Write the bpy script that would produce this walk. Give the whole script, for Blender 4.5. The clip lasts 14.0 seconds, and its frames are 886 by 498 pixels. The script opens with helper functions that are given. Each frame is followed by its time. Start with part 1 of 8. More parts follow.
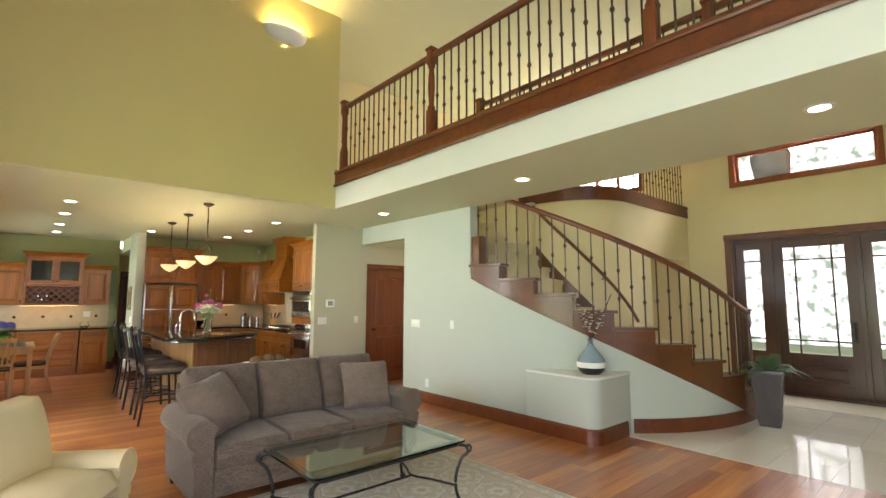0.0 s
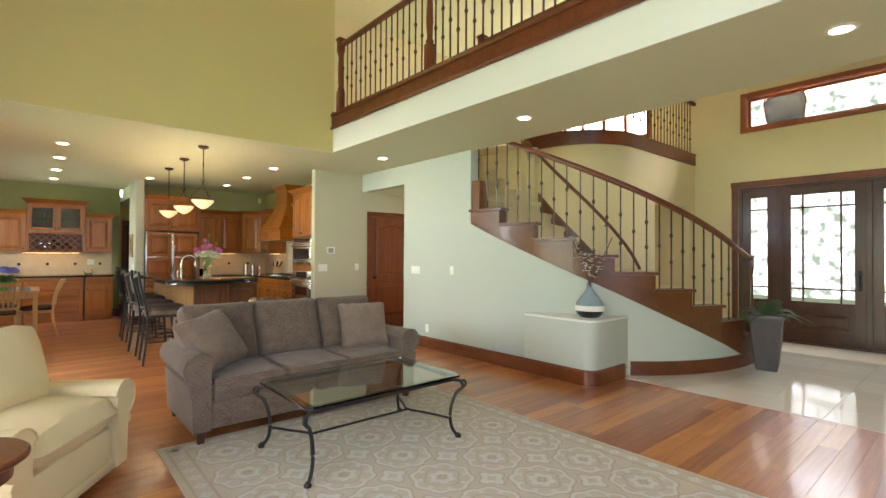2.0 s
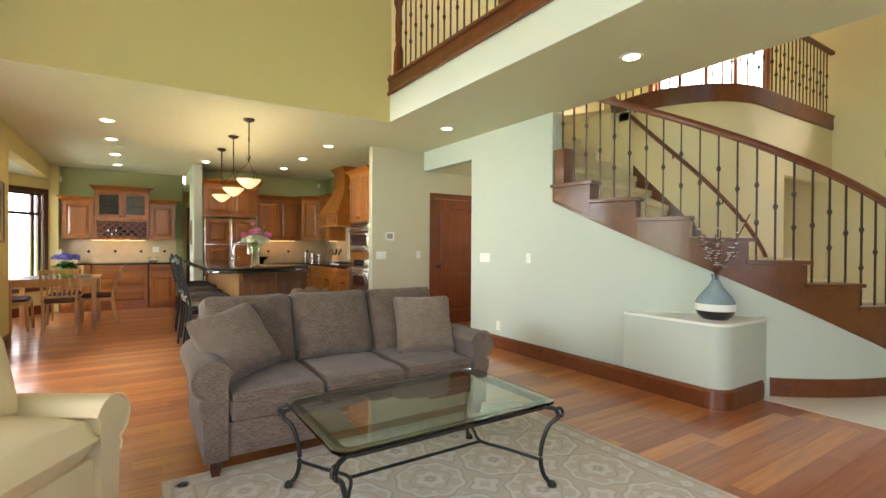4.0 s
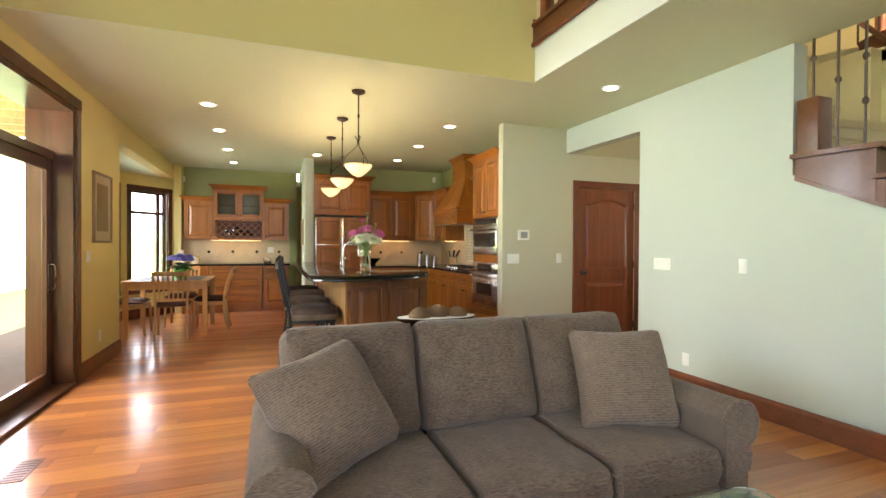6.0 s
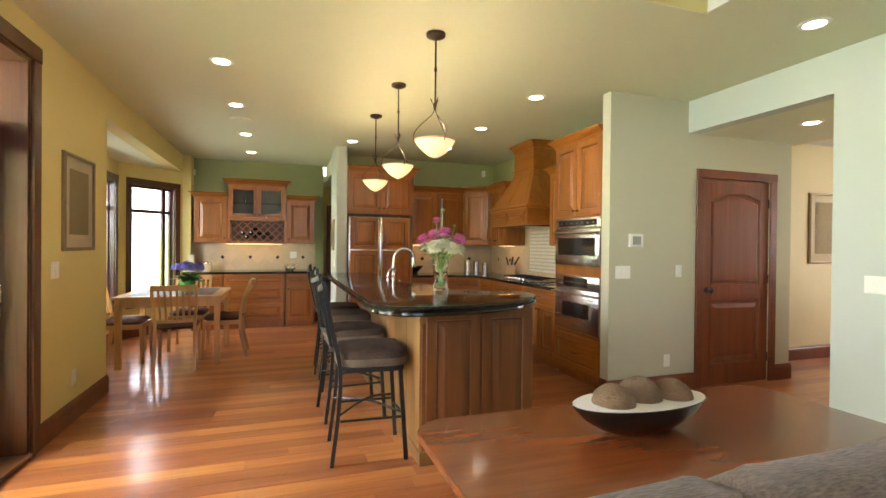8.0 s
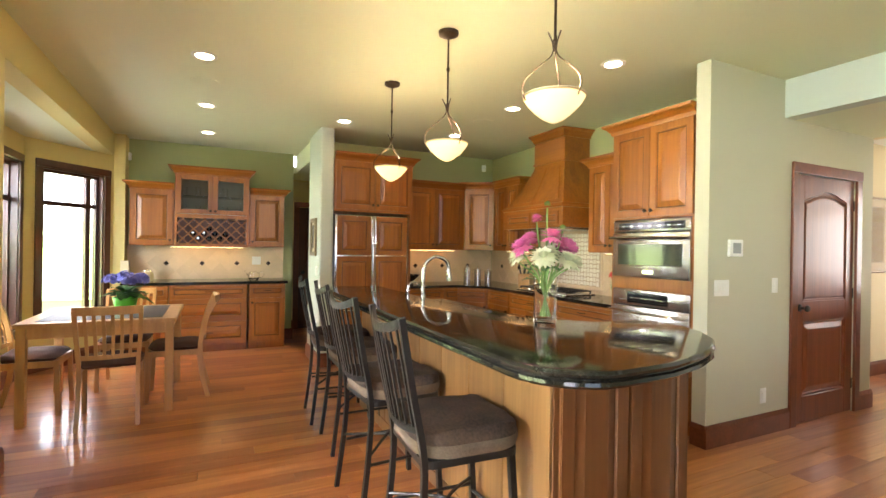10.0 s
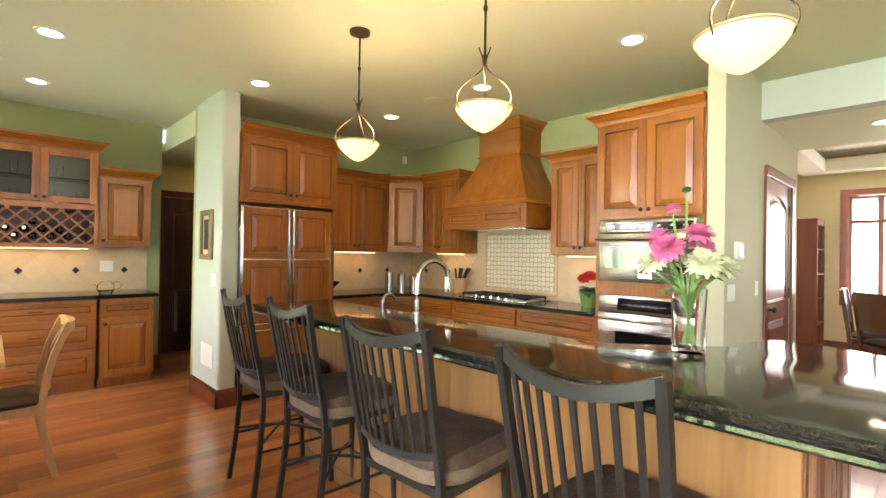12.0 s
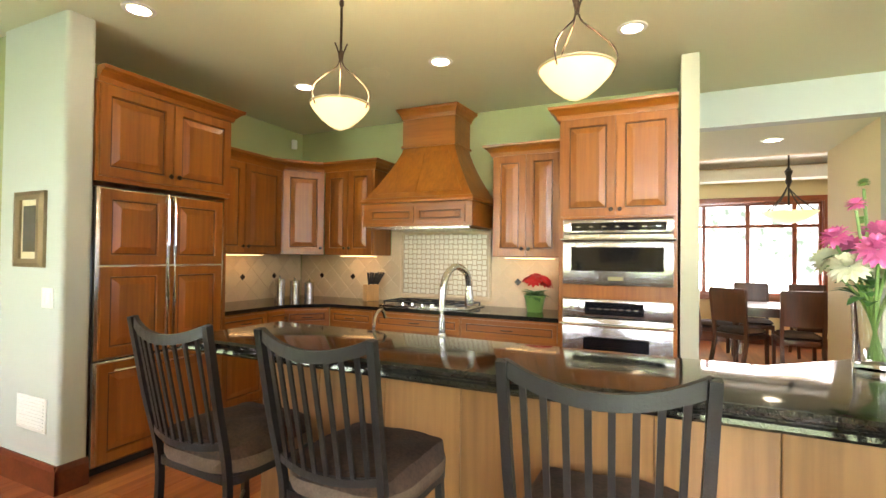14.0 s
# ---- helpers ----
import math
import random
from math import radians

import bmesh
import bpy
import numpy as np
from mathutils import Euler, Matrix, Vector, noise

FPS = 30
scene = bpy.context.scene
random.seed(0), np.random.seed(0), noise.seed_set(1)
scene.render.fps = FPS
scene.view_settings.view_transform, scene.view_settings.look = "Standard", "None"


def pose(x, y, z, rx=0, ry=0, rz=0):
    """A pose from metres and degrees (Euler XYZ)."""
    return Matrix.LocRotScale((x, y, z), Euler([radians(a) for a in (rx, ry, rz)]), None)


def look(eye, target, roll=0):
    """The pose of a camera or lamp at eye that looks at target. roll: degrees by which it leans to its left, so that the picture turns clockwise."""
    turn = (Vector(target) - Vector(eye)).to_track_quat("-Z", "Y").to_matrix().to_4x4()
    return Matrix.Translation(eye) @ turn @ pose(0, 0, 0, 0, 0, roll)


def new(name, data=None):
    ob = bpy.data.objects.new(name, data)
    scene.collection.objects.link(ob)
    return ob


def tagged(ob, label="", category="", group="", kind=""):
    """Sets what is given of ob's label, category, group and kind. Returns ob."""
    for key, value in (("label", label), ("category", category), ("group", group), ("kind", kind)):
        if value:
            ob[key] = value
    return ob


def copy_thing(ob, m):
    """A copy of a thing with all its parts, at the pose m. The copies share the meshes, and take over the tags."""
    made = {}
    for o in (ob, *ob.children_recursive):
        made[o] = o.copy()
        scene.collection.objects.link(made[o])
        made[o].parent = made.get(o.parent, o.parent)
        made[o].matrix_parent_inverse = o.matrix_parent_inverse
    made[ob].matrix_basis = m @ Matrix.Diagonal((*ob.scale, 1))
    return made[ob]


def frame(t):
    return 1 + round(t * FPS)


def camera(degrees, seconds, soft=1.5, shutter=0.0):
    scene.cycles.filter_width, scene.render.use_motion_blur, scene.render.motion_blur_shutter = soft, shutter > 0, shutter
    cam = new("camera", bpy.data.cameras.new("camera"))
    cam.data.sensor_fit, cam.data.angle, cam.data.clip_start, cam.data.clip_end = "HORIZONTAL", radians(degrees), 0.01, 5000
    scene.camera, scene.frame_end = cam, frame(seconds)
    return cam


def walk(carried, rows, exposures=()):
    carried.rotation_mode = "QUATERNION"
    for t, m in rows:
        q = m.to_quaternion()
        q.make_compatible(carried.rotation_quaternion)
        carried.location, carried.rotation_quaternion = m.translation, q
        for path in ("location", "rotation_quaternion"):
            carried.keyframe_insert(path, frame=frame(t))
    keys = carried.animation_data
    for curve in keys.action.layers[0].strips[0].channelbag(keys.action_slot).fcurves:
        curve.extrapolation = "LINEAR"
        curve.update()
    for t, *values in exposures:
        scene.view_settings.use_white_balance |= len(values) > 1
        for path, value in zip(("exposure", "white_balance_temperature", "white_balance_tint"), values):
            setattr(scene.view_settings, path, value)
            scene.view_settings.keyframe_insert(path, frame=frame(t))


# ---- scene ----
cam = camera(86.2, 14.0)
METRES, EYE, TILT, LEAN, TURN = 8.0, 1.5, 0.0, 0.0, -41.3
ROWS = [
    (0.0, 0.0, 0.0, 0.0, -0.01, 6.02, -0.11),
    (0.5, 0.0014, 0.0015, -0.0033, 0.07, 4.56, -0.17),
    (1.0, 0.003, 0.0031, -0.0077, 0.14, 3.11, -0.23),
    (1.5, 0.0051, 0.0062, -0.0129, 0.24, 1.72, -0.27),
    (2.0, 0.0088, 0.0113, -0.0176, 0.57, 0.71, -0.32),
    (4.5, -0.0212, 0.1728, -0.0262, 11.91, -0.5, -0.3),
    (5.0, -0.0385, 0.2126, -0.0255, 15.94, -0.51, -0.24),
    (5.5, -0.0618, 0.2502, -0.0263, 19.37, -0.61, -0.31),
    (6.0, -0.0927, 0.2875, -0.0251, 21.08, -0.53, -0.39),
    (6.5, -0.1267, 0.3235, -0.0227, 22.07, -0.43, -0.42),
    (7.0, -0.1645, 0.3529, -0.0193, 22.64, -0.48, -0.45),
    (7.5, -0.2003, 0.3862, -0.0187, 22.59, -0.4, -0.58),
    (8.0, -0.2338, 0.419, -0.0175, 22.5, -0.42, -0.58),
    (10.5, -0.4154, 0.5339, -0.0141, 11.53, 0.08, -0.88),
    (11.0, -0.45, 0.553, -0.0141, 6.78, 0.16, -0.79),
    (11.5, -0.4821, 0.5756, -0.0154, 2.03, 0.24, -0.92),
    (12.0, -0.5114, 0.6021, -0.0159, -2.39, 0.46, -0.97),
    (12.5, -0.5416, 0.627, -0.0154, -7.72, 0.54, -0.94),
    (13.0, -0.5682, 0.6529, -0.0154, -12.77, 0.67, -0.82),
    (13.5, -0.591, 0.6812, -0.0163, -17.92, 0.81, -0.82),
    (14.0, -0.6168, 0.7053, -0.0166, -23.59, 0.91, -0.69),
]
walk(cam, [(t, pose(0, 0, EYE, TILT, LEAN, TURN) @ pose(METRES * x, METRES * y, METRES * z, 90 + pitch, roll, yaw)) for t, x, y, z, yaw, pitch, roll in ROWS],
     exposures=[(t, e, 6450, 17) for t, e in ((0.0, -0.56), (2.0, -0.53), (4.5, -0.36), (5.5, -0.33), (7.5, -0.42), (8.2, -0.38), (10.5, -0.08), (14.0, -0.04))])

# ---- world, sun and window light ----
world = bpy.data.worlds.new("world")
scene.world = world
world.use_nodes = True
sky = world.node_tree.nodes.new("ShaderNodeTexSky")
sky.sky_type, sky.sun_disc = "NISHITA", False
sky.sun_elevation, sky.sun_rotation = radians(53), radians(15)
background = world.node_tree.nodes["Background"]
background.inputs["Strength"].default_value = 0.15
world.node_tree.links.new(sky.outputs[0], background.inputs[0])


def lamp(name, kind, m, power, colour, size=1.0, size_y=0.0, spread=180):
    data = bpy.data.lights.new(name, kind)
    data.energy, data.color = power, colour
    if kind == "AREA":
        data.shape, data.size, data.size_y, data.spread = "RECTANGLE", size, size_y or size, radians(spread)
    ob = new(name, data)
    ob.matrix_world = m
    return ob


sun = lamp("sun", "SUN", look((10, 26, 30), (4, 4, 0)), 3.5, (1.0, 0.94, 0.84))
sun.data.angle = radians(0.5)
DAY = (0.82, 0.94, 1.0)
BLUE = (0.62, 0.79, 1.0)
# daylight through the glazing of the great room, behind and beside the walk's start
lamp("window_daylight", "AREA", look((-2.35, 0.8, 2.3), (4, 1.6, 1.6)), 140, BLUE, 4.2, 3.6)
lamp("window_daylight", "AREA", look((0.6, -3.9, 2.4), (1.2, 4, 1.6)), 185, BLUE, 4.0, 3.6)
# patio door, breakfast bay, entry and dining windows
lamp("window_daylight", "AREA", look((-3.6, 6.2, 2.3), (1.5, 6.6, 0.2)), 420, DAY, 2.4, 1.0)
lamp("window_daylight", "AREA", look((10.7, 1.8, 4.75), (5.2, 2.9, 1.4)), 480, (1, 0.95, 0.85), 2.0, 0.9)
lamp("window_daylight", "AREA", look((10.5, 1.74, 2.75), (6.5, 1.9, 0.0)), 130, DAY, 1.8, 0.45)
lamp("window_daylight", "AREA", look((9.6, 5.45, 4.4), (5, 4.2, 3.4)), 250, (1, 0.93, 0.80), 1.8, 1.1)
lamp("window_daylight", "AREA", look((9.3, 6.2, 1.6), (5, 6.6, 1.0)), 90, (1, 0.95, 0.85), 2.0, 1.5)
lamp("window_daylight", "AREA", look((-1.72, 10.45, 1.6), (1.5, 10.2, 0.2)), 55, DAY, 1.4, 1.5)
for y in (6.74, 7.79, 8.84):
    bulb = lamp("pendant_bulb", "POINT", pose(1.76, y, 2.12), 22, (1.0, 0.74, 0.42))
    bulb.data.shadow_soft_size = 0.05

# ---- materials ----
def node_mat(name):
    m = bpy.data.materials.new(name)
    m.use_nodes = True
    n = m.node_tree.nodes
    return m, n, m.node_tree.links, n["Principled BSDF"]


def surface(name, c, rough=0.6, metal=0.0, vary=0.12, scale=6.0, bump=0.05, fine=120.0, coat=0.0, rand=0.0, stretch=(1, 1, 1), gain=1.0):
    """Paint, cloth, metal, stone: two scales of noise in colour, roughness and relief."""
    m, n, l, b = node_mat(name)
    tc = n.new("ShaderNodeTexCoord")
    mp = n.new("ShaderNodeMapping")
    mp.inputs["Scale"].default_value = stretch
    l.new(tc.outputs["Object"], mp.inputs[0])
    big, small = n.new("ShaderNodeTexNoise"), n.new("ShaderNodeTexNoise")
    big.inputs["Scale"].default_value, small.inputs["Scale"].default_value = scale, fine
    big.inputs["Detail"].default_value, small.inputs["Detail"].default_value = 5, 3
    l.new(mp.outputs[0], big.inputs["Vector"])
    l.new(mp.outputs[0], small.inputs["Vector"])
    mix = n.new("ShaderNodeMix")
    mix.data_type = "RGBA"
    mix.inputs[6].default_value = (*[v * (1 - vary) for v in c], 1)
    mix.inputs[7].default_value = (*[min(1, v * (1 + vary)) for v in c], 1)
    add = n.new("ShaderNodeMath")
    add.operation = "MULTIPLY_ADD"
    add.inputs[1].default_value, add.inputs[2].default_value = 0.4, 0.0
    l.new(small.outputs["Fac"], add.inputs[0])
    add2 = n.new("ShaderNodeMath")
    add2.operation = "MULTIPLY_ADD"
    add2.inputs[1].default_value = 0.6
    l.new(big.outputs["Fac"], add2.inputs[0])
    l.new(add.outputs[0], add2.inputs[2])
    span = n.new("ShaderNodeMapRange")
    span.inputs[1].default_value, span.inputs[2].default_value = 0.5 - 0.5 / gain, 0.5 + 0.5 / gain
    l.new(add2.outputs[0], span.inputs[0])
    l.new(span.outputs[0], mix.inputs[0])
    out = mix.outputs[2]
    if rand:
        oi, hs = n.new("ShaderNodeObjectInfo"), n.new("ShaderNodeHueSaturation")
        mr = n.new("ShaderNodeMapRange")
        mr.inputs[3].default_value, mr.inputs[4].default_value = 1 - rand, 1 + rand
        l.new(oi.outputs["Random"], mr.inputs[0])
        l.new(mr.outputs[0], hs.inputs["Value"])
        l.new(out, hs.inputs["Color"])
        out = hs.outputs[0]
    l.new(out, b.inputs["Base Color"])
    rr = n.new("ShaderNodeMapRange")
    rr.inputs[3].default_value, rr.inputs[4].default_value = max(0.02, rough * 0.85), min(1, rough * 1.15)
    l.new(big.outputs["Fac"], rr.inputs[0])
    l.new(rr.outputs[0], b.inputs["Roughness"])
    b.inputs["Metallic"].default_value = metal
    b.inputs["Coat Weight"].default_value = coat
    b.inputs["Coat Roughness"].default_value = 0.12
    if bump:
        bp = n.new("ShaderNodeBump")
        bp.inputs["Strength"].default_value, bp.inputs["Distance"].default_value = bump, 0.01
        l.new(small.outputs["Fac"], bp.inputs["Height"])
        l.new(bp.outputs[0], b.inputs["Normal"])
    return m


def wood(name, dark, light, grain=(60, 60, 2.5), rough=0.32, coat=0.3, rand=0.0, island=False, hue=0.0, coat_rough=0.15):
    """Stained wood with long grain, cloudy figure and per-piece shade."""
    m, n, l, b = node_mat(name)
    tc, mp = n.new("ShaderNodeTexCoord"), n.new("ShaderNodeMapping")
    mp.inputs["Scale"].default_value = grain
    l.new(tc.outputs["Object"], mp.inputs[0])
    src = mp.outputs[0]
    pick = None
    if rand or island:
        if island:
            pick = n.new("ShaderNodeNewGeometry").outputs["Random Per Island"]
        else:
            pick = n.new("ShaderNodeObjectInfo").outputs["Random"]
        va = n.new("ShaderNodeVectorMath")
        va.operation = "MULTIPLY_ADD"
        va.inputs[1].default_value = (91.0, 57.0, 133.0)
        l.new(pick, va.inputs[0])
        l.new(mp.outputs[0], va.inputs[2])
        src = va.outputs[0]
    fig, grn = n.new("ShaderNodeTexNoise"), n.new("ShaderNodeTexNoise")
    fig.inputs["Scale"].default_value, fig.inputs["Detail"].default_value, fig.inputs["Distortion"].default_value = 0.12, 4, 1.2
    grn.inputs["Scale"].default_value, grn.inputs["Detail"].default_value = 1.0, 8
    l.new(src, fig.inputs["Vector"])
    l.new(src, grn.inputs["Vector"])
    add = n.new("ShaderNodeMath")
    add.operation = "MULTIPLY_ADD"
    add.inputs[1].default_value = 0.55
    half = n.new("ShaderNodeMath")
    half.operation = "MULTIPLY"
    half.inputs[1].default_value = 0.45
    l.new(grn.outputs["Fac"], half.inputs[0])
    l.new(fig.outputs["Fac"], add.inputs[0])
    l.new(half.outputs[0], add.inputs[2])
    ramp = n.new("ShaderNodeValToRGB")
    ramp.color_ramp.elements[0].position, ramp.color_ramp.elements[1].position = 0.3, 0.7
    ramp.color_ramp.elements[0].color, ramp.color_ramp.elements[1].color = (*dark, 1), (*light, 1)
    l.new(add.outputs[0], ramp.inputs[0])
    out = ramp.outputs[0]
    if pick is not None:
        hs, mr, mh = n.new("ShaderNodeHueSaturation"), n.new("ShaderNodeMapRange"), n.new("ShaderNodeMapRange")
        r = rand or 0.25
        mr.inputs[3].default_value, mr.inputs[4].default_value = 1 - r, 1 + r
        mh.inputs[3].default_value, mh.inputs[4].default_value = 0.5 - hue, 0.5 + hue
        l.new(pick, mr.inputs[0])
        l.new(pick, mh.inputs[0])
        l.new(mr.outputs[0], hs.inputs["Value"])
        l.new(mh.outputs[0], hs.inputs["Hue"])
        l.new(out, hs.inputs["Color"])
        out = hs.outputs[0]
    l.new(out, b.inputs["Base Color"])
    b.inputs["Roughness"].default_value = rough
    b.inputs["Coat Weight"].default_value, b.inputs["Coat Roughness"].default_value = coat, coat_rough
    bp = n.new("ShaderNodeBump")
    bp.inputs["Strength"].default_value, bp.inputs["Distance"].default_value = 0.06, 0.004
    l.new(grn.outputs["Fac"], bp.inputs["Height"])
    l.new(bp.outputs[0], b.inputs["Normal"])
    return m


def glow(name, c, strength):
    m, n, l, b = node_mat(name)
    b.inputs["Base Color"].default_value = (*c, 1)
    b.inputs["Emission Color"].default_value, b.inputs["Emission Strength"].default_value = (*c, 1), strength
    return m


def glass_mat(name, c=(1, 1, 1), rough=0.0, ior=1.45):
    m, n, l, b = node_mat(name)
    b.inputs["Base Color"].default_value = (*c, 1)
    b.inputs["Transmission Weight"].default_value = 1
    b.inputs["Roughness"].default_value, b.inputs["IOR"].default_value = rough, ior
    return m


# tan, olive, putty and sage: one wall paint, each area's light mixed into its colour
M_WALL = surface("wall_paint", (0.66, 0.55, 0.22), 0.7, vary=0.03, scale=1.5, bump=0.08, fine=260)
M_OLIVE = surface("olive_wall_paint", (0.36, 0.385, 0.18), 0.7, vary=0.03, scale=1.5, bump=0.08, fine=260)
M_STONE = surface("putty_wall_paint", (0.53, 0.515, 0.37), 0.7, vary=0.03, scale=1.5, bump=0.08, fine=260)
M_WALL_SAGE = surface("sage_wall_paint", (0.50, 0.54, 0.475), 0.7, vary=0.03, scale=1.5, bump=0.08, fine=260)
M_CREAM = surface("cream_wall_paint", (0.76, 0.66, 0.40), 0.7, vary=0.03, scale=1.5, bump=0.08, fine=260)
M_CEIL = surface("ceiling_paint", (0.685, 0.70, 0.49), 0.8, vary=0.02, scale=1.0, bump=0.1, fine=200)
M_WHITE = surface("white_paint", (0.8, 0.8, 0.74), 0.55, vary=0.03, scale=4, bump=0.03)
M_CHERRY = wood("cherry_trim", (0.095, 0.022, 0.007), (0.20, 0.050, 0.015), (50, 50, 50), 0.36, 0.2)
M_CHERRY_Z = wood("cherry_upright", (0.12, 0.026, 0.007), (0.25, 0.064, 0.018), (60, 60, 3), 0.34, 0.25)
M_DARKWOOD = wood("dark_stained_wood", (0.045, 0.014, 0.007), (0.10, 0.03, 0.014), (55, 55, 3), 0.32, 0.3)
M_CAB = wood("maple_cabinet", (0.178, 0.050, 0.005), (0.350, 0.117, 0.011), (45, 45, 2.2), 0.33, 0.10, rand=0.12)
M_GLAZE = wood("dark_glaze", (0.05, 0.016, 0.005), (0.10, 0.032, 0.009), (45, 45, 2.2), 0.45, 0.1)
M_CAB_H = wood("maple_cabinet_across", (0.178, 0.050, 0.005), (0.350, 0.117, 0.011), (2.2, 45, 45), 0.33, 0.10, rand=0.12)
# darker copy of the island wood; the backlit end's shade is in its colour
M_ISLAND_SHADED = wood("island_end_wood", (0.085, 0.029, 0.009), (0.185, 0.069, 0.021), (40, 40, 2), 0.36, 0.25, rand=0.1)
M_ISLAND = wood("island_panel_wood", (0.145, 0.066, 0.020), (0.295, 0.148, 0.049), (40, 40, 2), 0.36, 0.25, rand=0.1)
M_PLANK = wood("floor_plank", (0.29, 0.082, 0.020), (0.57, 0.213, 0.066), (2.2, 40, 40), 0.30, 0.65, rand=0.30, hue=0.010, coat_rough=0.13)
M_POLISHED = wood("polished_cherry", (0.11, 0.024, 0.006), (0.24, 0.060, 0.014), (3, 40, 40), 0.26, 0.35, coat_rough=0.1)
M_PLANK_FAR = wood("floor_plank_far", (0.29, 0.082, 0.020), (0.57, 0.213, 0.066), (2.2, 40, 40), 0.30, 0.65, rand=0.30, island=True, hue=0.010, coat_rough=0.13)
M_PINE = wood("blond_wood", (0.46, 0.24, 0.085), (0.66, 0.40, 0.17), (40, 40, 4), 0.4, 0.2)
M_GROOVE = surface("floor_joint", (0.05, 0.02, 0.01), 0.8, bump=0)
M_GRANITE = surface("black_granite", (0.016, 0.015, 0.012), 0.08, vary=0.5, scale=150, bump=0.0, fine=600, gain=2.0)
M_STEEL = surface("brushed_steel", (0.62, 0.60, 0.57), 0.26, 1.0, vary=0.05, scale=3, bump=0.02, fine=300, stretch=(1, 1, 30))
M_CHROME = surface("polished_steel", (0.72, 0.71, 0.69), 0.12, 1.0, vary=0.03, bump=0)
M_BLACKGLASS = surface("black_glass", (0.008, 0.008, 0.009), 0.06, vary=0.1, bump=0, coat=0.6)
M_IRON = surface("wrought_iron", (0.014, 0.013, 0.013), 0.40, 0.2, vary=0.3, scale=40, bump=0.15, fine=200)
# baluster iron in a lighter bronze grey that carries its glare
M_BALUSTER = surface("aged_bronze_baluster", (0.085, 0.062, 0.045), 0.42, 0.55, vary=0.3, scale=30, bump=0.08)
M_BRONZE = surface("oil_rubbed_bronze", (0.055, 0.036, 0.022), 0.38, 0.8, vary=0.25, scale=30, bump=0.06)
M_CREAMCLOTH = surface("cream_slipcover", (0.84, 0.70, 0.43), 0.9, vary=0.08, scale=5, bump=0.3, fine=180)
M_LEATHER = surface("dark_suede", (0.046, 0.025, 0.015), 0.8, vary=0.7, scale=7, bump=0.2, fine=90, gain=3.5)
M_SUEDE = surface("tan_suede_side", (0.125, 0.088, 0.06), 0.9, vary=0.4, scale=8, bump=0.2, gain=2.0)
M_CARPET = surface("cream_carpet", (0.80, 0.69, 0.44), 0.98, vary=0.12, scale=30, bump=1.0, fine=350)
M_MARBLE = surface("cream_marble", (0.80, 0.74, 0.64), 0.07, vary=0.08, scale=2.5, bump=0.0, coat=0.4, rand=0.04)
M_TILE = surface("travertine_tile", (0.60, 0.455, 0.28), 0.4, vary=0.14, scale=9, bump=0.08, fine=60, rand=0.06)
M_MOSAIC = surface("ivory_mosaic", (0.72, 0.66, 0.52), 0.3, vary=0.08, scale=20, bump=0.05, rand=0.05)
M_GROUT = surface("mosaic_grout", (0.48, 0.375, 0.25), 0.8, bump=0.05)
M_DARKTILE = surface("dark_accent_tile", (0.03, 0.02, 0.014), 0.25, vary=0.2, bump=0)
M_RUG = surface("rug_ground", (0.71, 0.635, 0.53), 0.98, vary=0.16, scale=9, bump=0.9, fine=300)
M_RUG_LIGHT = surface("rug_light_motif", (0.80, 0.77, 0.71), 0.98, vary=0.12, scale=14, bump=0.9, fine=300)
M_RUG_DARK = surface("rug_taupe_motif", (0.60, 0.52, 0.43), 0.98, vary=0.15, scale=14, bump=0.9, fine=300)
M_CAN = glow("lit_lamp_lens", (1.0, 0.84, 0.56), 60)
M_BOWL = glow("lit_frosted_bowl", (1.0, 0.76, 0.40), 1.15)
M_REDWOOD = wood("reddish_window_wood", (0.22, 0.05, 0.014), (0.38, 0.10, 0.03), (50, 50, 50), 0.36, 0.2)
M_STAIRWOOD = wood("brown_stair_wood", (0.085, 0.026, 0.007), (0.165, 0.055, 0.015), (40, 40, 40), 0.36, 0.15)
M_RIM = surface("cream_glass_rim", (0.62, 0.50, 0.28), 0.35, bump=0)
M_DOORWOOD = wood("warm_dark_wood", (0.05, 0.016, 0.006), (0.12, 0.038, 0.013), (55, 55, 3), 0.32, 0.3)
M_STRIP = glow("lit_strip", (1.0, 0.58, 0.22), 12)
M_GLASS = glass_mat("clear_glass", (1, 1, 1), 0.0, 1.25)
M_TGLASS = glass_mat("green_table_glass", (0.80, 0.93, 0.87))
M_WINGLASS = glass_mat("window_glass", (1, 1, 1), 0.0, 1.02)


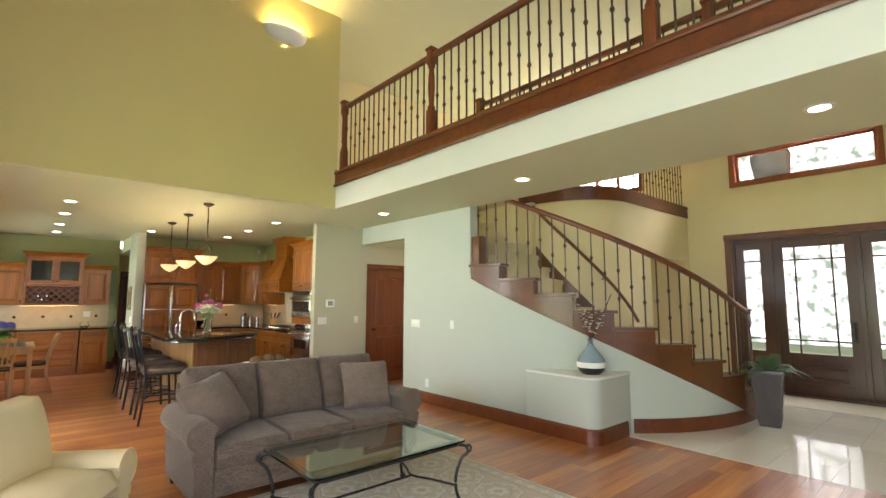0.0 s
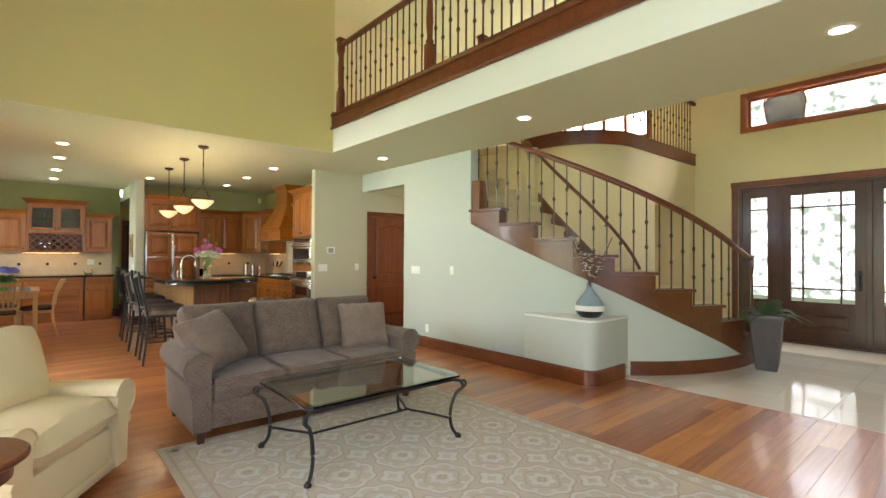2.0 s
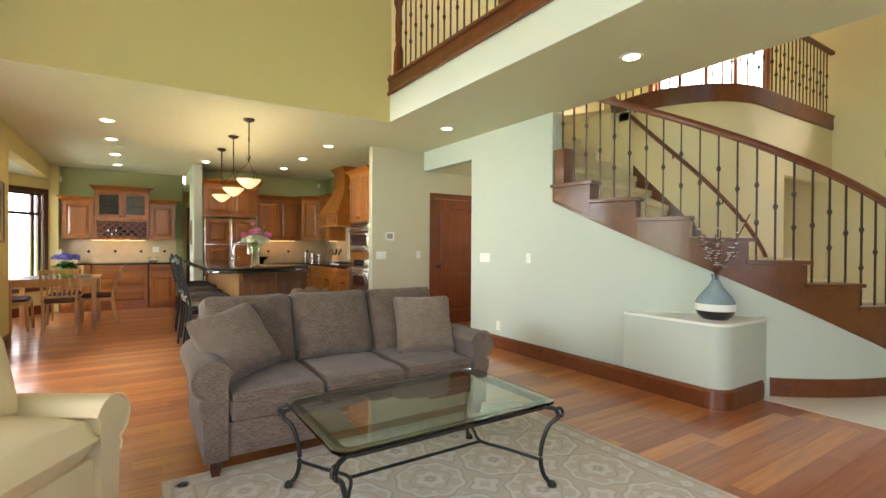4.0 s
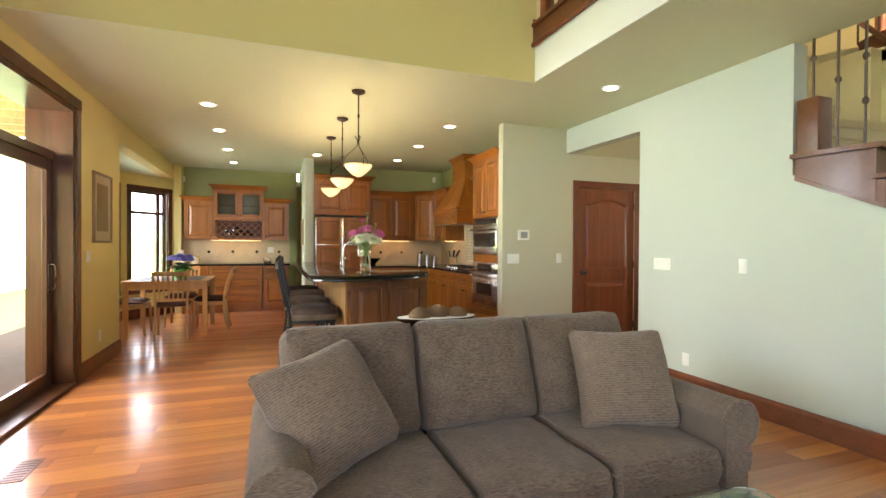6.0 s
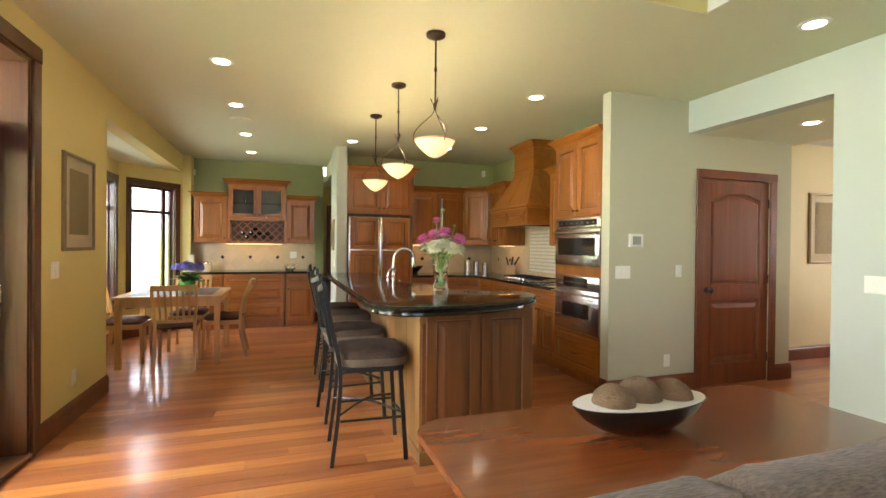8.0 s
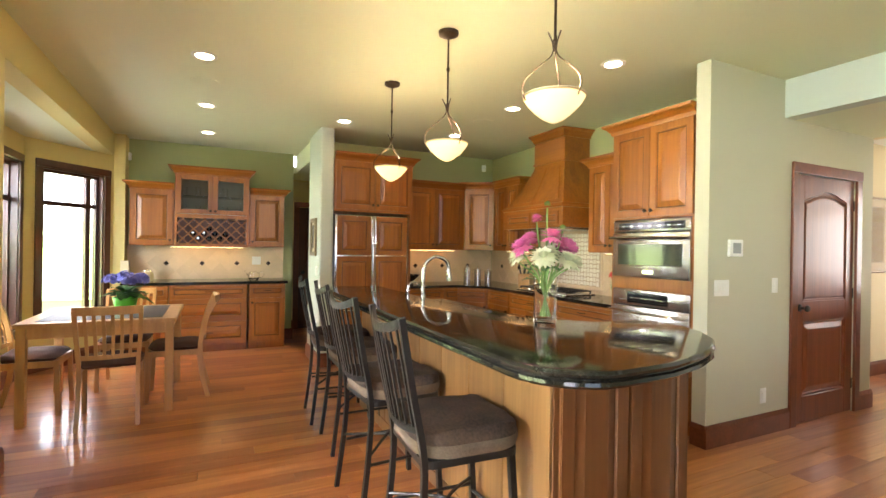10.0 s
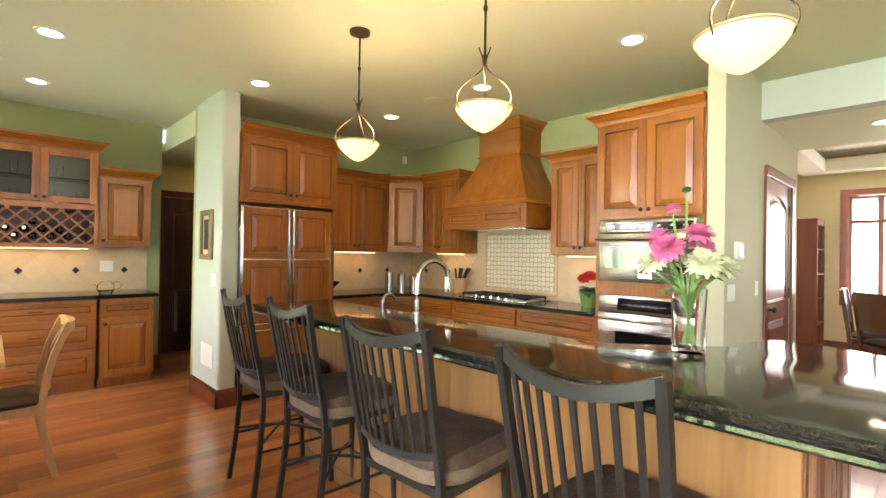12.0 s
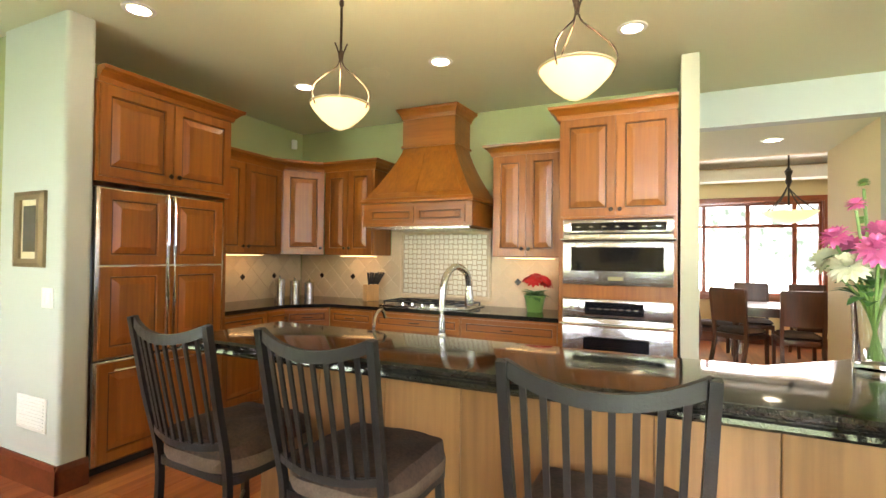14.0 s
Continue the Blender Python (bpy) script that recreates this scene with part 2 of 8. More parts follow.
def chenille(name, c, ribs=0.0):
    """Upholstery cloth: fine streaked yarn, soft mottling and, for some, even ribs."""
    m, n, l, b = node_mat(name)
    tc, mp = n.new("ShaderNodeTexCoord"), n.new("ShaderNodeMapping")
    mp.inputs["Scale"].default_value = (45, 210, 210)
    l.new(tc.outputs["Object"], mp.inputs[0])
    yarn, cloud = n.new("ShaderNodeTexNoise"), n.new("ShaderNodeTexNoise")
    yarn.inputs["Scale"].default_value, yarn.inputs["Detail"].default_value = 1.0, 3
    cloud.inputs["Scale"].default_value, cloud.inputs["Detail"].default_value = 9, 4
    l.new(mp.outputs[0], yarn.inputs["Vector"])
    l.new(tc.outputs["Object"], cloud.inputs["Vector"])
    mix = n.new("ShaderNodeMath")
    mix.operation = "MULTIPLY_ADD"
    mix.inputs[1].default_value = 0.35
    l.new(cloud.outputs["Fac"], mix.inputs[0])
    l.new(yarn.outputs["Fac"], mix.inputs[2])
    height = mix.outputs[0]
    if ribs:
        wv, ad = n.new("ShaderNodeTexWave"), n.new("ShaderNodeMath")
        wv.bands_direction = "Y"
        wv.inputs["Scale"].default_value, wv.inputs["Distortion"].default_value, wv.inputs["Detail Scale"].default_value = ribs, 1.2, 2
        l.new(tc.outputs["Object"], wv.inputs["Vector"])
        ad.operation = "MULTIPLY_ADD"
        ad.inputs[1].default_value = 0.22
        l.new(wv.outputs["Fac"], ad.inputs[0])
        l.new(height, ad.inputs[2])
        height = ad.outputs[0]
    ramp = n.new("ShaderNodeValToRGB")
    ramp.color_ramp.elements[0].position, ramp.color_ramp.elements[1].position = 0.42, 0.95
    ramp.color_ramp.elements[0].color = (*[v * 0.45 for v in c], 1)
    ramp.color_ramp.elements[1].color = (*[v * 1.6 for v in c], 1)
    l.new(height, ramp.inputs[0])
    l.new(ramp.outputs[0], b.inputs["Base Color"])
    b.inputs["Roughness"].default_value = 0.95
    b.inputs["Sheen Weight"].default_value = 0.2
    bp = n.new("ShaderNodeBump")
    bp.inputs["Strength"].default_value, bp.inputs["Distance"].default_value = 0.8, 0.005
    l.new(height, bp.inputs["Height"])
    l.new(bp.outputs[0], b.inputs["Normal"])
    return m


M_SOFA = chenille("taupe_chenille", (0.148, 0.104, 0.078))
M_PILLOW = chenille("taupe_ribbed_cloth", (0.158, 0.113, 0.086), 30)

# ---- mesh helpers ----
def link(name, bm, mat, parent=None, m=None, label="", smooth=False):
    me = bpy.data.meshes.new(name)
    bmesh.ops.recalc_face_normals(bm, faces=bm.faces)
    bm.to_mesh(me)
    bm.free()
    me.materials.append(mat)
    if any(p.material_index == 1 for p in me.polygons):
        me.materials.append(M_GLAZE if mat is not M_DARKWOOD and mat is not M_CHERRY_Z else mat)
    if smooth:
        for p in me.polygons:
            p.use_smooth = True
        me.set_sharp_from_angle(angle=radians(38))
    ob = new(name, me)
    if parent:
        ob.parent = parent
    if m is not None:
        ob.matrix_local = m
    if label:
        ob["label"] = label
    return ob


def part(name, bm, mat, parent, label="", m=None, smooth=True):
    return link(name, bm, mat, parent, m, label, smooth)


def again(ob, m, parent=None):
    """Another piece on the same mesh."""
    o = new(ob.name.split(".")[0], ob.data)
    o.parent = parent or ob.parent
    o.matrix_local = m
    if "label" in ob:
        o["label"] = ob["label"]
    return o


def thing(name, label, category, m=None, group="", kind=""):
    e = new(name)
    e.empty_display_size = 0.1
    if m is not None:
        e.matrix_world = m
    return tagged(e, label, category, group, kind)


def setting(name, bm, mat, label, category, smooth=False):
    return tagged(link(name, bm, mat, smooth=smooth), label, category, kind="structure")


def box(bm, x0, y0, z0, x1, y1, z1, bevel=0.0, seg=2):
    r = bmesh.ops.create_cube(bm, size=1, matrix=Matrix.Translation(((x0 + x1) / 2, (y0 + y1) / 2, (z0 + z1) / 2)) @ Matrix.Diagonal((abs(x1 - x0), abs(y1 - y0), abs(z1 - z0), 1)))
    if bevel:
        es = {e for v in r["verts"] for e in v.link_edges}
        bmesh.ops.bevel(bm, geom=list(es), offset=bevel, segments=seg, profile=0.5, affect="EDGES")
    return bm


def bx(x0, y0, z0, x1, y1, z1, bevel=0.0, seg=2):
    return box(bmesh.new(), x0, y0, z0, x1, y1, z1, bevel, seg)


def lathe(profile, seg=24, bm=None, m=None):
    """Turned shape about z from (radius, z) pairs."""
    bm = bm or bmesh.new()
    m = m or Matrix()
    rings = []
    for r, z in profile:
        rings.append([bm.verts.new(m @ Vector((max(r, 1e-4) * math.cos(2 * math.pi * i / seg), max(r, 1e-4) * math.sin(2 * math.pi * i / seg), z))) for i in range(seg)])
    for a, b in zip(rings, rings[1:]):
        for i in range(seg):
            bm.faces.new((a[i], a[(i + 1) % seg], b[(i + 1) % seg], b[i]))
    if profile[0][0] > 1e-3:
        bm.faces.new(rings[0][::-1])
    if profile[-1][0] > 1e-3:
        bm.faces.new(rings[-1])
    return bm


def sweep(points, profile, bm=None, closed=False, up=Vector((0, 0, 1))):
    """A profile of (side, up) pairs carried along points, kept upright."""
    bm = bm or bmesh.new()
    pts = [Vector(p) for p in points]
    n = len(pts)
    rings = []
    for i, p in enumerate(pts):
        a = pts[(i - 1) % n] if closed or i > 0 else p
        b = pts[(i + 1) % n] if closed or i < n - 1 else p
        t = (b - a).normalized()
        side = t.cross(up)
        side = side.normalized() if side.length > 1e-4 else Vector((1, 0, 0))
        v = side.cross(t).normalized()
        rings.append([bm.verts.new(p + side * s + v * w) for s, w in profile])
    k = len(profile)
    for i in range(n if closed else n - 1):
        a, b = rings[i], rings[(i + 1) % n]
        for j in range(k):
            bm.faces.new((a[j], a[(j + 1) % k], b[(j + 1) % k], b[j]))
    if not closed:
        bm.faces.new(rings[0][::-1])
        bm.faces.new(rings[-1])
    return bm


def ring(r, k=8, ry=None):
    return [(r * math.cos(2 * math.pi * i / k), (ry or r) * math.sin(2 * math.pi * i / k)) for i in range(k)]


def spline(pts, n=6):
    """Smooth points through the given ones."""
    P = [Vector(p) for p in pts]
    P = [P[0] * 2 - P[1]] + P + [P[-1] * 2 - P[-2]]
    out = []
    for i in range(1, len(P) - 2):
        for j in range(n):
            t = j / n
            a, b, c, d = P[i - 1:i + 3]
            out.append(0.5 * ((2 * b) + (c - a) * t + (2 * a - 5 * b + 4 * c - d) * t * t + (3 * b - a - 3 * c + d) * t ** 3))
    return out + [P[-2]]


def tube(pts, r, k=8, n=6, bm=None, closed=False):
    return sweep(spline(pts, n) if n else pts, ring(r, k), bm, closed)


def slab(outline, z0, z1, bm=None, bevel=0.0):
    """An upright prism over a plan outline."""
    bm = bm or bmesh.new()
    lo = [bm.verts.new((x, y, z0)) for x, y in outline]
    hi = [bm.verts.new((x, y, z1)) for x, y in outline]
    n = len(lo)
    bm.faces.new(lo[::-1])
    top = bm.faces.new(hi)
    for i in range(n):
        bm.faces.new((lo[i], lo[(i + 1) % n], hi[(i + 1) % n], hi[i]))
    if bevel:
        bmesh.ops.bevel(bm, geom=list(top.edges), offset=bevel, segments=2, affect="EDGES")
    return bm


def rounded(x0, y0, x1, y1, r, k=6):
    out = []
    for cx, cy, a in ((x1 - r, y1 - r, 0), (x0 + r, y1 - r, 90), (x0 + r, y0 + r, 180), (x1 - r, y0 + r, 270)):
        out += [(cx + r * math.cos(radians(a + 90 * i / k)), cy + r * math.sin(radians(a + 90 * i / k))) for i in range(k + 1)]
    return out


def pierced(axis, c, d, a0, a1, z0, z1, holes=()):
    """A wall on the plane axis = c, d thick (signed), with openings (a0, a1, z0, z1) through it."""
    A = sorted({a0, a1, *[v for h in holes for v in h[:2]]})
    Z = sorted({z0, z1, *[v for h in holes for v in h[2:]]})
    bm = bmesh.new()
    V = {}

    def vert(a, z, k):
        if (a, z, k) not in V:
            p = c + (d if k else 0)
            V[a, z, k] = bm.verts.new((p, a, z) if axis == "x" else (a, p, z))
        return V[a, z, k]

    def solid(i, j):
        if not (0 <= i < len(A) - 1 and 0 <= j < len(Z) - 1):
            return False
        a, z = (A[i] + A[i + 1]) / 2, (Z[j] + Z[j + 1]) / 2
        return not any(h[0] < a < h[1] and h[2] < z < h[3] for h in holes)

    for i in range(len(A) - 1):
        for j in range(len(Z) - 1):
            if not solid(i, j):
                continue
            p, q, r, s = A[i], A[i + 1], Z[j], Z[j + 1]
            for k in (0, 1):
                bm.faces.new([vert(a, z, k) for a, z in ((p, r), (q, r), (q, s), (p, s))])
            for di, dj, e in ((-1, 0, ((p, r), (p, s))), (1, 0, ((q, r), (q, s))), (0, -1, ((p, r), (q, r))), (0, 1, ((p, s), (q, s)))):
                if not solid(i + di, j + dj):
                    (a, z), (b, w) = e
                    bm.faces.new((vert(a, z, 0), vert(b, w, 0), vert(b, w, 1), vert(a, z, 1)))
    return bm


# ---- plan ----
CEIL, HIGH = 2.757, 5.6
XW = -0.69        # patio and breakfast wall
XS = 4.48         # stair wall beside the sofa
XF = 9.2          # front of the house
YH = 5.92         # high wall over the kitchen's edge
UP = 3.18         # upper floor

# ---- floors ----
setting("subfloor", bx(-2.6, -4.2, -0.2, 9.5, 14.0, -0.02), M_GROOVE, "dark joints beneath the hardwood floor planks", "floor")

# ---- walls ----
setting("wall_west", pierced("x", XW, -0.36, 4.95, 8.77, -0.02, CEIL, [(5.05, 7.40, -0.02, 2.50)]), M_WALL, "tan painted wall around the patio door", "wall")
setting("wall_bay_header", bx(XW - 0.16, 8.77, 2.48, XW, 12.2, CEIL), M_WALL, "painted header over the breakfast bay opening", "wall")
setting("wall_kitchen_west", bx(XW - 0.16, 12.2, -0.02, XW + 0.12, 12.45, CEIL), M_WALL, "short tan wall beside the buffet", "wall")
setting("wall_buffet", pierced("y", 12.45, 0.15, XW, 1.5, -0.02, CEIL), M_OLIVE, "olive green wall behind the buffet", "wall")
setting("wall_back_hall", pierced("y", 13.35, 0.15, 1.35, 4.5, -0.02, 2.6), M_WALL, "tan wall at the end of the back hall", "wall")
setting("wall_back_hall_west", bx(1.35, 12.6, -0.02, 1.5, 13.35, 2.6), M_WALL, "side wall of the back hall", "wall")
setting("wall_back_hall_east", bx(4.34, 11.45, -0.02, 4.5, 13.35, 2.6), M_WALL, "far wall of the back hall", "wall")
setting("wall_back_hall_header", bx(1.56, 11.45, 2.5, 4.34, 12.6, CEIL), M_CEIL, "dropped hall ceiling edge", "ceiling")
setting("wall_fridge_column", slab(rounded(1.53, 10.59, 1.688, 11.298, 0.025, 4), -0.02, CEIL), M_WALL_SAGE, "sage painted wing wall beside the refrigerator", "wall")
setting("wall_kitchen_north", pierced("y", 11.3, 0.15, 1.56, 4.42, -0.02, CEIL), M_OLIVE, "sage green kitchen wall", "wall")
setting("wall_kitchen_east", pierced("x", 4.27, 0.15, 7.41, 11.3, -0.02, CEIL), M_OLIVE, "sage green wall behind the range", "wall")
setting("wall_pantry", pierced("y", 7.29, 0.11, 3.585, 5.87, -0.02, CEIL, [(4.66, 5.565, -0.02, 2.045)]), M_STONE, "pale sage wall with a panelled door", "wall")
setting("wall_pantry_back", bx(4.42, 7.9, -0.02, 5.72, 8.0, CEIL), M_WALL, "pantry back wall", "wall")
setting("wall_pantry_side", bx(5.72, 7.4, -0.02, 5.87, 8.0, CEIL), M_WALL, "pantry side wall", "wall")
setting("wall_stair", pierced("x", XS, 0.14, 4.539, 7.29, -0.02, CEIL, [(6.03, 7.29, -0.02, 2.46)]), M_WALL_SAGE, "pale sage wall beside the sofa, with a passage opening", "wall")
setting("ceiling_passage", bx(XS + 0.14, 6.03, 2.46, 5.87, 7.29, 2.6), M_CEIL, "passage ceiling", "ceiling")
setting("wall_passage_south", bx(XS + 0.14, 5.9, -0.02, 5.9, 6.03, 2.6), M_CREAM, "cream passage wall", "wall")
setting("wall_stair_back", bx(4.62, 5.9, 2.602, 5.75, 6.03, UP), M_CREAM, "cream wall above the passage, behind the stair", "wall")
# dining room
setting("wall_dining_north", bx(5.87, 7.85, -0.02, XF, 8.0, 3.0), M_CREAM, "cream dining room wall", "wall")
setting("wall_dining_south", pierced("y", 4.6, 0.15, 5.9, XF, -0.02, 3.0, [(7.5, 9.0, -0.02, 2.22)]), M_CREAM, "cream dining room wall", "wall")
setting("wall_dining_west", bx(5.75, 4.75, -0.02, 5.9, 5.9, 3.0), M_CREAM, "cream dining room wall beside the passage", "wall")
setting("wall_dining_header", bx(5.872, 6.03, 2.462, 5.97, 7.85, 3.0), M_CREAM, "header between passage and dining room", "wall")
# front of the house
setting("wall_front", pierced("x", XF, 0.2, -4.2, 8.0, -0.02, HIGH, [(0.62, 2.86, -0.02, 2.52), (0.86, 2.74, 3.52, 4.04), (4.45, 6.45, 3.75, 5.0), (5.25, 7.25, 0.78, 2.32)]), M_CREAM, "cream front wall around the entry doors and windows", "wall")
# great room
setting("wall_high", bx(-2.6, YH, CEIL - 0.002, 3.2, YH + 0.15, HIGH), M_WALL, "tall golden wall above the kitchen edge", "wall")
setting("wall_great_west", pierced("x", -2.45, -0.15, -4.2, 4.95, -0.02, HIGH, [(-1.3, 2.3, 0.5, 2.5)]), M_WALL, "tan great room wall with a wide window", "wall")
setting("wall_jog", bx(-2.45, 4.8, -0.02, XW - 0.36, 4.95, HIGH), M_WALL, "tan return wall", "wall")
setting("wall_jog_upper", bx(-2.6, 4.95, CEIL + 0.002, -2.45, YH, HIGH), M_WALL, "tan upper return wall", "wall")
setting("wall_south", pierced("y", -4.05, -0.15, -2.45, XF, -0.02, HIGH, [(-1.4, 2.6, 0.6, 4.2)]), M_WALL, "tan great room wall with a wide window", "wall")
setting("wall_upper_hall", bx(3.2, 7.6, UP, XF, 7.75, HIGH), M_CREAM, "cream upper hall wall", "wall")
setting("wall_upper_side", bx(3.05, YH + 0.15, UP, 3.2, 7.75, HIGH), M_CREAM, "cream upper hall side wall", "wall")

# ---- ceilings ----
setting("ceiling_kitchen", bx(XW - 0.36, YH + 0.15, CEIL, 3.2, 12.6, CEIL + 0.12), M_CEIL, "pale kitchen ceiling", "ceiling")
setting("ceiling_edge", bx(-2.6, YH + 0.003, CEIL - 0.007, 3.2, YH + 0.16, CEIL - 0.003), M_CEIL, "pale edge of the kitchen ceiling", "ceiling")
setting("ceiling_kitchen_east", bx(3.2, YH + 0.0, CEIL, 4.5, 12.6, CEIL + 0.12), M_CEIL, "pale ceiling by the range wall", "ceiling")
setting("ceiling_bridge", bx(3.2, -4.2, CEIL, 4.56, YH, UP - 0.12), M_CEIL, "pale soffit beneath the upper bridge", "ceiling")
setting("ceiling_jog", bx(-2.6, 4.95, CEIL, XW - 0.36, YH, CEIL + 0.1), M_CEIL, "pale ceiling", "ceiling")
setting("ceiling_back_hall", bx(1.35, 12.6, 2.5, 4.5, 13.5, 2.6), M_CEIL, "back hall ceiling", "ceiling")
setting("ceiling_great_room", bx(-2.6, -4.2, HIGH, XF, 7.75, HIGH + 0.15), M_CEIL, "high pale ceiling over the great room and entry", "ceiling")
setting("ceiling_dining", bx(5.9, 4.6, 2.9, XF, 8.0, 3.02), M_WHITE, "white tray ceiling of the dining room", "ceiling")
tray = bmesh.new()
sweep([(6.1, 5.0, 2.72), (8.9, 5.0, 2.72), (8.9, 7.6, 2.72), (6.1, 7.6, 2.72)], [(-0.2, -0.09), (0.22, -0.09), (0.22, 0.0), (0.05, 0.09), (-0.2, 0.09)], tray, closed=True)
setting("ceiling_tray_trim", tray, M_WHITE, "white stepped tray moulding", "trim")
# upper floor
setting("floor_upper", bx(3.24, -4.2, UP - 0.12, 4.52, 7.6, UP), M_CARPET, "cream carpet of the upper bridge", "floor")

# breakfast bay
BAY = [(XW, 8.77), (-1.34, 9.52), (-1.34, 11.40), (XW, 12.2)]
setting("ceiling_bay", slab([(XW - 0.162, 8.96), (-1.6, 9.45), (-1.6, 11.45), (XW - 0.162, 12.0)], 2.48, 2.6), M_CEIL, "lower ceiling of the breakfast bay", "ceiling")


def along(p, q):
    """The pose of a wall from p to q: x runs along it, y points to its left."""
    return pose(p[0], p[1], 0, 0, 0, math.degrees(math.atan2(q[1] - p[1], q[0] - p[0])))


def bay_wall(name, p, q, *holes):
    w = math.dist(p, q)
    ob = setting(name, pierced("y", 0, 0.14, 0, w, -0.02, 2.48, holes), M_WALL, "tan painted wall of the window bay", "wall")
    return ob


# outlines run with the outside on the left
bay_wall("wall_bay_north", BAY[3], BAY[2], (0.19, 0.90, 0.50, 2.20)).matrix_world = along(BAY[2], BAY[3])
bay_wall("wall_bay_west", BAY[2], BAY[1], (0.25, 1.75, 0.50, 2.20)).matrix_world = along(BAY[1], BAY[2])
bay_wall("wall_bay_south", BAY[1], BAY[0]).matrix_world = along(BAY[0], BAY[1])

# ---- curved stair ----
SC, SR, SI = Vector((6.986, 4.539, 0)), 2.506, 0.98
RISE, STEP, HEAD = 0.1957, 10.5, 180.5


def on(r, a, z=0.0):
    return Vector((SC.x + r * math.cos(radians(a)), SC.y + r * math.sin(radians(a)), z))


def low(k):
    """Angle at the upper end of tread k; the tread runs down to low(k) + STEP."""
    return HEAD + STEP * (10 - k)


def slope(a):
    """Height of the walking line over the angle."""
    return RISE * (10 - (a - HEAD) / STEP)


def band(r0, r1, a0, a1, zlo, zhi, n=40, bm=None):
    """A curved upright band between two radii, with its lower and upper edge by angle."""
    bm = bm or bmesh.new()
    rows = []
    for i in range(n + 1):
        a = a0 + (a1 - a0) * i / n
        rows.append([bm.verts.new(on(r, a, z)) for r, z in ((r0, zlo(a)), (r1, zlo(a)), (r1, zhi(a)), (r0, zhi(a)))])
    for p, q in zip(rows, rows[1:]):
        for j in range(4):
            bm.faces.new((p[j], p[(j + 1) % 4], q[(j + 1) % 4], q[j]))
    bm.faces.new(rows[0][::-1])
    bm.faces.new(rows[-1])
    return bm


DROP = lambda a: 0.15 + 0.07 * min(1.0, max(0.0, (a - HEAD) / 60))   # depth of the stringer below the walking line
UNDER = lambda a: max(0.02, slope(a) - DROP(a))
setting("wall_stair_curve", band(SR - 0.10, SR, 180, 286, lambda a: -0.02, UNDER, 60), M_WALL_SAGE, "pale curved wall beneath the open stair", "wall", smooth=True)
setting("baseboard", band(SR, SR + 0.018, 226.5, 284, lambda a: 0, lambda a: 0.16, 40), M_CHERRY, "curved cherry baseboard", "baseboard", smooth=True)

stair = thing("staircase", "curved open staircase with cherry treads and cream carpet", "staircase", kind="structure")
for k in range(1, 17):
    a0, a1 = low(k), low(k) + STEP
    z = RISE * k
    part("tread", band(SI, SR + 0.035 if k < 11 else SR - 0.17, a0 - 0.5, a1 + 0.8, lambda a: z - 0.032, lambda a: z, 6), M_STAIRWOOD, stair, smooth=False)
    part("riser", band(SI, SR - 0.002 if k < 11 else SR - 0.17, a1 - 0.5, a1 - 0.05, lambda a: z - RISE, lambda a: z - 0.036, 2), M_STAIRWOOD, stair, smooth=False)
    part("carpet_runner", band(SI + 0.08, SR - 0.18, a0 - 0.3, a1 + 1.6, lambda a: z - 0.05, lambda a: z + 0.014, 6), M_CARPET, stair, "cream carpet", smooth=False)
    part("carpet_riser", band(SI + 0.08, SR - 0.18, a1 - 0.1, a1 + 0.6, lambda a: z - RISE, lambda a: z, 2), M_CARPET, stair, "cream carpet", smooth=False)
stringer = bmesh.new()
for k in range(1, 11):
    z = RISE * k
    band(SR - 0.09, SR + 0.012, low(k) + 0.02, low(k) + STEP - 0.02, lambda a: max(0, slope(a) - DROP(a) - 0.01), lambda a: z - 0.036, 6, stringer)
part("stringer", stringer, M_STAIRWOOD, stair, smooth=False)
part("stringer_bead", band(SR, SR + 0.022, 180.6, 284, lambda a: max(0, slope(a) - DROP(a) - 0.035), lambda a: max(0.02, slope(a) - DROP(a) - 0.005), 50), M_STAIRWOOD, stair)
part("wall_skirt", band(SI, SI + 0.02, 142, 284, lambda a: max(0, slope(a) - 0.25), lambda a: max(0.16, slope(a) + 0.30), 50), M_STAIRWOOD, stair)
part("end_block", bx(4.472, 4.37, 1.96, 4.62, 4.512, 2.335, 0.006), M_STAIRWOOD, stair)

# inner wall round the stair core, and the upper curved balcony over it
core = [on(SI, a) for a in np.linspace(150, 270, 30)]
bm = bmesh.new()
PASS = 7.65       # edge of the passage off the entry
path = [Vector((p.x, p.y)) for p in core] + [Vector((PASS, SC.y - SI))]
inner = [(p.x, p.y) for p in path] + [(PASS, SC.y - SI + 0.12)] + [(on(SI - 0.12, a).x, on(SI - 0.12, a).y) for a in np.linspace(270, 150, 30)]
setting("wall_stair_core", slab(inner, -0.02, UP - 0.1), M_CREAM, "cream curved wall inside the stair", "wall", smooth=True)
setting("wall_entry_header", bx(PASS, SC.y - SI, 2.22, XF, SC.y - SI + 0.12, UP - 0.1), M_CREAM, "cream header over the passage off the entry", "wall")
setting("wall_entry_pier", bx(9.0, SC.y - SI, -0.02, XF, SC.y - SI + 0.12, 2.22), M_CREAM, "cream pier beside the front door", "wall")
deck = [(on(SI - 0.02, a).x, on(SI - 0.02, a).y) for a in np.linspace(150, 270, 24)] + [(XF, SC.y - SI + 0.02), (XF, 7.6), (4.56, 7.6), (4.56, 6.4), (5.5, 6.4)]
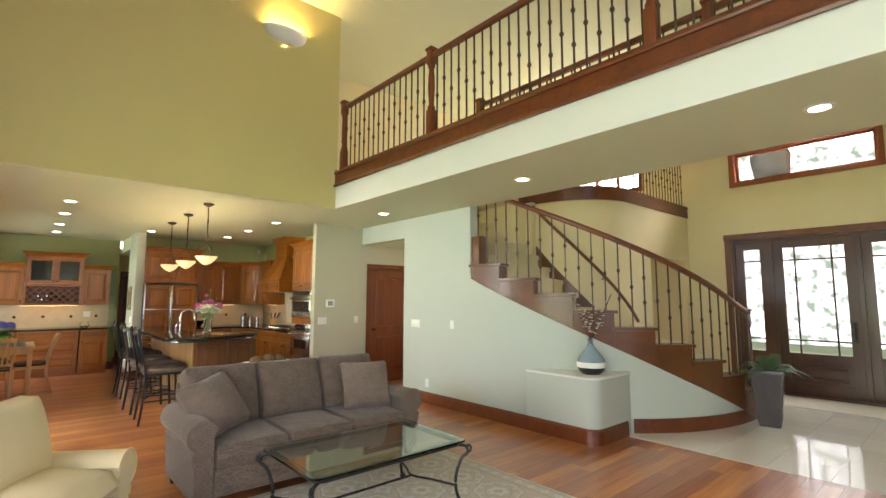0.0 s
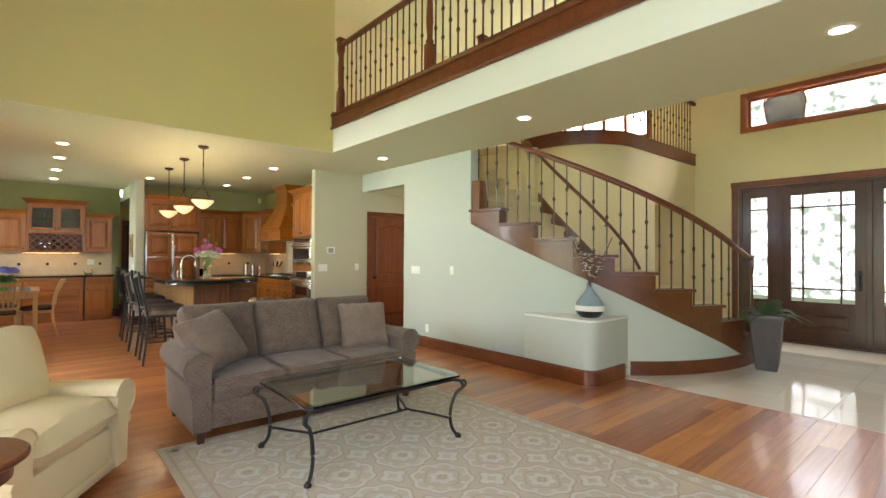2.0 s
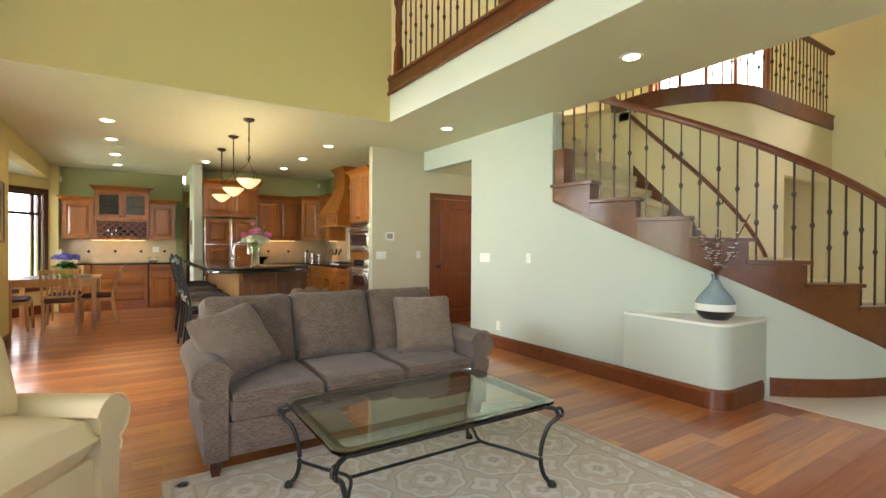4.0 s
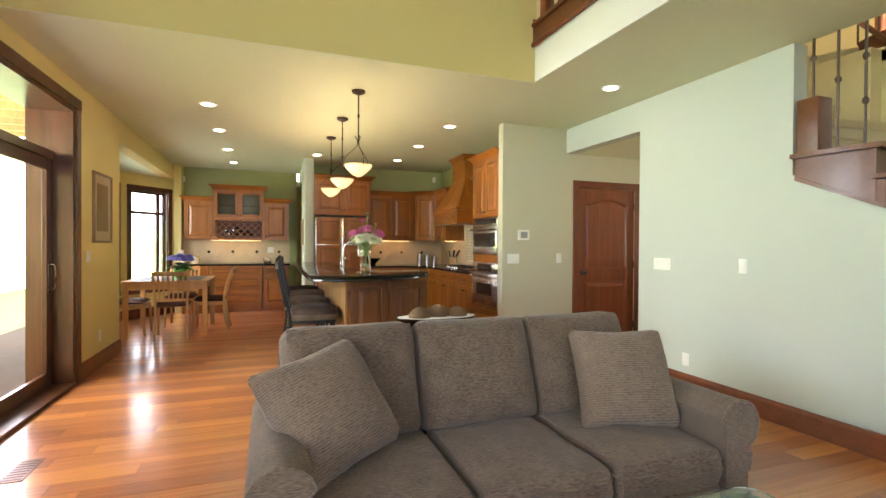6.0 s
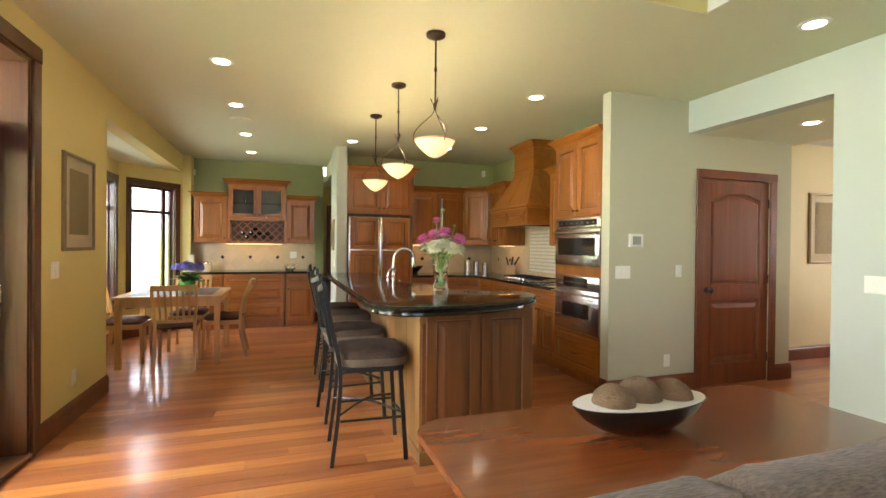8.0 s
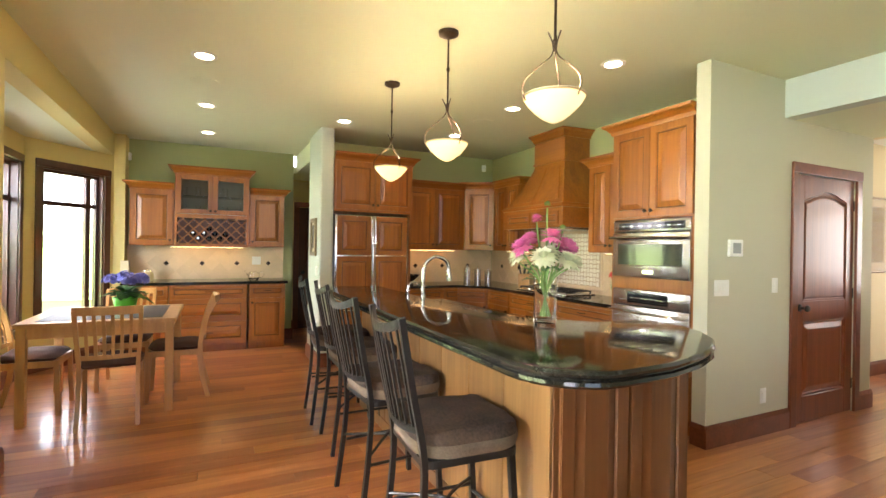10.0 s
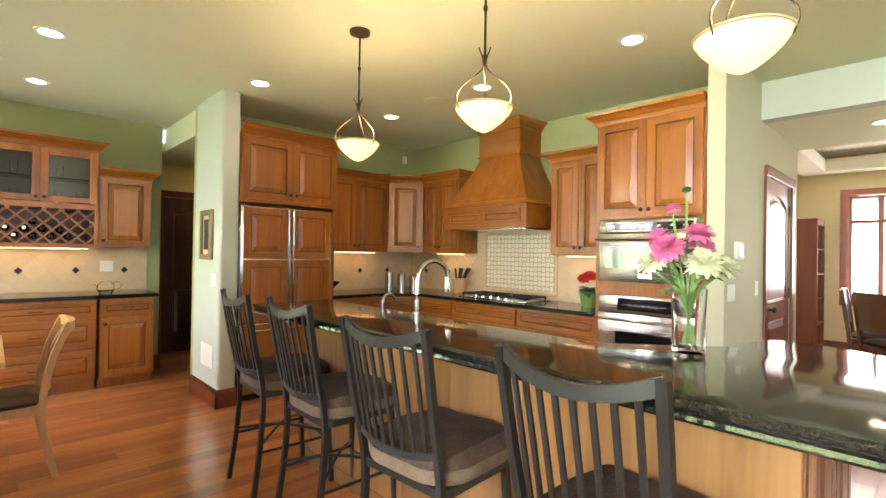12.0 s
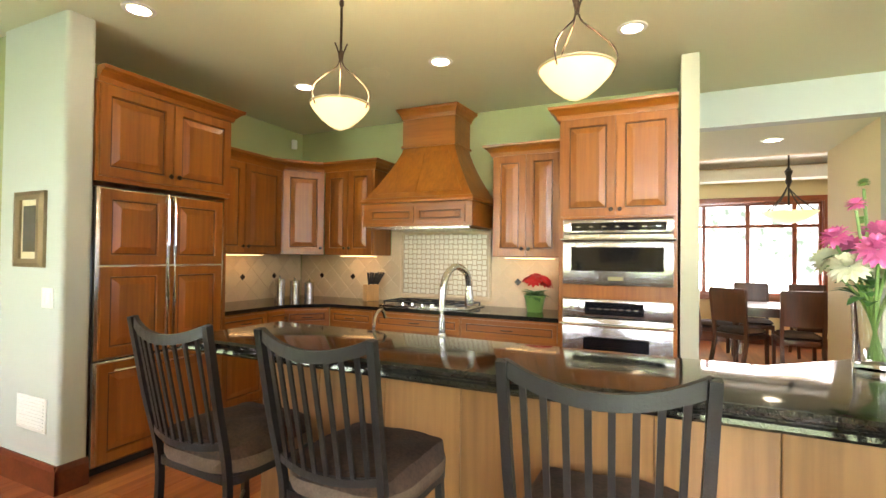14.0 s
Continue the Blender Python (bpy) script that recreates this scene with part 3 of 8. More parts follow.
setting("floor_balcony", slab(deck, UP - 0.12, UP), M_CARPET, "cream carpeted upper landing", "floor")

# ---- cabinetry ----
def panel_bm(w, h, t=0.02, frame=0.055):
    """A raised-panel door or drawer front; it faces -y from y = 0."""
    bm = bx(0.0015, -t, 0.0015, w - 0.0015, 0, h - 0.0015)
    bm.faces.ensure_lookup_table()
    f = next(f for f in bm.faces if f.normal.y < -0.9)
    bmesh.ops.bevel(bm, geom=list(f.edges), offset=0.004, segments=2, affect="EDGES")
    f = max((f for f in bm.faces if f.normal.y < -0.99), key=lambda f: f.calc_area())
    fr = min(frame, h * 0.22, w * 0.25)
    for thick, depth in ((fr, 0.0), (0.005, -0.010), (0.007, 0.0), (0.042, 0.012)):
        r = bmesh.ops.inset_region(bm, faces=[f], thickness=thick, depth=depth, use_even_offset=True)
        if thick == 0.007:
            for g in r["faces"]:
                g.material_index = 1
    return bm


def knob(parent, x, z, y=-0.02):
    bm = lathe([(0.006, 0), (0.006, 0.012), (0.015, 0.018), (0.016, 0.024), (0.010, 0.030), (0, 0.031)], 10)
    return part("knob", bm, M_BRONZE, parent, "dark bronze knob", pose(x, y, z, 90))


def pull(parent, x, z, y=-0.02):
    bm = tube([(-0.045, 0, 0), (-0.04, -0.022, 0), (0.04, -0.022, 0), (0.045, 0, 0)], 0.005, 6, 4)
    return part("handle", bm, M_BRONZE, parent, "dark bronze bar pull", pose(x, y, z))


CROWN = [(-0.005, -0.015), (0.014, -0.015), (0.018, 0.0), (0.024, 0.016), (0.030, 0.020), (0.052, 0.046), (0.060, 0.049), (0.074, 0.058), (0.078, 0.078), (-0.005, 0.078)]


def crown(parent, w, d, z, left=True, right=True, grow=1.0):
    pts = [(0, 0, z), (w, 0, z)]
    if left:
        pts = [(0, d, z)] + pts
    if right:
        pts = pts + [(w, d, z)]
    bm = bmesh.new()
    rings = []
    n = len(pts)
    for i, p in enumerate(pts):
        p = Vector(p)
        a = (p - Vector(pts[i - 1])).normalized() if i else None
        b = (Vector(pts[i + 1]) - p).normalized() if i < n - 1 else None
        na, nb = [Vector((t.y, -t.x, 0)) if t is not None else None for t in (a, b)]
        side = na if nb is None else nb if na is None else (na + nb)
        if na is not None and nb is not None:
            side = side / max(0.5, 1 + na.dot(nb)) if na.dot(nb) < 0.99 else na
        rings.append([bm.verts.new(p + side * s * grow + Vector((0, 0, w_ * grow))) for s, w_ in CROWN])
    k = len(CROWN)
    for a, b in zip(rings, rings[1:]):
        for j in range(k):
            bm.faces.new((a[j], a[(j + 1) % k], b[(j + 1) % k], b[j]))
    bm.faces.new(rings[0][::-1])
    bm.faces.new(rings[-1])
    return part("crown_moulding", bm, M_CAB_H, parent, smooth=False)


def cabinet(name, label, m, w, z0, z1, d, fronts, crowned=None, toe=False, group="", side=M_CAB):
    """fronts: (x, z, w, h, kind, knob side); kinds: door, drawer, glass."""
    e = thing(name, label, "cabinet", m, group)
    body = bx(0, 0, z0 + (0.10 if toe else 0), w, d, z1, 0.002, 1)
    if toe:
        box(body, 0.0, 0.06, z0 + 0.002, w, d, z0 + 0.10)
    part("body", body, side, e, smooth=False)
    for x, z, fw, fh, kind, ks in fronts:
        if kind == "glass":
            door = bmesh.new()
            for a in ((0, 0, 0.055, fh), (fw - 0.055, 0, fw, fh), (0.055, 0, fw - 0.055, 0.055), (0.055, fh - 0.055, fw - 0.055, fh)):
                box(door, a[0], -0.02, a[1], a[2], 0, a[3], 0.003, 1)
            ob = part("door", door, M_CAB, e, "glazed door", pose(x, 0, z))
            part("pane", bx(0.055, -0.012, 0.055, fw - 0.055, -0.008, fh - 0.055), M_BLACKGLASS, ob, "dark reflecting glass pane")
        else:
            ob = part("door" if kind == "door" else "drawer_front", panel_bm(fw, fh), M_CAB if kind == "door" else M_CAB_H, e, "", pose(x, 0, z), smooth=False)
        if ks == "c":
            pull(ob, fw / 2, fh / 2)
        elif ks:
            knob(ob, fw - 0.03 if ks[0] == "r" else 0.03, 0.06 if ks[1] == "b" else fh - 0.06)
    if crowned:
        crown(e, w, d, z1 - 0.004, *crowned)
    return e


def pair(w, z0, h, ks="b", x0=0.012):
    h2 = (w - 2 * x0) / 2
    return [(x0, z0, h2, h, "door", "r" + ks), (x0 + h2, z0, h2, h, "door", "l" + ks)]


NORTH = lambda x, y: pose(x, y, 0)            # faces -y
EAST = lambda x, y: pose(x, y, 0, 0, 0, -90)  # faces -x; runs towards -y

# refrigerator and the cabinet above it
fr = thing("refrigerator", "built-in refrigerator with cherry panels and steel trim", "refrigerator", NORTH(1.70, 10.60))
part("body", bx(0, 0.03, 0.06, 0.93, 0.68, 1.775, 0.003), M_BLACKGLASS, fr)
part("toe_grille", bx(0.01, 0.06, 0.0, 0.92, 0.64, 0.06), M_IRON, fr)
for x, w, z, h, nm in ((0.03, 0.42, 0.72, 1.04, "door"), (0.48, 0.42, 0.72, 1.04, "door"), (0.03, 0.87, 0.08, 0.61, "drawer_front")):
    d = part(nm, bx(x - 0.022, 0.0, z - 0.012, x + w + 0.018, 0.03, z + h + 0.008, 0.003), M_STEEL, fr, "steel framed panel")
    if nm == "door":
        for zz, hh in ((0, 0.56), (0.57, 0.47)):
            part("panel", panel_bm(w, hh, 0.014), M_CAB, d, "cherry raised panel", pose(x, 0.0, z + zz), smooth=False)
        hx = x + w - 0.012 if x < 0.1 else x + 0.004
        part("handle", tube([(hx, -0.015, z + 0.05), (hx, -0.05, z + 0.07), (hx, -0.05, z + h - 0.07), (hx, -0.015, z + h - 0.05)], 0.011, 8, 3), M_CHROME, d, "long steel bar handle")
    else:
        part("panel", panel_bm(w, h, 0.014), M_CAB, d, "cherry raised panel", pose(x, 0, z), smooth=False)
        part("handle", tube([(x + 0.12, -0.015, z + h - 0.05), (x + 0.13, -0.05, z + h - 0.05), (x + w - 0.13, -0.05, z + h - 0.05), (x + w - 0.12, -0.015, z + h - 0.05)], 0.011, 8, 3), M_CHROME, d, "long steel bar handle")
cabinet("fridge_cabinet", "cherry wall cabinet above the refrigerator with two raised-panel doors", NORTH(1.692, 10.59), 0.972, 1.80, 2.42, 0.705, pair(0.972, 1.83, 0.56), (False, True))
cabinet("fridge_side_panel", "tall cherry end panel beside the refrigerator", NORTH(2.64, 10.62), 0.024, 0.0, 1.80, 0.675, [])

# back wall uppers, diagonal corner, left of the hood
cabinet("wall_cabinet", "cherry wall cabinet with two raised-panel doors", NORTH(2.67, 10.97), 0.94, 1.37, 2.22, 0.325, pair(0.94, 1.38, 0.82), (False, False), group="kitchen wall cabinets")
corner = math.dist((3.61, 10.97), (3.94, 10.70))
cabinet("corner_wall_cabinet", "diagonal corner cherry wall cabinet with one door", pose(3.612, 10.968, 0, 0, 0, math.degrees(math.atan2(-0.27, 0.33))), corner - 0.006, 1.37, 2.24, 0.18, [(0.012, 1.38, corner - 0.03, 0.83, "door", "rb")], (True, True), group="kitchen wall cabinets")
cabinet("wall_cabinet", "cherry wall cabinet beside the range hood", EAST(3.94, 10.69), 0.60, 1.37, 2.24, 0.325, pair(0.60, 1.38, 0.84), (False, True), group="kitchen wall cabinets")
cabinet("wall_cabinet", "cherry wall cabinet between hood and ovens", EAST(3.94, 8.86), 0.60, 1.37, 2.26, 0.325, pair(0.60, 1.38, 0.86), (True, False), group="kitchen wall cabinets")

# tall oven cabinet and ovens
tall = thing("oven_cabinet", "tall cherry cabinet holding two wall ovens", "cabinet", EAST(3.62, 8.22))
for nm, a in (("lower_case", (0, 0, 0.10, 0.805, 0.645, 0.50)), ("toe_kick", (0, 0.06, 0, 0.805, 0.645, 0.10)), ("stile", (0, 0, 0.50, 0.03, 0.645, 1.655)), ("stile", (0.775, 0, 0.50, 0.805, 0.645, 1.655)), ("rail", (0.03, 0.0, 1.072, 0.775, 0.645, 1.173)), ("upper_case", (0, 0, 1.655, 0.805, 0.645, 2.42))):
    part(nm, bx(*a, 0.002, 1), M_CAB, tall, smooth=False)
for x, z, w, h, kd, ks in pair(0.805, 1.67, 0.73) + [(0.012, 0.13, 0.78, 0.34, "drawer", "c")]:
    ob = part("door" if kd == "door" else "drawer_front", panel_bm(w, h), M_CAB if kd == "door" else M_CAB_H, tall, "", pose(x, 0, z), smooth=False)
    if ks == "c":
        pull(ob, w / 2, h / 2)
    else:
        knob(ob, w - 0.03 if ks[0] == "r" else 0.03, 0.05)
crown(tall, 0.805, 0.6, 2.416, True, False)


def oven(name, label, z0, z1, panel_h, window):
    e = thing(name, label, "oven", EAST(3.612, 8.185))
    w = 0.745
    part("body", bx(0.02, 0.03, z0 + 0.01, w - 0.02, 0.55, z1 - 0.01), M_IRON, e)
    ctl = part("control_panel", bx(0, -0.012, z1 - panel_h, w, 0.03, z1, 0.005), M_STEEL, e, "steel control panel")
    k0, k1 = (0.06, 0.70) if window else (0.16, 0.56)
    part("display", bx(k0, -0.016, z1 - panel_h + 0.018, k1, -0.0125, z1 - 0.018, 0.002, 1), M_BLACKGLASS, ctl, "black glass display")
    for i in range(7):
        part("button", bx(k0 + 0.05 + i * (k1 - k0 - 0.1) / 6 - 0.014, -0.0175, z1 - panel_h * 0.55, k0 + 0.05 + i * (k1 - k0 - 0.1) / 6 + 0.014, -0.0162, z1 - panel_h * 0.55 + 0.008), M_STEEL, ctl)
    door = part("door", bx(0, -0.02, z0, w, 0.028, z1 - panel_h - 0.006, 0.006), M_STEEL, e, "steel oven door")
    wx, wz = (0.06, 0.10) if window else (0.15, 0.14)
    part("window", bx(wx, -0.024, z0 + wz, w - wx, -0.0205, z1 - panel_h - wz, 0.002, 1), M_BLACKGLASS, door, "dark glass window")
    zz = z1 - panel_h - 0.05
    part("handle", tube([(0.04, -0.02, zz), (0.045, -0.06, zz), (w - 0.045, -0.06, zz), (w - 0.04, -0.02, zz)], 0.012, 8, 3), M_CHROME, door, "polished bar handle")
    part("badge", bx(w / 2 - 0.05, -0.0225, z0 + 0.035, w / 2 + 0.05, -0.0205, z0 + 0.06), M_CHROME, door, "plain metal badge")
    return e


oven("microwave_oven", "stainless steel built-in microwave oven with dark window", 1.175, 1.645, 0.095, True)
oven("wall_oven", "stainless steel wall oven with dark window", 0.515, 1.07, 0.13, False)

# base cabinets and counters
def base_run(m, widths, doors=True):
    x = 0
    for w in widths:
        mm = m @ pose(x, 0, 0)
        fr_ = [(0.01, 0.71, w - 0.02, 0.145, "drawer", "c")]
        fr_ += [(0.01, 0.12, w - 0.02, 0.57, "door", "rt")] if w < 0.55 else [(0.01, 0.12, w / 2 - 0.01, 0.57, "door", "rt"), (w / 2, 0.12, w / 2 - 0.01, 0.57, "door", "lt")]
        cabinet("base_cabinet", "cherry base cabinet with drawer above raised-panel doors", mm, w - 0.003, 0, 0.87, 0.58, fr_, None, True, "kitchen base cabinets")
        x += w


base_run(NORTH(2.67, 10.70), (0.50, 0.485))
base_run(EAST(3.68, 10.40), (0.50, 0.86, 0.815))
cabinet("corner_base_cabinet", "diagonal cherry corner base cabinet", pose(3.37, 10.69, 0, 0, 0, -43), 0.42, 0, 0.87, 0.35, [(0.01, 0.12, 0.40, 0.57, "door", "rt"), (0.01, 0.71, 0.40, 0.145, "drawer", "c")], None, True)
ct = slab([(2.667, 10.67), (3.355, 10.67), (3.65, 10.40), (3.65, 8.225), (4.262, 8.225), (4.262, 11.29), (2.667, 11.29)], 0.872, 0.905, None, 0.008)
tagged(link("countertop", ct, M_GRANITE), "polished black granite countertop along the range wall", "countertop")

# hood
hood = thing("range_hood", "large tapered cherry range hood with crown top", "range hood", EAST(3.66, 10.02))
part("apron", bx(0, 0, 1.63, 1.08, 0.60, 1.84, 0.004), M_CAB_H, hood, smooth=False)
for x in (0.06, 0.55):
    part("panel", panel_bm(0.47, 0.15, 0.012), M_CAB_H, hood, "", pose(x, 0.0, 1.655), smooth=False)
part("liner", bx(0.05, 0.05, 1.612, 1.03, 0.58, 1.63), M_STEEL, hood, "steel hood liner")
sh = bmesh.new()
sweep([(0, 0.6, 1.84), (0, 0, 1.84), (1.08, 0, 1.84), (1.08, 0.6, 1.84)], [(0.0, 0.0), (0.03, 0.0), (0.035, 0.02), (0.015, 0.045), (0, 0.05)], sh)
part("shelf_moulding", sh, M_CAB_H, hood, smooth=False)
tp = bmesh.new()
lev = []
for i in range(9):
    t = i / 8
    f = 1 - (1 - t) ** 1.25
    z = 1.885 + 0.51 * t
    x0, x1, y0 = 0.01 + 0.27 * f, 1.07 - 0.27 * f, 0.01 + 0.24 * f
    lev.append([tp.verts.new(v) for v in ((x0, 0.6, z), (x0, y0, z), (x1, y0, z), (x1, 0.6, z))])
for a, b in zip(lev, lev[1:]):
    for j in range(4):
        tp.faces.new((a[j], a[(j + 1) % 4], b[(j + 1) % 4], b[j]))
tp.faces.new(lev[0][::-1])
tp.faces.new(lev[-1])
part("canopy", tp, M_CAB, hood, smooth=True)
for side in (0, 1):
    q = bmesh.new()
    vs = []
    for i in range(9):
        t = 0.1 + 0.78 * i / 8
        f = 1 - (1 - t) ** 1.25
        z, y = 1.885 + 0.51 * t, 0.004 + 0.24 * f
        x0, x1 = 0.01 + 0.27 * f + 0.07, 1.07 - 0.27 * f - 0.07
        a, b = (x0, 0.54 - 0.025) if side == 0 else (0.54 + 0.025, x1)
        vs.append([q.verts.new(v) for v in ((a, y, z), (b, y, z), (b, y + 0.02, z), (a, y + 0.02, z))])
    for a, b in zip(vs, vs[1:]):
        for j in range(4):
            q.faces.new((a[j], a[(j + 1) % 4], b[(j + 1) % 4], b[j]))
    q.faces.new(vs[0][::-1])
    q.faces.new(vs[-1])
    part("curved_panel", q, M_CAB, hood, smooth=False)
nk = bx(0.27, 0.24, 2.395, 0.81, 0.6, 2.69)
sweep([(0.27, 0.6, 2.395), (0.27, 0.24, 2.395), (0.81, 0.24, 2.395), (0.81, 0.6, 2.395)], [(0, -0.012), (0.014, -0.012), (0.018, 0), (0.014, 0.012), (0, 0.012)], nk)
part("neck", nk, M_CAB_H, hood, smooth=False)
cr = bmesh.new()
sweep([(0.27, 0.6, 2.665), (0.27, 0.24, 2.665), (0.81, 0.24, 2.665), (0.81, 0.6, 2.665)], [(a, b) for a, b in CROWN], cr)
part("crown_moulding", cr, M_CAB_H, hood, smooth=False)

# cooktop
ck = thing("cooktop", "stainless steel gas cooktop with iron grates", "cooktop", pose(3.78, 9.92, 0.905, 0, 0, -90))
part("tray", bx(0, 0, 0, 0.9, 0.42, 0.014, 0.005), M_STEEL, ck)
for i in range(3):
    g = bmesh.new()
    x0 = 0.03 + i * 0.285
    for a in (0.0, 0.13, 0.26):
        box(g, x0 + a, 0.04, 0.035, x0 + a + 0.012, 0.38, 0.047, 0.002, 1)
    for b in (0.04, 0.2, 0.37):
        box(g, x0, b, 0.033, x0 + 0.272, b + 0.012, 0.045)
    for a in (0.0, 0.26):
        for b in (0.04, 0.37):
            box(g, x0 + a, b, 0.012, x0 + a + 0.012, b + 0.012, 0.04)
    part("grate", g, M_IRON, ck, "black iron grate", smooth=False)
    part("burner", lathe([(0.05, 0.012), (0.05, 0.024), (0.03, 0.03), (0, 0.03)], 14), M_IRON, ck, "", pose(x0 + 0.136, 0.21, 0))
for i in range(5):
    part("control_knob", lathe([(0.018, 0.012), (0.016, 0.036), (0, 0.037)], 12), M_CHROME, ck, "", pose(0.25 + i * 0.1, 0.02, 0))

# backsplashes
def backsplash(name, m, w, z0, z1, panel=None, accents=()):
    """Diagonal stone tiles as single pieces, with dark accents; y = 0 is the wall face and -y the room."""
    e = thing(name, "beige tumbled stone tile backsplash with small dark diamond accents", "backsplash", m, kind="structure")
    part("grout", bx(0, -0.006, z0, w, -0.001, z1), M_TILE, e, smooth=False)
    s = 0.155
    h = s / math.sqrt(2)
    for i in range(-1, int(w / h) + 2):
        for j in range(-1, int((z1 - z0) / h) + 2):
            if (i + j) % 2:
                continue
            cx, cz = i * h, z0 + j * h
            poly = [(cx - h + 0.002, cz), (cx, cz - h + 0.002), (cx + h - 0.002, cz), (cx, cz + h - 0.002)]
            for lo, axis, sign in ((0.001, 0, 1), (w - 0.001, 0, -1), (z0 + 0.001, 1, 1), (z1 - 0.001, 1, -1)):
                out = []
                for a, b in zip(poly, poly[1:] + poly[:1]):
                    ia, ib = (a[axis] - lo) * sign > 0, (b[axis] - lo) * sign > 0
                    if ia:
                        out.append(a)
                    if ia != ib:
                        t = (lo - a[axis]) / (b[axis] - a[axis])
                        out.append((a[0] + (b[0] - a[0]) * t, a[1] + (b[1] - a[1]) * t))
                poly = out
                if not poly:
                    break
            if len(poly) < 3:
                continue
            bm = bmesh.new()
            f0 = [bm.verts.new((x, -0.010, z)) for x, z in poly]
            f1 = [bm.verts.new((x, -0.004, z)) for x, z in poly]
            bm.faces.new(f0)
            for q in range(len(poly)):
                bm.faces.new((f0[q], f0[(q + 1) % len(poly)], f1[(q + 1) % len(poly)], f1[q]))
            part("tile", bm, M_TILE, e, smooth=False)
    for x, z in accents:
        bm = bmesh.new()
        box(bm, -0.024, -0.0135, -0.024, 0.024, -0.009, 0.024, 0.002, 1)
        part("accent_tile", bm, M_DARKTILE, e, "dark diamond accent", pose(x, 0, z, 0, 45, 0), smooth=False)
    return e


backsplash("backsplash", pose(2.66, 11.299, 0), 1.60, 0.905, 1.37, None, [(0.35 + 0.42 * i, 1.14) for i in range(3)])
backsplash("backsplash", pose(4.269, 11.28, 0, 0, 0, -90), 3.04, 0.905, 1.37, None, [(0.30, 1.14), (0.72, 1.14), (2.56, 1.14)])
backsplash("backsplash", pose(XW + 0.01, 12.449, 0), 2.05, 0.915, 1.37, None, [(0.55, 1.13), (0.98, 1.13), (1.42, 1.13), (1.84, 1.13)])
bm = bx(0, -0.006, 1.3705, 1.2, -0.001, 1.64)
link("backsplash_upper", bm, M_TILE, None, pose(4.269, 10.08, 0, 0, 0, -90))
tagged(bpy.data.objects["backsplash_upper"], "plain beige stone beneath the range hood", "backsplash", kind="structure")
pic = thing("mosaic_panel", "framed ivory basketweave mosaic panel behind the cooktop", "tile panel", pose(4.258, 9.95, 0, 0, 0, -90))
fb = bmesh.new()
sweep([(0, 0, 0.97), (0.96, 0, 0.97), (0.96, 0, 1.60), (0, 0, 1.60)], [(-0.028, -0.012), (0.028, -0.012), (0.028, 0.002), (0.012, 0.014), (-0.012, 0.014), (-0.028, 0.002)], fb, closed=True, up=Vector((0, -1, 0)))
part("frame", fb, M_TILE, pic)
part("grout", bx(0.02, -0.006, 0.99, 0.94, 0.002, 1.58), M_GROUT, pic, smooth=False)
mosaic_bm = bx(-0.0235, -0.010, -0.0155, 0.0235, -0.005, 0.0155)
mos = None
for i in range(18):
    for j in range(12):
        mm = pose(0.055 + i * 0.05, 0, 1.018 + j * 0.0494) @ pose(0, 0, 0, 0, 90 * ((i + j) % 2), 0)
        if mos is None:
            mos = part("mosaic_tile", mosaic_bm, M_MOSAIC, pic, "", mm, smooth=False)
        else:
            again(mos, mm)

# ---- island ----
isl = thing("kitchen_island", "long island with wood panelled base and black granite top", "island")
part("body", bx(1.63, 6.55, 0.0, 2.40, 9.15, 0.872, 0.003), M_ISLAND_SHADED, isl, smooth=False)
part("bar_wall", slab([(1.63, 6.55), (2.40, 6.55), (2.40, 6.78), (2.10, 6.83), (1.92, 7.0), (1.74, 7.2), (1.74, 9.15), (1.63, 9.15)], 0.872, 0.985), M_ISLAND, isl, smooth=False)
for i in range(8):
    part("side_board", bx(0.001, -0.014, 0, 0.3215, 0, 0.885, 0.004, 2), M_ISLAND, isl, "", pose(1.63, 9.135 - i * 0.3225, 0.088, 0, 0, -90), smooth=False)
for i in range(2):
    part("end_panel", panel_bm(0.36, 0.86, 0.016, 0.06), M_ISLAND_SHADED, isl, "", pose(1.655 + i * 0.37, 6.55, 0.10), smooth=False)
part("base_trim", bx(1.615, 6.535, 0.0, 2.415, 9.165, 0.085, 0.004), M_ISLAND, isl, smooth=False)
arc = lambda cx, cy, r, a0, k=8: [(cx + r * math.cos(radians(a0 + 90 * i / k)), cy + r * math.sin(radians(a0 + 90 * i / k))) for i in range(k + 1)]
outline = arc(1.52, 6.35, 0.25, 180) + [(1.75, 6.11), (1.95, 6.16), (2.12, 6.235), (2.27, 6.34), (2.38, 6.47), (2.44, 6.62), (2.44, 6.80), (2.12, 6.86), (1.96, 7.02), (1.79, 7.22), (1.79, 9.22), (1.27, 9.22)]


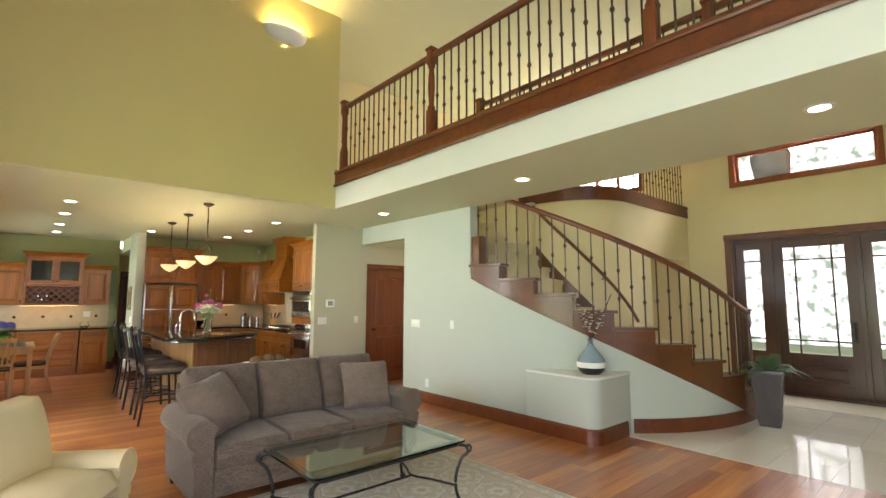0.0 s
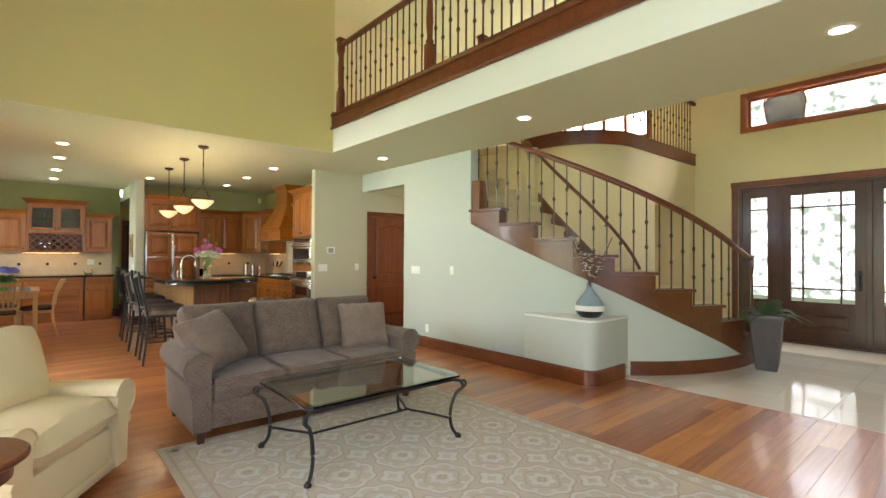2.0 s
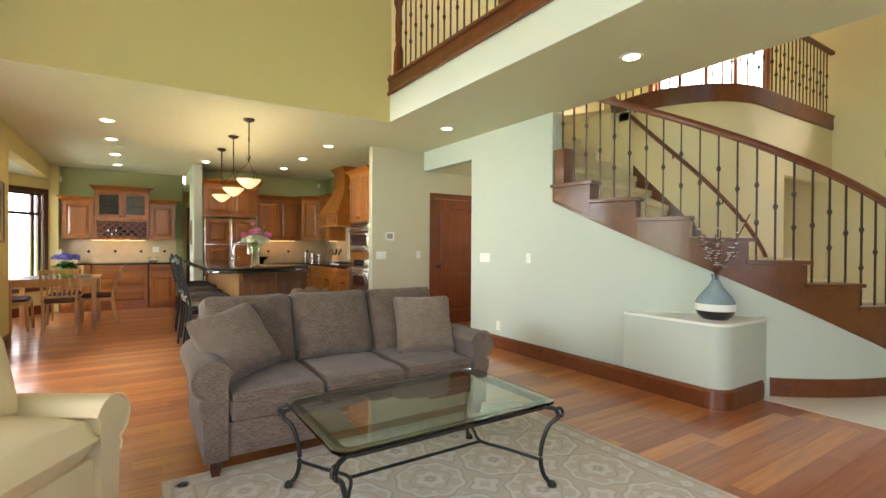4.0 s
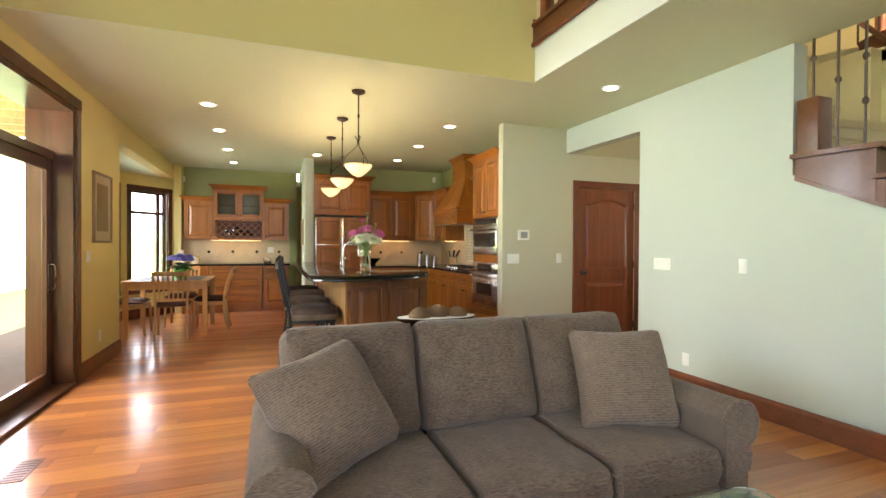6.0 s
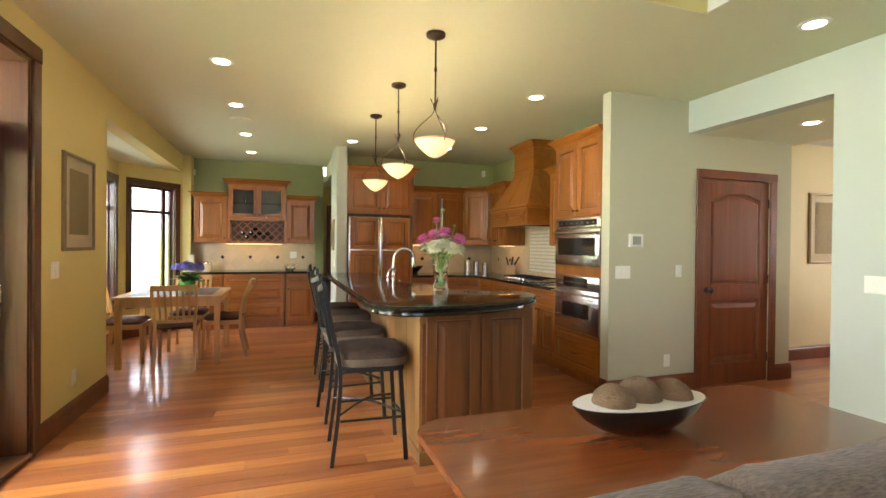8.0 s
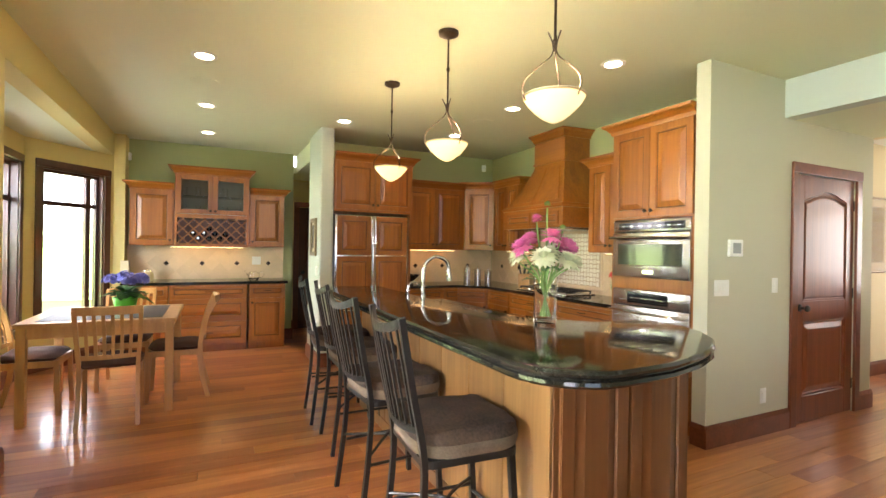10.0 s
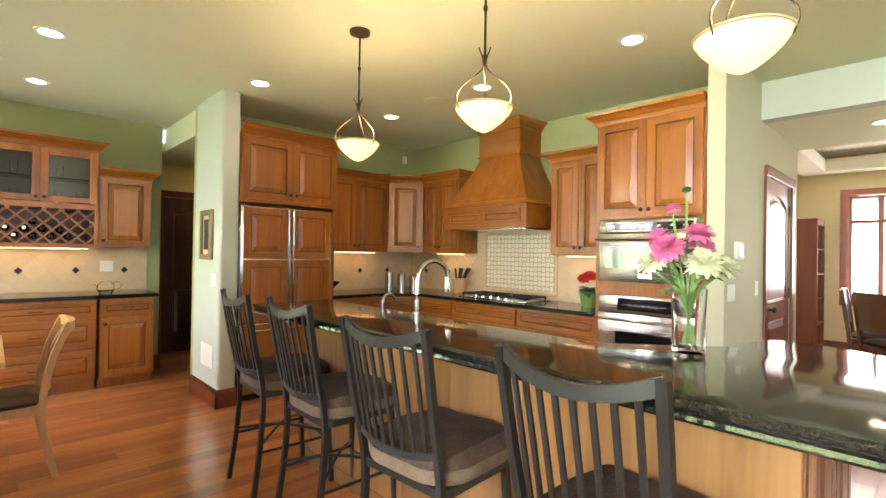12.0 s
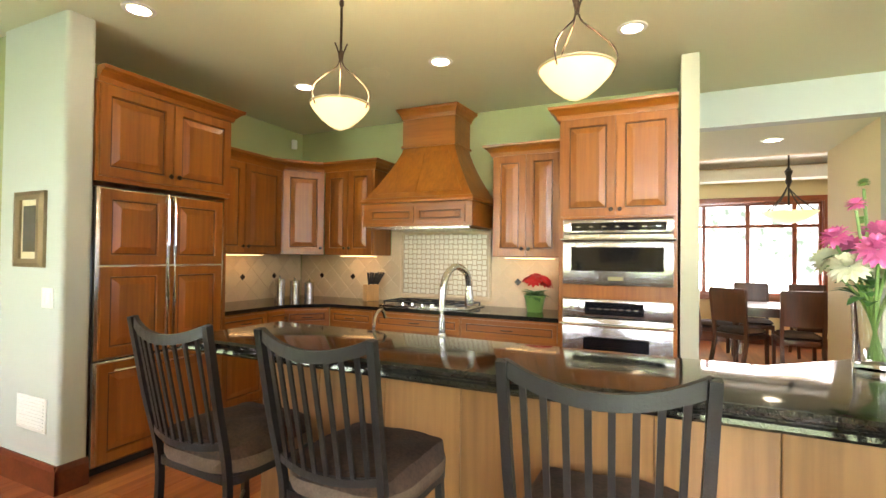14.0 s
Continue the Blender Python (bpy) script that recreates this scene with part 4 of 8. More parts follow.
def bullnose(outline, z0, z1, out=0.0):
    """A stone top whose edge is worked into two rolls."""
    bm = bmesh.new()
    n = len(outline)
    cx, cy = sum(p[0] for p in outline) / n, sum(p[1] for p in outline) / n
    prof = [(0.035, 0.0), (0.012, 0.002), (0.002, 0.012), (0.004, 0.024), (0.014, 0.029), (0.014, 0.032), (0.002, 0.040), (0.0, 0.050), (0.008, 0.060), (0.02, 0.062)]
    h = (z1 - z0) / 0.062
    rings = []
    for s, z in prof:
        r = []
        for i, p in enumerate(outline):
            a, b = Vector(outline[i - 1]), Vector(outline[(i + 1) % n])
            p = Vector(p)
            t1, t2 = (p - a).normalized(), (b - p).normalized()
            nn = Vector((-(t1 + t2).y, (t1 + t2).x)).normalized()
            k = 1 / max(0.5, abs(nn.dot(Vector((-t1.y, t1.x)))))
            q = p + nn * s * k
            r.append(bm.verts.new((q.x, q.y, z0 + z * h)))
        rings.append(r)
    for a, b in zip(rings, rings[1:]):
        for i in range(n):
            bm.faces.new((a[i], a[(i + 1) % n], b[(i + 1) % n], b[i]))
    bm.faces.new(rings[0][::-1])
    bm.faces.new(rings[-1])
    return bm


part("bar_top", bullnose(outline, 0.985, 1.042), M_GRANITE, isl, "thick polished black granite bar top")
part("work_top", slab([(1.742, 7.25), (1.93, 7.04), (2.12, 6.87), (2.43, 6.82), (2.43, 9.18), (1.742, 9.18)], 0.872, 0.908, None, 0.006), M_GRANITE, isl, "lower black granite work top")
fc = thing("faucet", "brushed steel gooseneck pull-down kitchen faucet", "faucet", pose(1.86, 8.36, 0.908))
part("base", lathe([(0.034, 0), (0.034, 0.012), (0.022, 0.03), (0.020, 0.12), (0.016, 0.13)], 16), M_STEEL, fc)
part("spout", tube([(0, 0, 0.1), (0, 0, 0.28), (0.02, -0.005, 0.37), (0.09, -0.02, 0.415), (0.17, -0.04, 0.385), (0.195, -0.045, 0.32)], 0.0145, 10, 6), M_STEEL, fc)
part("spray_head", lathe([(0.014, 0.09), (0.018, 0.06), (0.022, 0.02), (0.020, 0), (0, 0)], 14), M_STEEL, fc, "", pose(0.198, -0.046, 0.235, 0, -6))
part("lever", tube([(0.0, -0.02, 0.06), (0.02, -0.06, 0.075), (0.03, -0.10, 0.10)], 0.007, 8, 4), M_STEEL, fc)
f2 = thing("water_tap", "small curved steel filtered water tap", "faucet", pose(1.88, 8.72, 0.908))
part("spout", tube([(0, 0, 0.0), (0, 0, 0.12), (0.02, 0, 0.185), (0.07, 0, 0.20), (0.10, 0, 0.16)], 0.008, 8, 6), M_STEEL, f2)
part("base", lathe([(0.02, 0), (0.018, 0.02), (0.008, 0.03)], 12), M_STEEL, f2)
sk = thing("kitchen_sink", "undermount stainless steel sink in the island", "sink", pose(2.0, 8.2, 0.909))
rim = bmesh.new()
sweep([(0, 0, 0.0), (0.36, 0, 0.0), (0.36, 0.6, 0.0), (0, 0.6, 0.0)], [(-0.012, 0), (0.012, 0), (0.012, 0.004), (-0.012, 0.004)], rim, closed=True)
part("rim", rim, M_STEEL, sk, smooth=False)
part("basin", bx(0.012, 0.012, 0.0, 0.348, 0.588, 0.003), M_STEEL, sk, "dark steel basin", smooth=False)

# ---- buffet ----
BX = XW + 0.01
bf = lambda x: NORTH(BX + x, 11.87)
bz = lambda x: NORTH(BX + x, 12.12)
cabinet("buffet_cabinet", "cherry buffet base cabinet with drawer and door", bf(0.17), 0.45, 0, 0.875, 0.57, [(0.01, 0.71, 0.43, 0.15, "drawer", "c"), (0.01, 0.12, 0.43, 0.57, "door", "rt")], None, True, "buffet cabinets")
cabinet("buffet_drawer_cabinet", "cherry buffet base cabinet with three wide drawers", bf(0.63), 0.90, 0, 0.875, 0.57, [(0.01, 0.71, 0.88, 0.15, "drawer", "c"), (0.01, 0.415, 0.88, 0.28, "drawer", "c"), (0.01, 0.12, 0.88, 0.28, "drawer", "c")], None, True, "buffet cabinets")
cabinet("buffet_cabinet", "cherry buffet base cabinet beside the hall", bf(1.55), 0.46, 0, 0.875, 0.57, [(0.01, 0.71, 0.44, 0.15, "drawer", "c"), (0.01, 0.12, 0.44, 0.57, "door", "lt")], None, True, "buffet cabinets")
tagged(link("buffet_countertop", slab(rounded(BX + 0.12, 11.84, BX + 2.04, 12.44, 0.01, 2), 0.877, 0.912, None, 0.006), M_GRANITE), "black granite buffet countertop", "countertop")
cabinet("buffet_wall_cabinet", "cherry buffet wall cabinet with one raised-panel door", bz(0.17), 0.485, 1.37, 2.10, 0.32, [(0.012, 1.38, 0.46, 0.70, "door", "rb")], (True, False), group="buffet wall cabinets")
cabinet("buffet_wall_cabinet", "cherry buffet wall cabinet with one raised-panel door", bz(1.555), 0.46, 1.37, 2.10, 0.32, [(0.012, 1.38, 0.435, 0.70, "door", "lb")], (False, True), group="buffet wall cabinets")
WCW = 0.89
M_MATTE = surface("pale_cabinet_lining", (0.34, 0.33, 0.26), 0.7, vary=0.1)
wr = thing("wine_cabinet", "taller cherry cabinet with glazed doors above a lattice wine rack", "cabinet", NORTH(BX + 0.66, 12.09))
for nm, a in (("bottom_panel", (0, 0, 1.36, WCW, 0.35, 1.40)), ("side_panel", (0, 0, 1.40, 0.03, 0.35, 2.29)), ("side_panel", (WCW - 0.03, 0, 1.40, WCW, 0.35, 2.29)), ("rail", (0.03, 0, 1.735, WCW - 0.03, 0.32, 1.785)), ("top_panel", (0, 0, 2.29, WCW, 0.35, 2.33))):
    part(nm, bx(*a, 0.002, 1), M_CAB, wr, smooth=False)
part("lining", bx(0.03, 0.32, 1.40, WCW - 0.03, 0.349, 1.76), M_GLAZE, wr, "dark interior", smooth=False)
part("lining", bx(0.03, 0.32, 1.762, WCW - 0.03, 0.349, 2.29), M_MATTE, wr, "pale interior", smooth=False)
part("shelf", bx(0.03, 0.03, 2.02, WCW - 0.03, 0.32, 2.03), M_GLASS, wr, "glass shelf")
for x, ks in ((0.015, "r"), (0.445, "l")):
    fw, fh = 0.43, 0.50
    d = bmesh.new()
    for a in ((0, 0, 0.06, fh), (fw - 0.06, 0, fw, fh), (0.06, 0, fw - 0.06, 0.06), (0.06, fh - 0.06, fw - 0.06, fh)):
        box(d, a[0], -0.02, a[1], a[2], 0, a[3], 0.003, 1)
    ob = part("door", d, M_CAB, wr, "glazed door", pose(x, 0, 1.79))
    part("pane", bx(0.06, -0.011, 0.06, fw - 0.06, -0.008, fh - 0.06), M_WINGLASS, ob, "clear glass pane")
    knob(ob, fw - 0.03 if ks == "r" else 0.03, 0.04)
crown(wr, WCW, 0.34, 2.326, True, True)
lat = bmesh.new()
for sgn in (1, -1):
    for i in range(-3, 9):
        x0 = 0.03 + i * 0.128
        p, q = (x0, 1.40), (x0 + sgn * 0.335, 1.735)
        lo, hi = sorted((p, q))
        a, b = max(lo[0], 0.03), min(hi[0], WCW - 0.03)
        if b - a < 0.02:
            continue
        za = lo[1] + (hi[1] - lo[1]) * (a - lo[0]) / (hi[0] - lo[0])
        zb = lo[1] + (hi[1] - lo[1]) * (b - lo[0]) / (hi[0] - lo[0])
        y = 0.006 if sgn == 1 else 0.018
        sweep([(a, y, za), (b, y, zb)], [(-0.006, -0.008), (0.006, -0.008), (0.006, 0.008), (-0.006, 0.008)], lat)
part("lattice", lat, M_CAB, wr, "crossed wooden wine lattice", smooth=False)
for i, (x, z) in enumerate(((0.30, 1.47), (0.43, 1.47), (0.56, 1.47), (0.37, 1.54), (0.50, 1.54), (0.63, 1.53), (0.24, 1.54), (0.69, 1.47), (0.43, 1.61))):
    b = thing("wine_bottle", "dark glass wine bottle lying in the rack", "bottle", pose(BX + 0.63 + x, 12.14, z, -90), "wine bottles")
    part("glass_body", lathe([(0.036, 0.20), (0.037, 0.05), (0.030, 0.02), (0.014, -0.03), (0.013, -0.05), (0.0, -0.05)][::-1], 12), M_BLACKGLASS, b)
    part("capsule", lathe([(0.015, -0.012), (0.015, 0.022), (0, 0.023)][::-1], 10), M_CHROME if i % 3 == 0 else M_IRON, b, "foil capsule", pose(0, 0, -0.035, 180))
for i in range(9):
    g = thing("drinking_glass", "clear drinking glass inside the glazed cabinet", "glass", pose(BX + 0.66 + 0.10 + (i % 5) * 0.165, 12.22 + 0.06 * (i % 2), 1.786 if i < 5 else 2.031), "glasses in the cabinet")
    part("bowl", lathe([(0.026, 0), (0.030, 0.09), (0.033, 0.12), (0.030, 0.12), (0.024, 0.006), (0, 0.006)], 14), M_GLASS, g)

# under-cabinet lights
for nm, m, w in (("under_cabinet_light", pose(BX + 0.60, 12.30, 1.352), 0.9), ("under_cabinet_light", pose(2.75, 11.16, 1.358), 0.8), ("under_cabinet_light", pose(4.12, 10.62, 1.358, 0, 0, -90), 0.45), ("under_cabinet_light", pose(4.12, 8.80, 1.358, 0, 0, -90), 0.45)):
    e = thing(nm, "warm strip light fixed beneath the wall cabinets", "light", m, "under-cabinet lights")
    part("housing", bx(0, -0.03, 0.002, w, 0.03, 0.012), M_WHITE, e, smooth=False)
    part("lens", bx(0.01, -0.02, -0.002, w - 0.01, 0.02, 0.002), M_STRIP, e, "lit warm lens", smooth=False)

# ---- living room ----
def cushion(w, d, h, puff=0.04, n=14, seed=0, corner=0.05, pinch=0.0, edge_pow=6, edge_soft=0.35):
    """A stuffed cushion of w x d x h standing on z = 0, with rounded edges, crown and light creases."""
    bm = bmesh.new()
    m = max(4, n)
    grid = {}
    off = Vector((seed * 3.1, seed * 1.7, 0))
    for face in (0, 1):
        for i in range(m + 1):
            for j in range(m + 1):
                u, v = 2 * i / m - 1, 2 * j / m - 1
                edge = max(abs(u), abs(v))
                if face == 1 and edge > 0.999:
                    continue
                f = (1 - abs(u) ** edge_pow) * (1 - abs(v) ** edge_pow)
                f = max(f, 0) ** edge_soft
                k = 1 - pinch * (1 - abs(u)) * abs(v) ** 2 * 0.5
                k2 = 1 - pinch * (1 - abs(v)) * abs(u) ** 2 * 0.5
                rr = corner / min(w, d) * 2
                cu = u * k2
                cv = v * k
                if abs(u) > 1 - rr and abs(v) > 1 - rr:
                    q = math.hypot((abs(u) - 1 + rr) / rr, (abs(v) - 1 + rr) / rr)
                    if q > 1:
                        cu = math.copysign(1 - rr + (abs(u) - 1 + rr) / q, u)
                        cv = math.copysign(1 - rr + (abs(v) - 1 + rr) / q, v)
                bulge = puff * (1 - u * u) * (1 - v * v)
                z = h / 2 * f + bulge
                z += 0.010 * noise.noise(Vector((u * 2.2, v * 2.2, face * 5)) + off) * f + 0.004 * noise.noise(Vector((u * 7, v * 7, face * 5)) + off) * f
                z = h / 2 + (z if face == 0 else -z * 0.9)
                grid[face, i, j] = bm.verts.new((cu * w / 2, cv * d / 2, z if edge < 0.999 else h / 2))
    g = lambda f, i, j: grid.get((f, i, j)) or grid[0, i, j]
    for face in (0, 1):
        for i in range(m):
            for j in range(m):
                q = [g(face, i, j), g(face, i + 1, j), g(face, i + 1, j + 1), g(face, i, j + 1)]
                bm.faces.new(q if face == 0 else q[::-1])
    return bm


def rolled_arm(depth, h, r, foot, mirror=1):
    """An arm with a rolled, flared top; it runs along y, its inner face at x = 0, flaring to -x."""
    prof = [(0.0, 0.0), (0.0, h - 0.10)]
    c = (-r * 0.72, h - r)
    for i in range(13):
        a = radians(20 + i * 19)
        prof.append((c[0] + r * math.cos(a), c[1] + r * math.sin(a)))
    prof += [(-0.14, h - 2.15 * r), (-0.13, h * 0.45), (-0.12, 0.0)]
    bm = bmesh.new()
    ys = [0, 0.02, depth * 0.3, depth * 0.65, depth - 0.02, depth]
    rings = []
    for k, y in enumerate(ys):
        s = 0.985 if k in (0, len(ys) - 1) else 1.0
        rings.append([bm.verts.new((mirror * (x * s), y, z * (s if z > 0.05 else 1))) for x, z in prof])
    n = len(prof)
    for a, b in zip(rings, rings[1:]):
        for j in range(n):
            bm.faces.new((a[j], a[(j + 1) % n], b[(j + 1) % n], b[j]))
    bm.faces.new(rings[0][::-1])
    bm.faces.new(rings[-1])
    return bm, prof


def piping(prof, y, mirror, lift):
    return sweep([(mirror * x, y, z + lift) for x, z in prof[1:-1]], ring(0.006, 6), up=Vector((0, 1, 0)))


sofa = thing("sofa", "taupe chenille three-seat sofa with rolled arms", "sofa", pose(1.915, 3.62, 0.0))
SW = 0.84     # half the seat's width
part("base", bx(-SW, 0.05, 0.10, SW, 0.92, 0.30, 0.02), M_SOFA, sofa)
part("back", slab(rounded(-SW - 0.07, 0.80, SW + 0.07, 0.97, 0.07), 0.10, 0.80, None, 0.06), M_SOFA, sofa)
for s in (1, -1):
    bm, prof = rolled_arm(0.86, 0.55, 0.105, 0.1, s)
    arm = part("arm", bm, M_SOFA, sofa, "rolled upholstered arm", pose(-SW * s, 0.03, 0.10))
    part("piping", piping(prof, -0.002, s, 0), M_SOFA, arm)
for i in (-1, 0, 1):
    c = part("seat_cushion", cushion(0.558, 0.68, 0.17, 0.020, 24, i + 5, 0.04, 0.0, 18, 0.22), M_SOFA, sofa, "", pose(i * 0.56, 0.36, 0.29))
    part("piping", sweep([(x, y, 0.128) for x, y in rounded(-0.274, -0.335, 0.274, 0.335, 0.05)], ring(0.0055, 6), closed=True), M_SOFA, c)
    b = part("back_cushion", cushion(0.625, 0.53, 0.21, 0.05, 20, i + 12, 0.08, 0.05), M_SOFA, sofa, "", pose(i * 0.60, 0.75, 0.675, 70) @ pose(0, 0, -0.1))
for x in (-SW - 0.06, SW + 0.06):
    for y in (0.08, 0.88):
        part("leg", lathe([(0.025, 0), (0.04, 0.05), (0.045, 0.11)], 4, None, pose(0, 0, 0, 0, 0, 45)), M_DARKWOOD, sofa, "dark wooden block foot", pose(x, y, 0), smooth=False)
for x, rz, ti, sd in ((-0.74, 26, 56, 1), (0.65, -16, 62, 2)):
    p = thing("throw_pillow", "square ribbed taupe throw pillow leaning in the sofa corner", "pillow", pose(1.915 + x, 3.62 + 0.44, 0.665, 0, 0, rz) @ pose(0, 0, 0, ti, 0, 0) @ pose(0, 0, -0.07, 0, 0, 0 if sd == 2 else 11), "throw pillows")
    part("cover", cushion(0.47, 0.47, 0.15, 0.055, 18, sd + 30, 0.03, 0.12), M_PILLOW, p)

# armchair
ac = thing("armchair", "cream slipcovered armchair with rolled arms", "armchair", pose(0.33, 3.24, 0.0, 0, 0, 57))
part("base", bx(-0.36, 0.04, 0.04, 0.36, 0.92, 0.30, 0.03), M_CREAMCLOTH, ac)
part("back", cushion(0.86, 0.70, 0.22, 0.03, 12, 3, 0.10), M_CREAMCLOTH, ac, "", pose(0, 0.90, 0.49, 82) @ pose(0, 0, -0.12))
for s in (1, -1):
    bm, prof = rolled_arm(0.84, 0.52, 0.115, 0.1, s)
    arm = part("arm", bm, M_CREAMCLOTH, ac, "rolled cream arm", pose(-0.36 * s, 0.02, 0.04))
    part("piping", piping(prof, -0.002, s, 0), M_CREAMCLOTH, arm)
part("seat_cushion", cushion(0.72, 0.76, 0.21, 0.045, 14, 8), M_CREAMCLOTH, ac, "", pose(0, 0.37, 0.29))
part("skirt", bx(-0.46, 0.03, 0.03, 0.46, 0.95, 0.10, 0.015), M_CREAMCLOTH, ac)
part("back_cushion", cushion(0.74, 0.48, 0.19, 0.075, 16, 9, 0.07, 0.08), M_CREAMCLOTH, ac, "", pose(0.0, 0.50, 0.70, 76) @ pose(0, 0, -0.09))
for x in (-0.38, 0.38):
    for y in (0.1, 0.88):
        part("leg", lathe([(0.02, 0), (0.03, 0.06)], 4), M_DARKWOOD, ac, "dark wooden foot", pose(x, y, 0), smooth=False)

# side table
st = thing("side_table", "round reddish brown wooden side table", "side table", pose(-0.14, 2.50, 0.035))
part("tabletop", lathe([(0.0, 0.535), (0.235, 0.535), (0.25, 0.545), (0.25, 0.558), (0.24, 0.566), (0, 0.566)], 36), M_CHERRY, st)
part("apron", lathe([(0.20, 0.47), (0.20, 0.535)], 32), M_CHERRY, st)
for a in (45, 135, 225, 315):
    part("leg", lathe([(0.012, 0), (0.018, 0.2), (0.022, 0.5)], 10), M_CHERRY, st, "", pose(0.16 * math.cos(radians(a)), 0.16 * math.sin(radians(a)), 0))

# coffee table with wrought iron frame
tb = thing("coffee_table", "glass-topped coffee table on a scrolled wrought iron frame", "coffee table", pose(1.915, 2.99, 0.008))
part("glass_top", slab(rounded(-0.615, -0.40, 0.615, 0.40, 0.06), 0.452, 0.466, None, 0.003), M_TGLASS, tb, "thick bevelled green-edged glass")
fr_ = bmesh.new()
sweep([(x, y, 0.437) for x, y in rounded(-0.57, -0.36, 0.57, 0.36, 0.05)], [(-0.012, -0.014), (0.012, -0.014), (0.012, 0.014), (-0.012, 0.014)], fr_, closed=True)
part("frame", fr_, M_IRON, tb, "", smooth=False)
for sx in (1, -1):
    for sy in (1, -1):
        d = Vector((sx * 0.8, sy * 0.6, 0))
        q = lambda o, z: (sx * 0.555 + d.x * o, sy * 0.345 + d.y * o, z)
        leg = part("leg", tube([q(0.0, 0.425), q(0.06, 0.415), q(0.075, 0.37), q(0.03, 0.33), q(-0.005, 0.24), q(-0.015, 0.15), q(0.0, 0.07), q(0.035, 0.02), q(0.05, 0.012)], 0.012, 8, 6), M_IRON, tb)
        part("scroll", tube([q(0.06, 0.415), q(0.09, 0.42), q(0.10, 0.39), q(0.08, 0.375), q(0.07, 0.395)], 0.009, 8, 5), M_IRON, leg)
        part("foot", lathe([(0.022, 0), (0.024, 0.012), (0.014, 0.03), (0.008, 0.034)], 10), M_IRON, leg, "", Matrix.Translation(q(0.045, 0.0)))
for sx in (1, -1):
    part("stretcher", tube([(sx * 0.55, -0.345, 0.14), (sx * 0.47, -0.16, 0.15), (sx * 0.40, 0, 0.155), (sx * 0.47, 0.16, 0.15), (sx * 0.55, 0.345, 0.14)], 0.009, 8, 5), M_IRON, tb)
part("stretcher", tube([(-0.40, 0, 0.155), (0.40, 0, 0.155)], 0.009, 8, 0), M_IRON, tb)

# rug with medallions
rug = thing("area_rug", "large beige rug with pale medallion pattern", "rug", pose(0.76, -0.2, 0.0))
RW, RD = 2.48, 3.98
part("ground", bx(0, 0, 0.0005, RW, RD, 0.010, 0.003), M_RUG, rug)


def motif(bm, cx, cy, r0, r1, k, z, petals=0, amp=0.0, sy=1.0):
    a_, b_ = [], []
    for i in range(k):
        t = 2 * math.pi * i / k
        f = 1 + amp * math.cos(petals * t)
        a_.append(bm.verts.new((cx + r0 * f * math.cos(t), cy + sy * r0 * f * math.sin(t), z)))
        b_.append(bm.verts.new((cx + r1 * f * math.cos(t), cy + sy * r1 * f * math.sin(t), z)))
    for i in range(k):
        bm.faces.new((a_[i], b_[i], b_[(i + 1) % k], a_[(i + 1) % k]))


light_, dark_ = bmesh.new(), bmesh.new()
for i in range(5):
    for j in range(9):
        cx, cy = 0.36 + i * 0.44, 0.36 + j * 0.41
        motif(light_, cx, cy, 0.165, 0.185, 40, 0.0112, 8, 0.06)
        motif(dark_, cx, cy, 0.190, 0.198, 40, 0.0112, 8, 0.06)
        motif(dark_, cx, cy, 0.105, 0.113, 32, 0.0112, 4, 0.10)
        motif(light_, cx, cy, 0.04, 0.075, 24, 0.0112, 6, 0.18)
        motif(dark_, cx, cy, 0.012, 0.03, 16, 0.0112, 4, 0.2)
        for q in range(8):
            t = q * math.pi / 4 + 0.39
            motif(light_, cx + 0.14 * math.cos(t), cy + 0.14 * math.sin(t), 0.004, 0.016, 10, 0.0112)
        if i < 4 and j < 8:
            motif(light_, cx + 0.22, cy + 0.205, 0.03, 0.07, 20, 0.0112, 4, 0.25)
            motif(dark_, cx + 0.22, cy + 0.205, 0.078, 0.086, 24, 0.0112, 4, 0.25)
for w in (0.045, 0.145):
    sweep([(w, w, 0.0105), (RW - w, w, 0.0105), (RW - w, RD - w, 0.0105), (w, RD - w, 0.0105)], [(-0.008, 0), (0.008, 0), (0.008, 0.001), (-0.008, 0.001)], dark_, closed=True)
n_ = 30
for i in range(n_):
    for x, y in ((0.095, 0.1 + i * (RD - 0.2) / (n_ - 1)), (RW - 0.095, 0.1 + i * (RD - 0.2) / (n_ - 1))):
        motif(light_, x, y, 0.008, 0.034, 12, 0.0112, 4, 0.25)
for i in range(19):
    for x, y in ((0.1 + i * (RW - 0.2) / 18, 0.095), (0.1 + i * (RW - 0.2) / 18, RD - 0.095)):
        motif(light_, x, y, 0.008, 0.034, 12, 0.0112, 4, 0.25)
part("pale_pattern", light_, M_RUG_LIGHT, rug, "pale woven medallions", smooth=False)
part("taupe_pattern", dark_, M_RUG_DARK, rug, "taupe woven outlines", smooth=False)

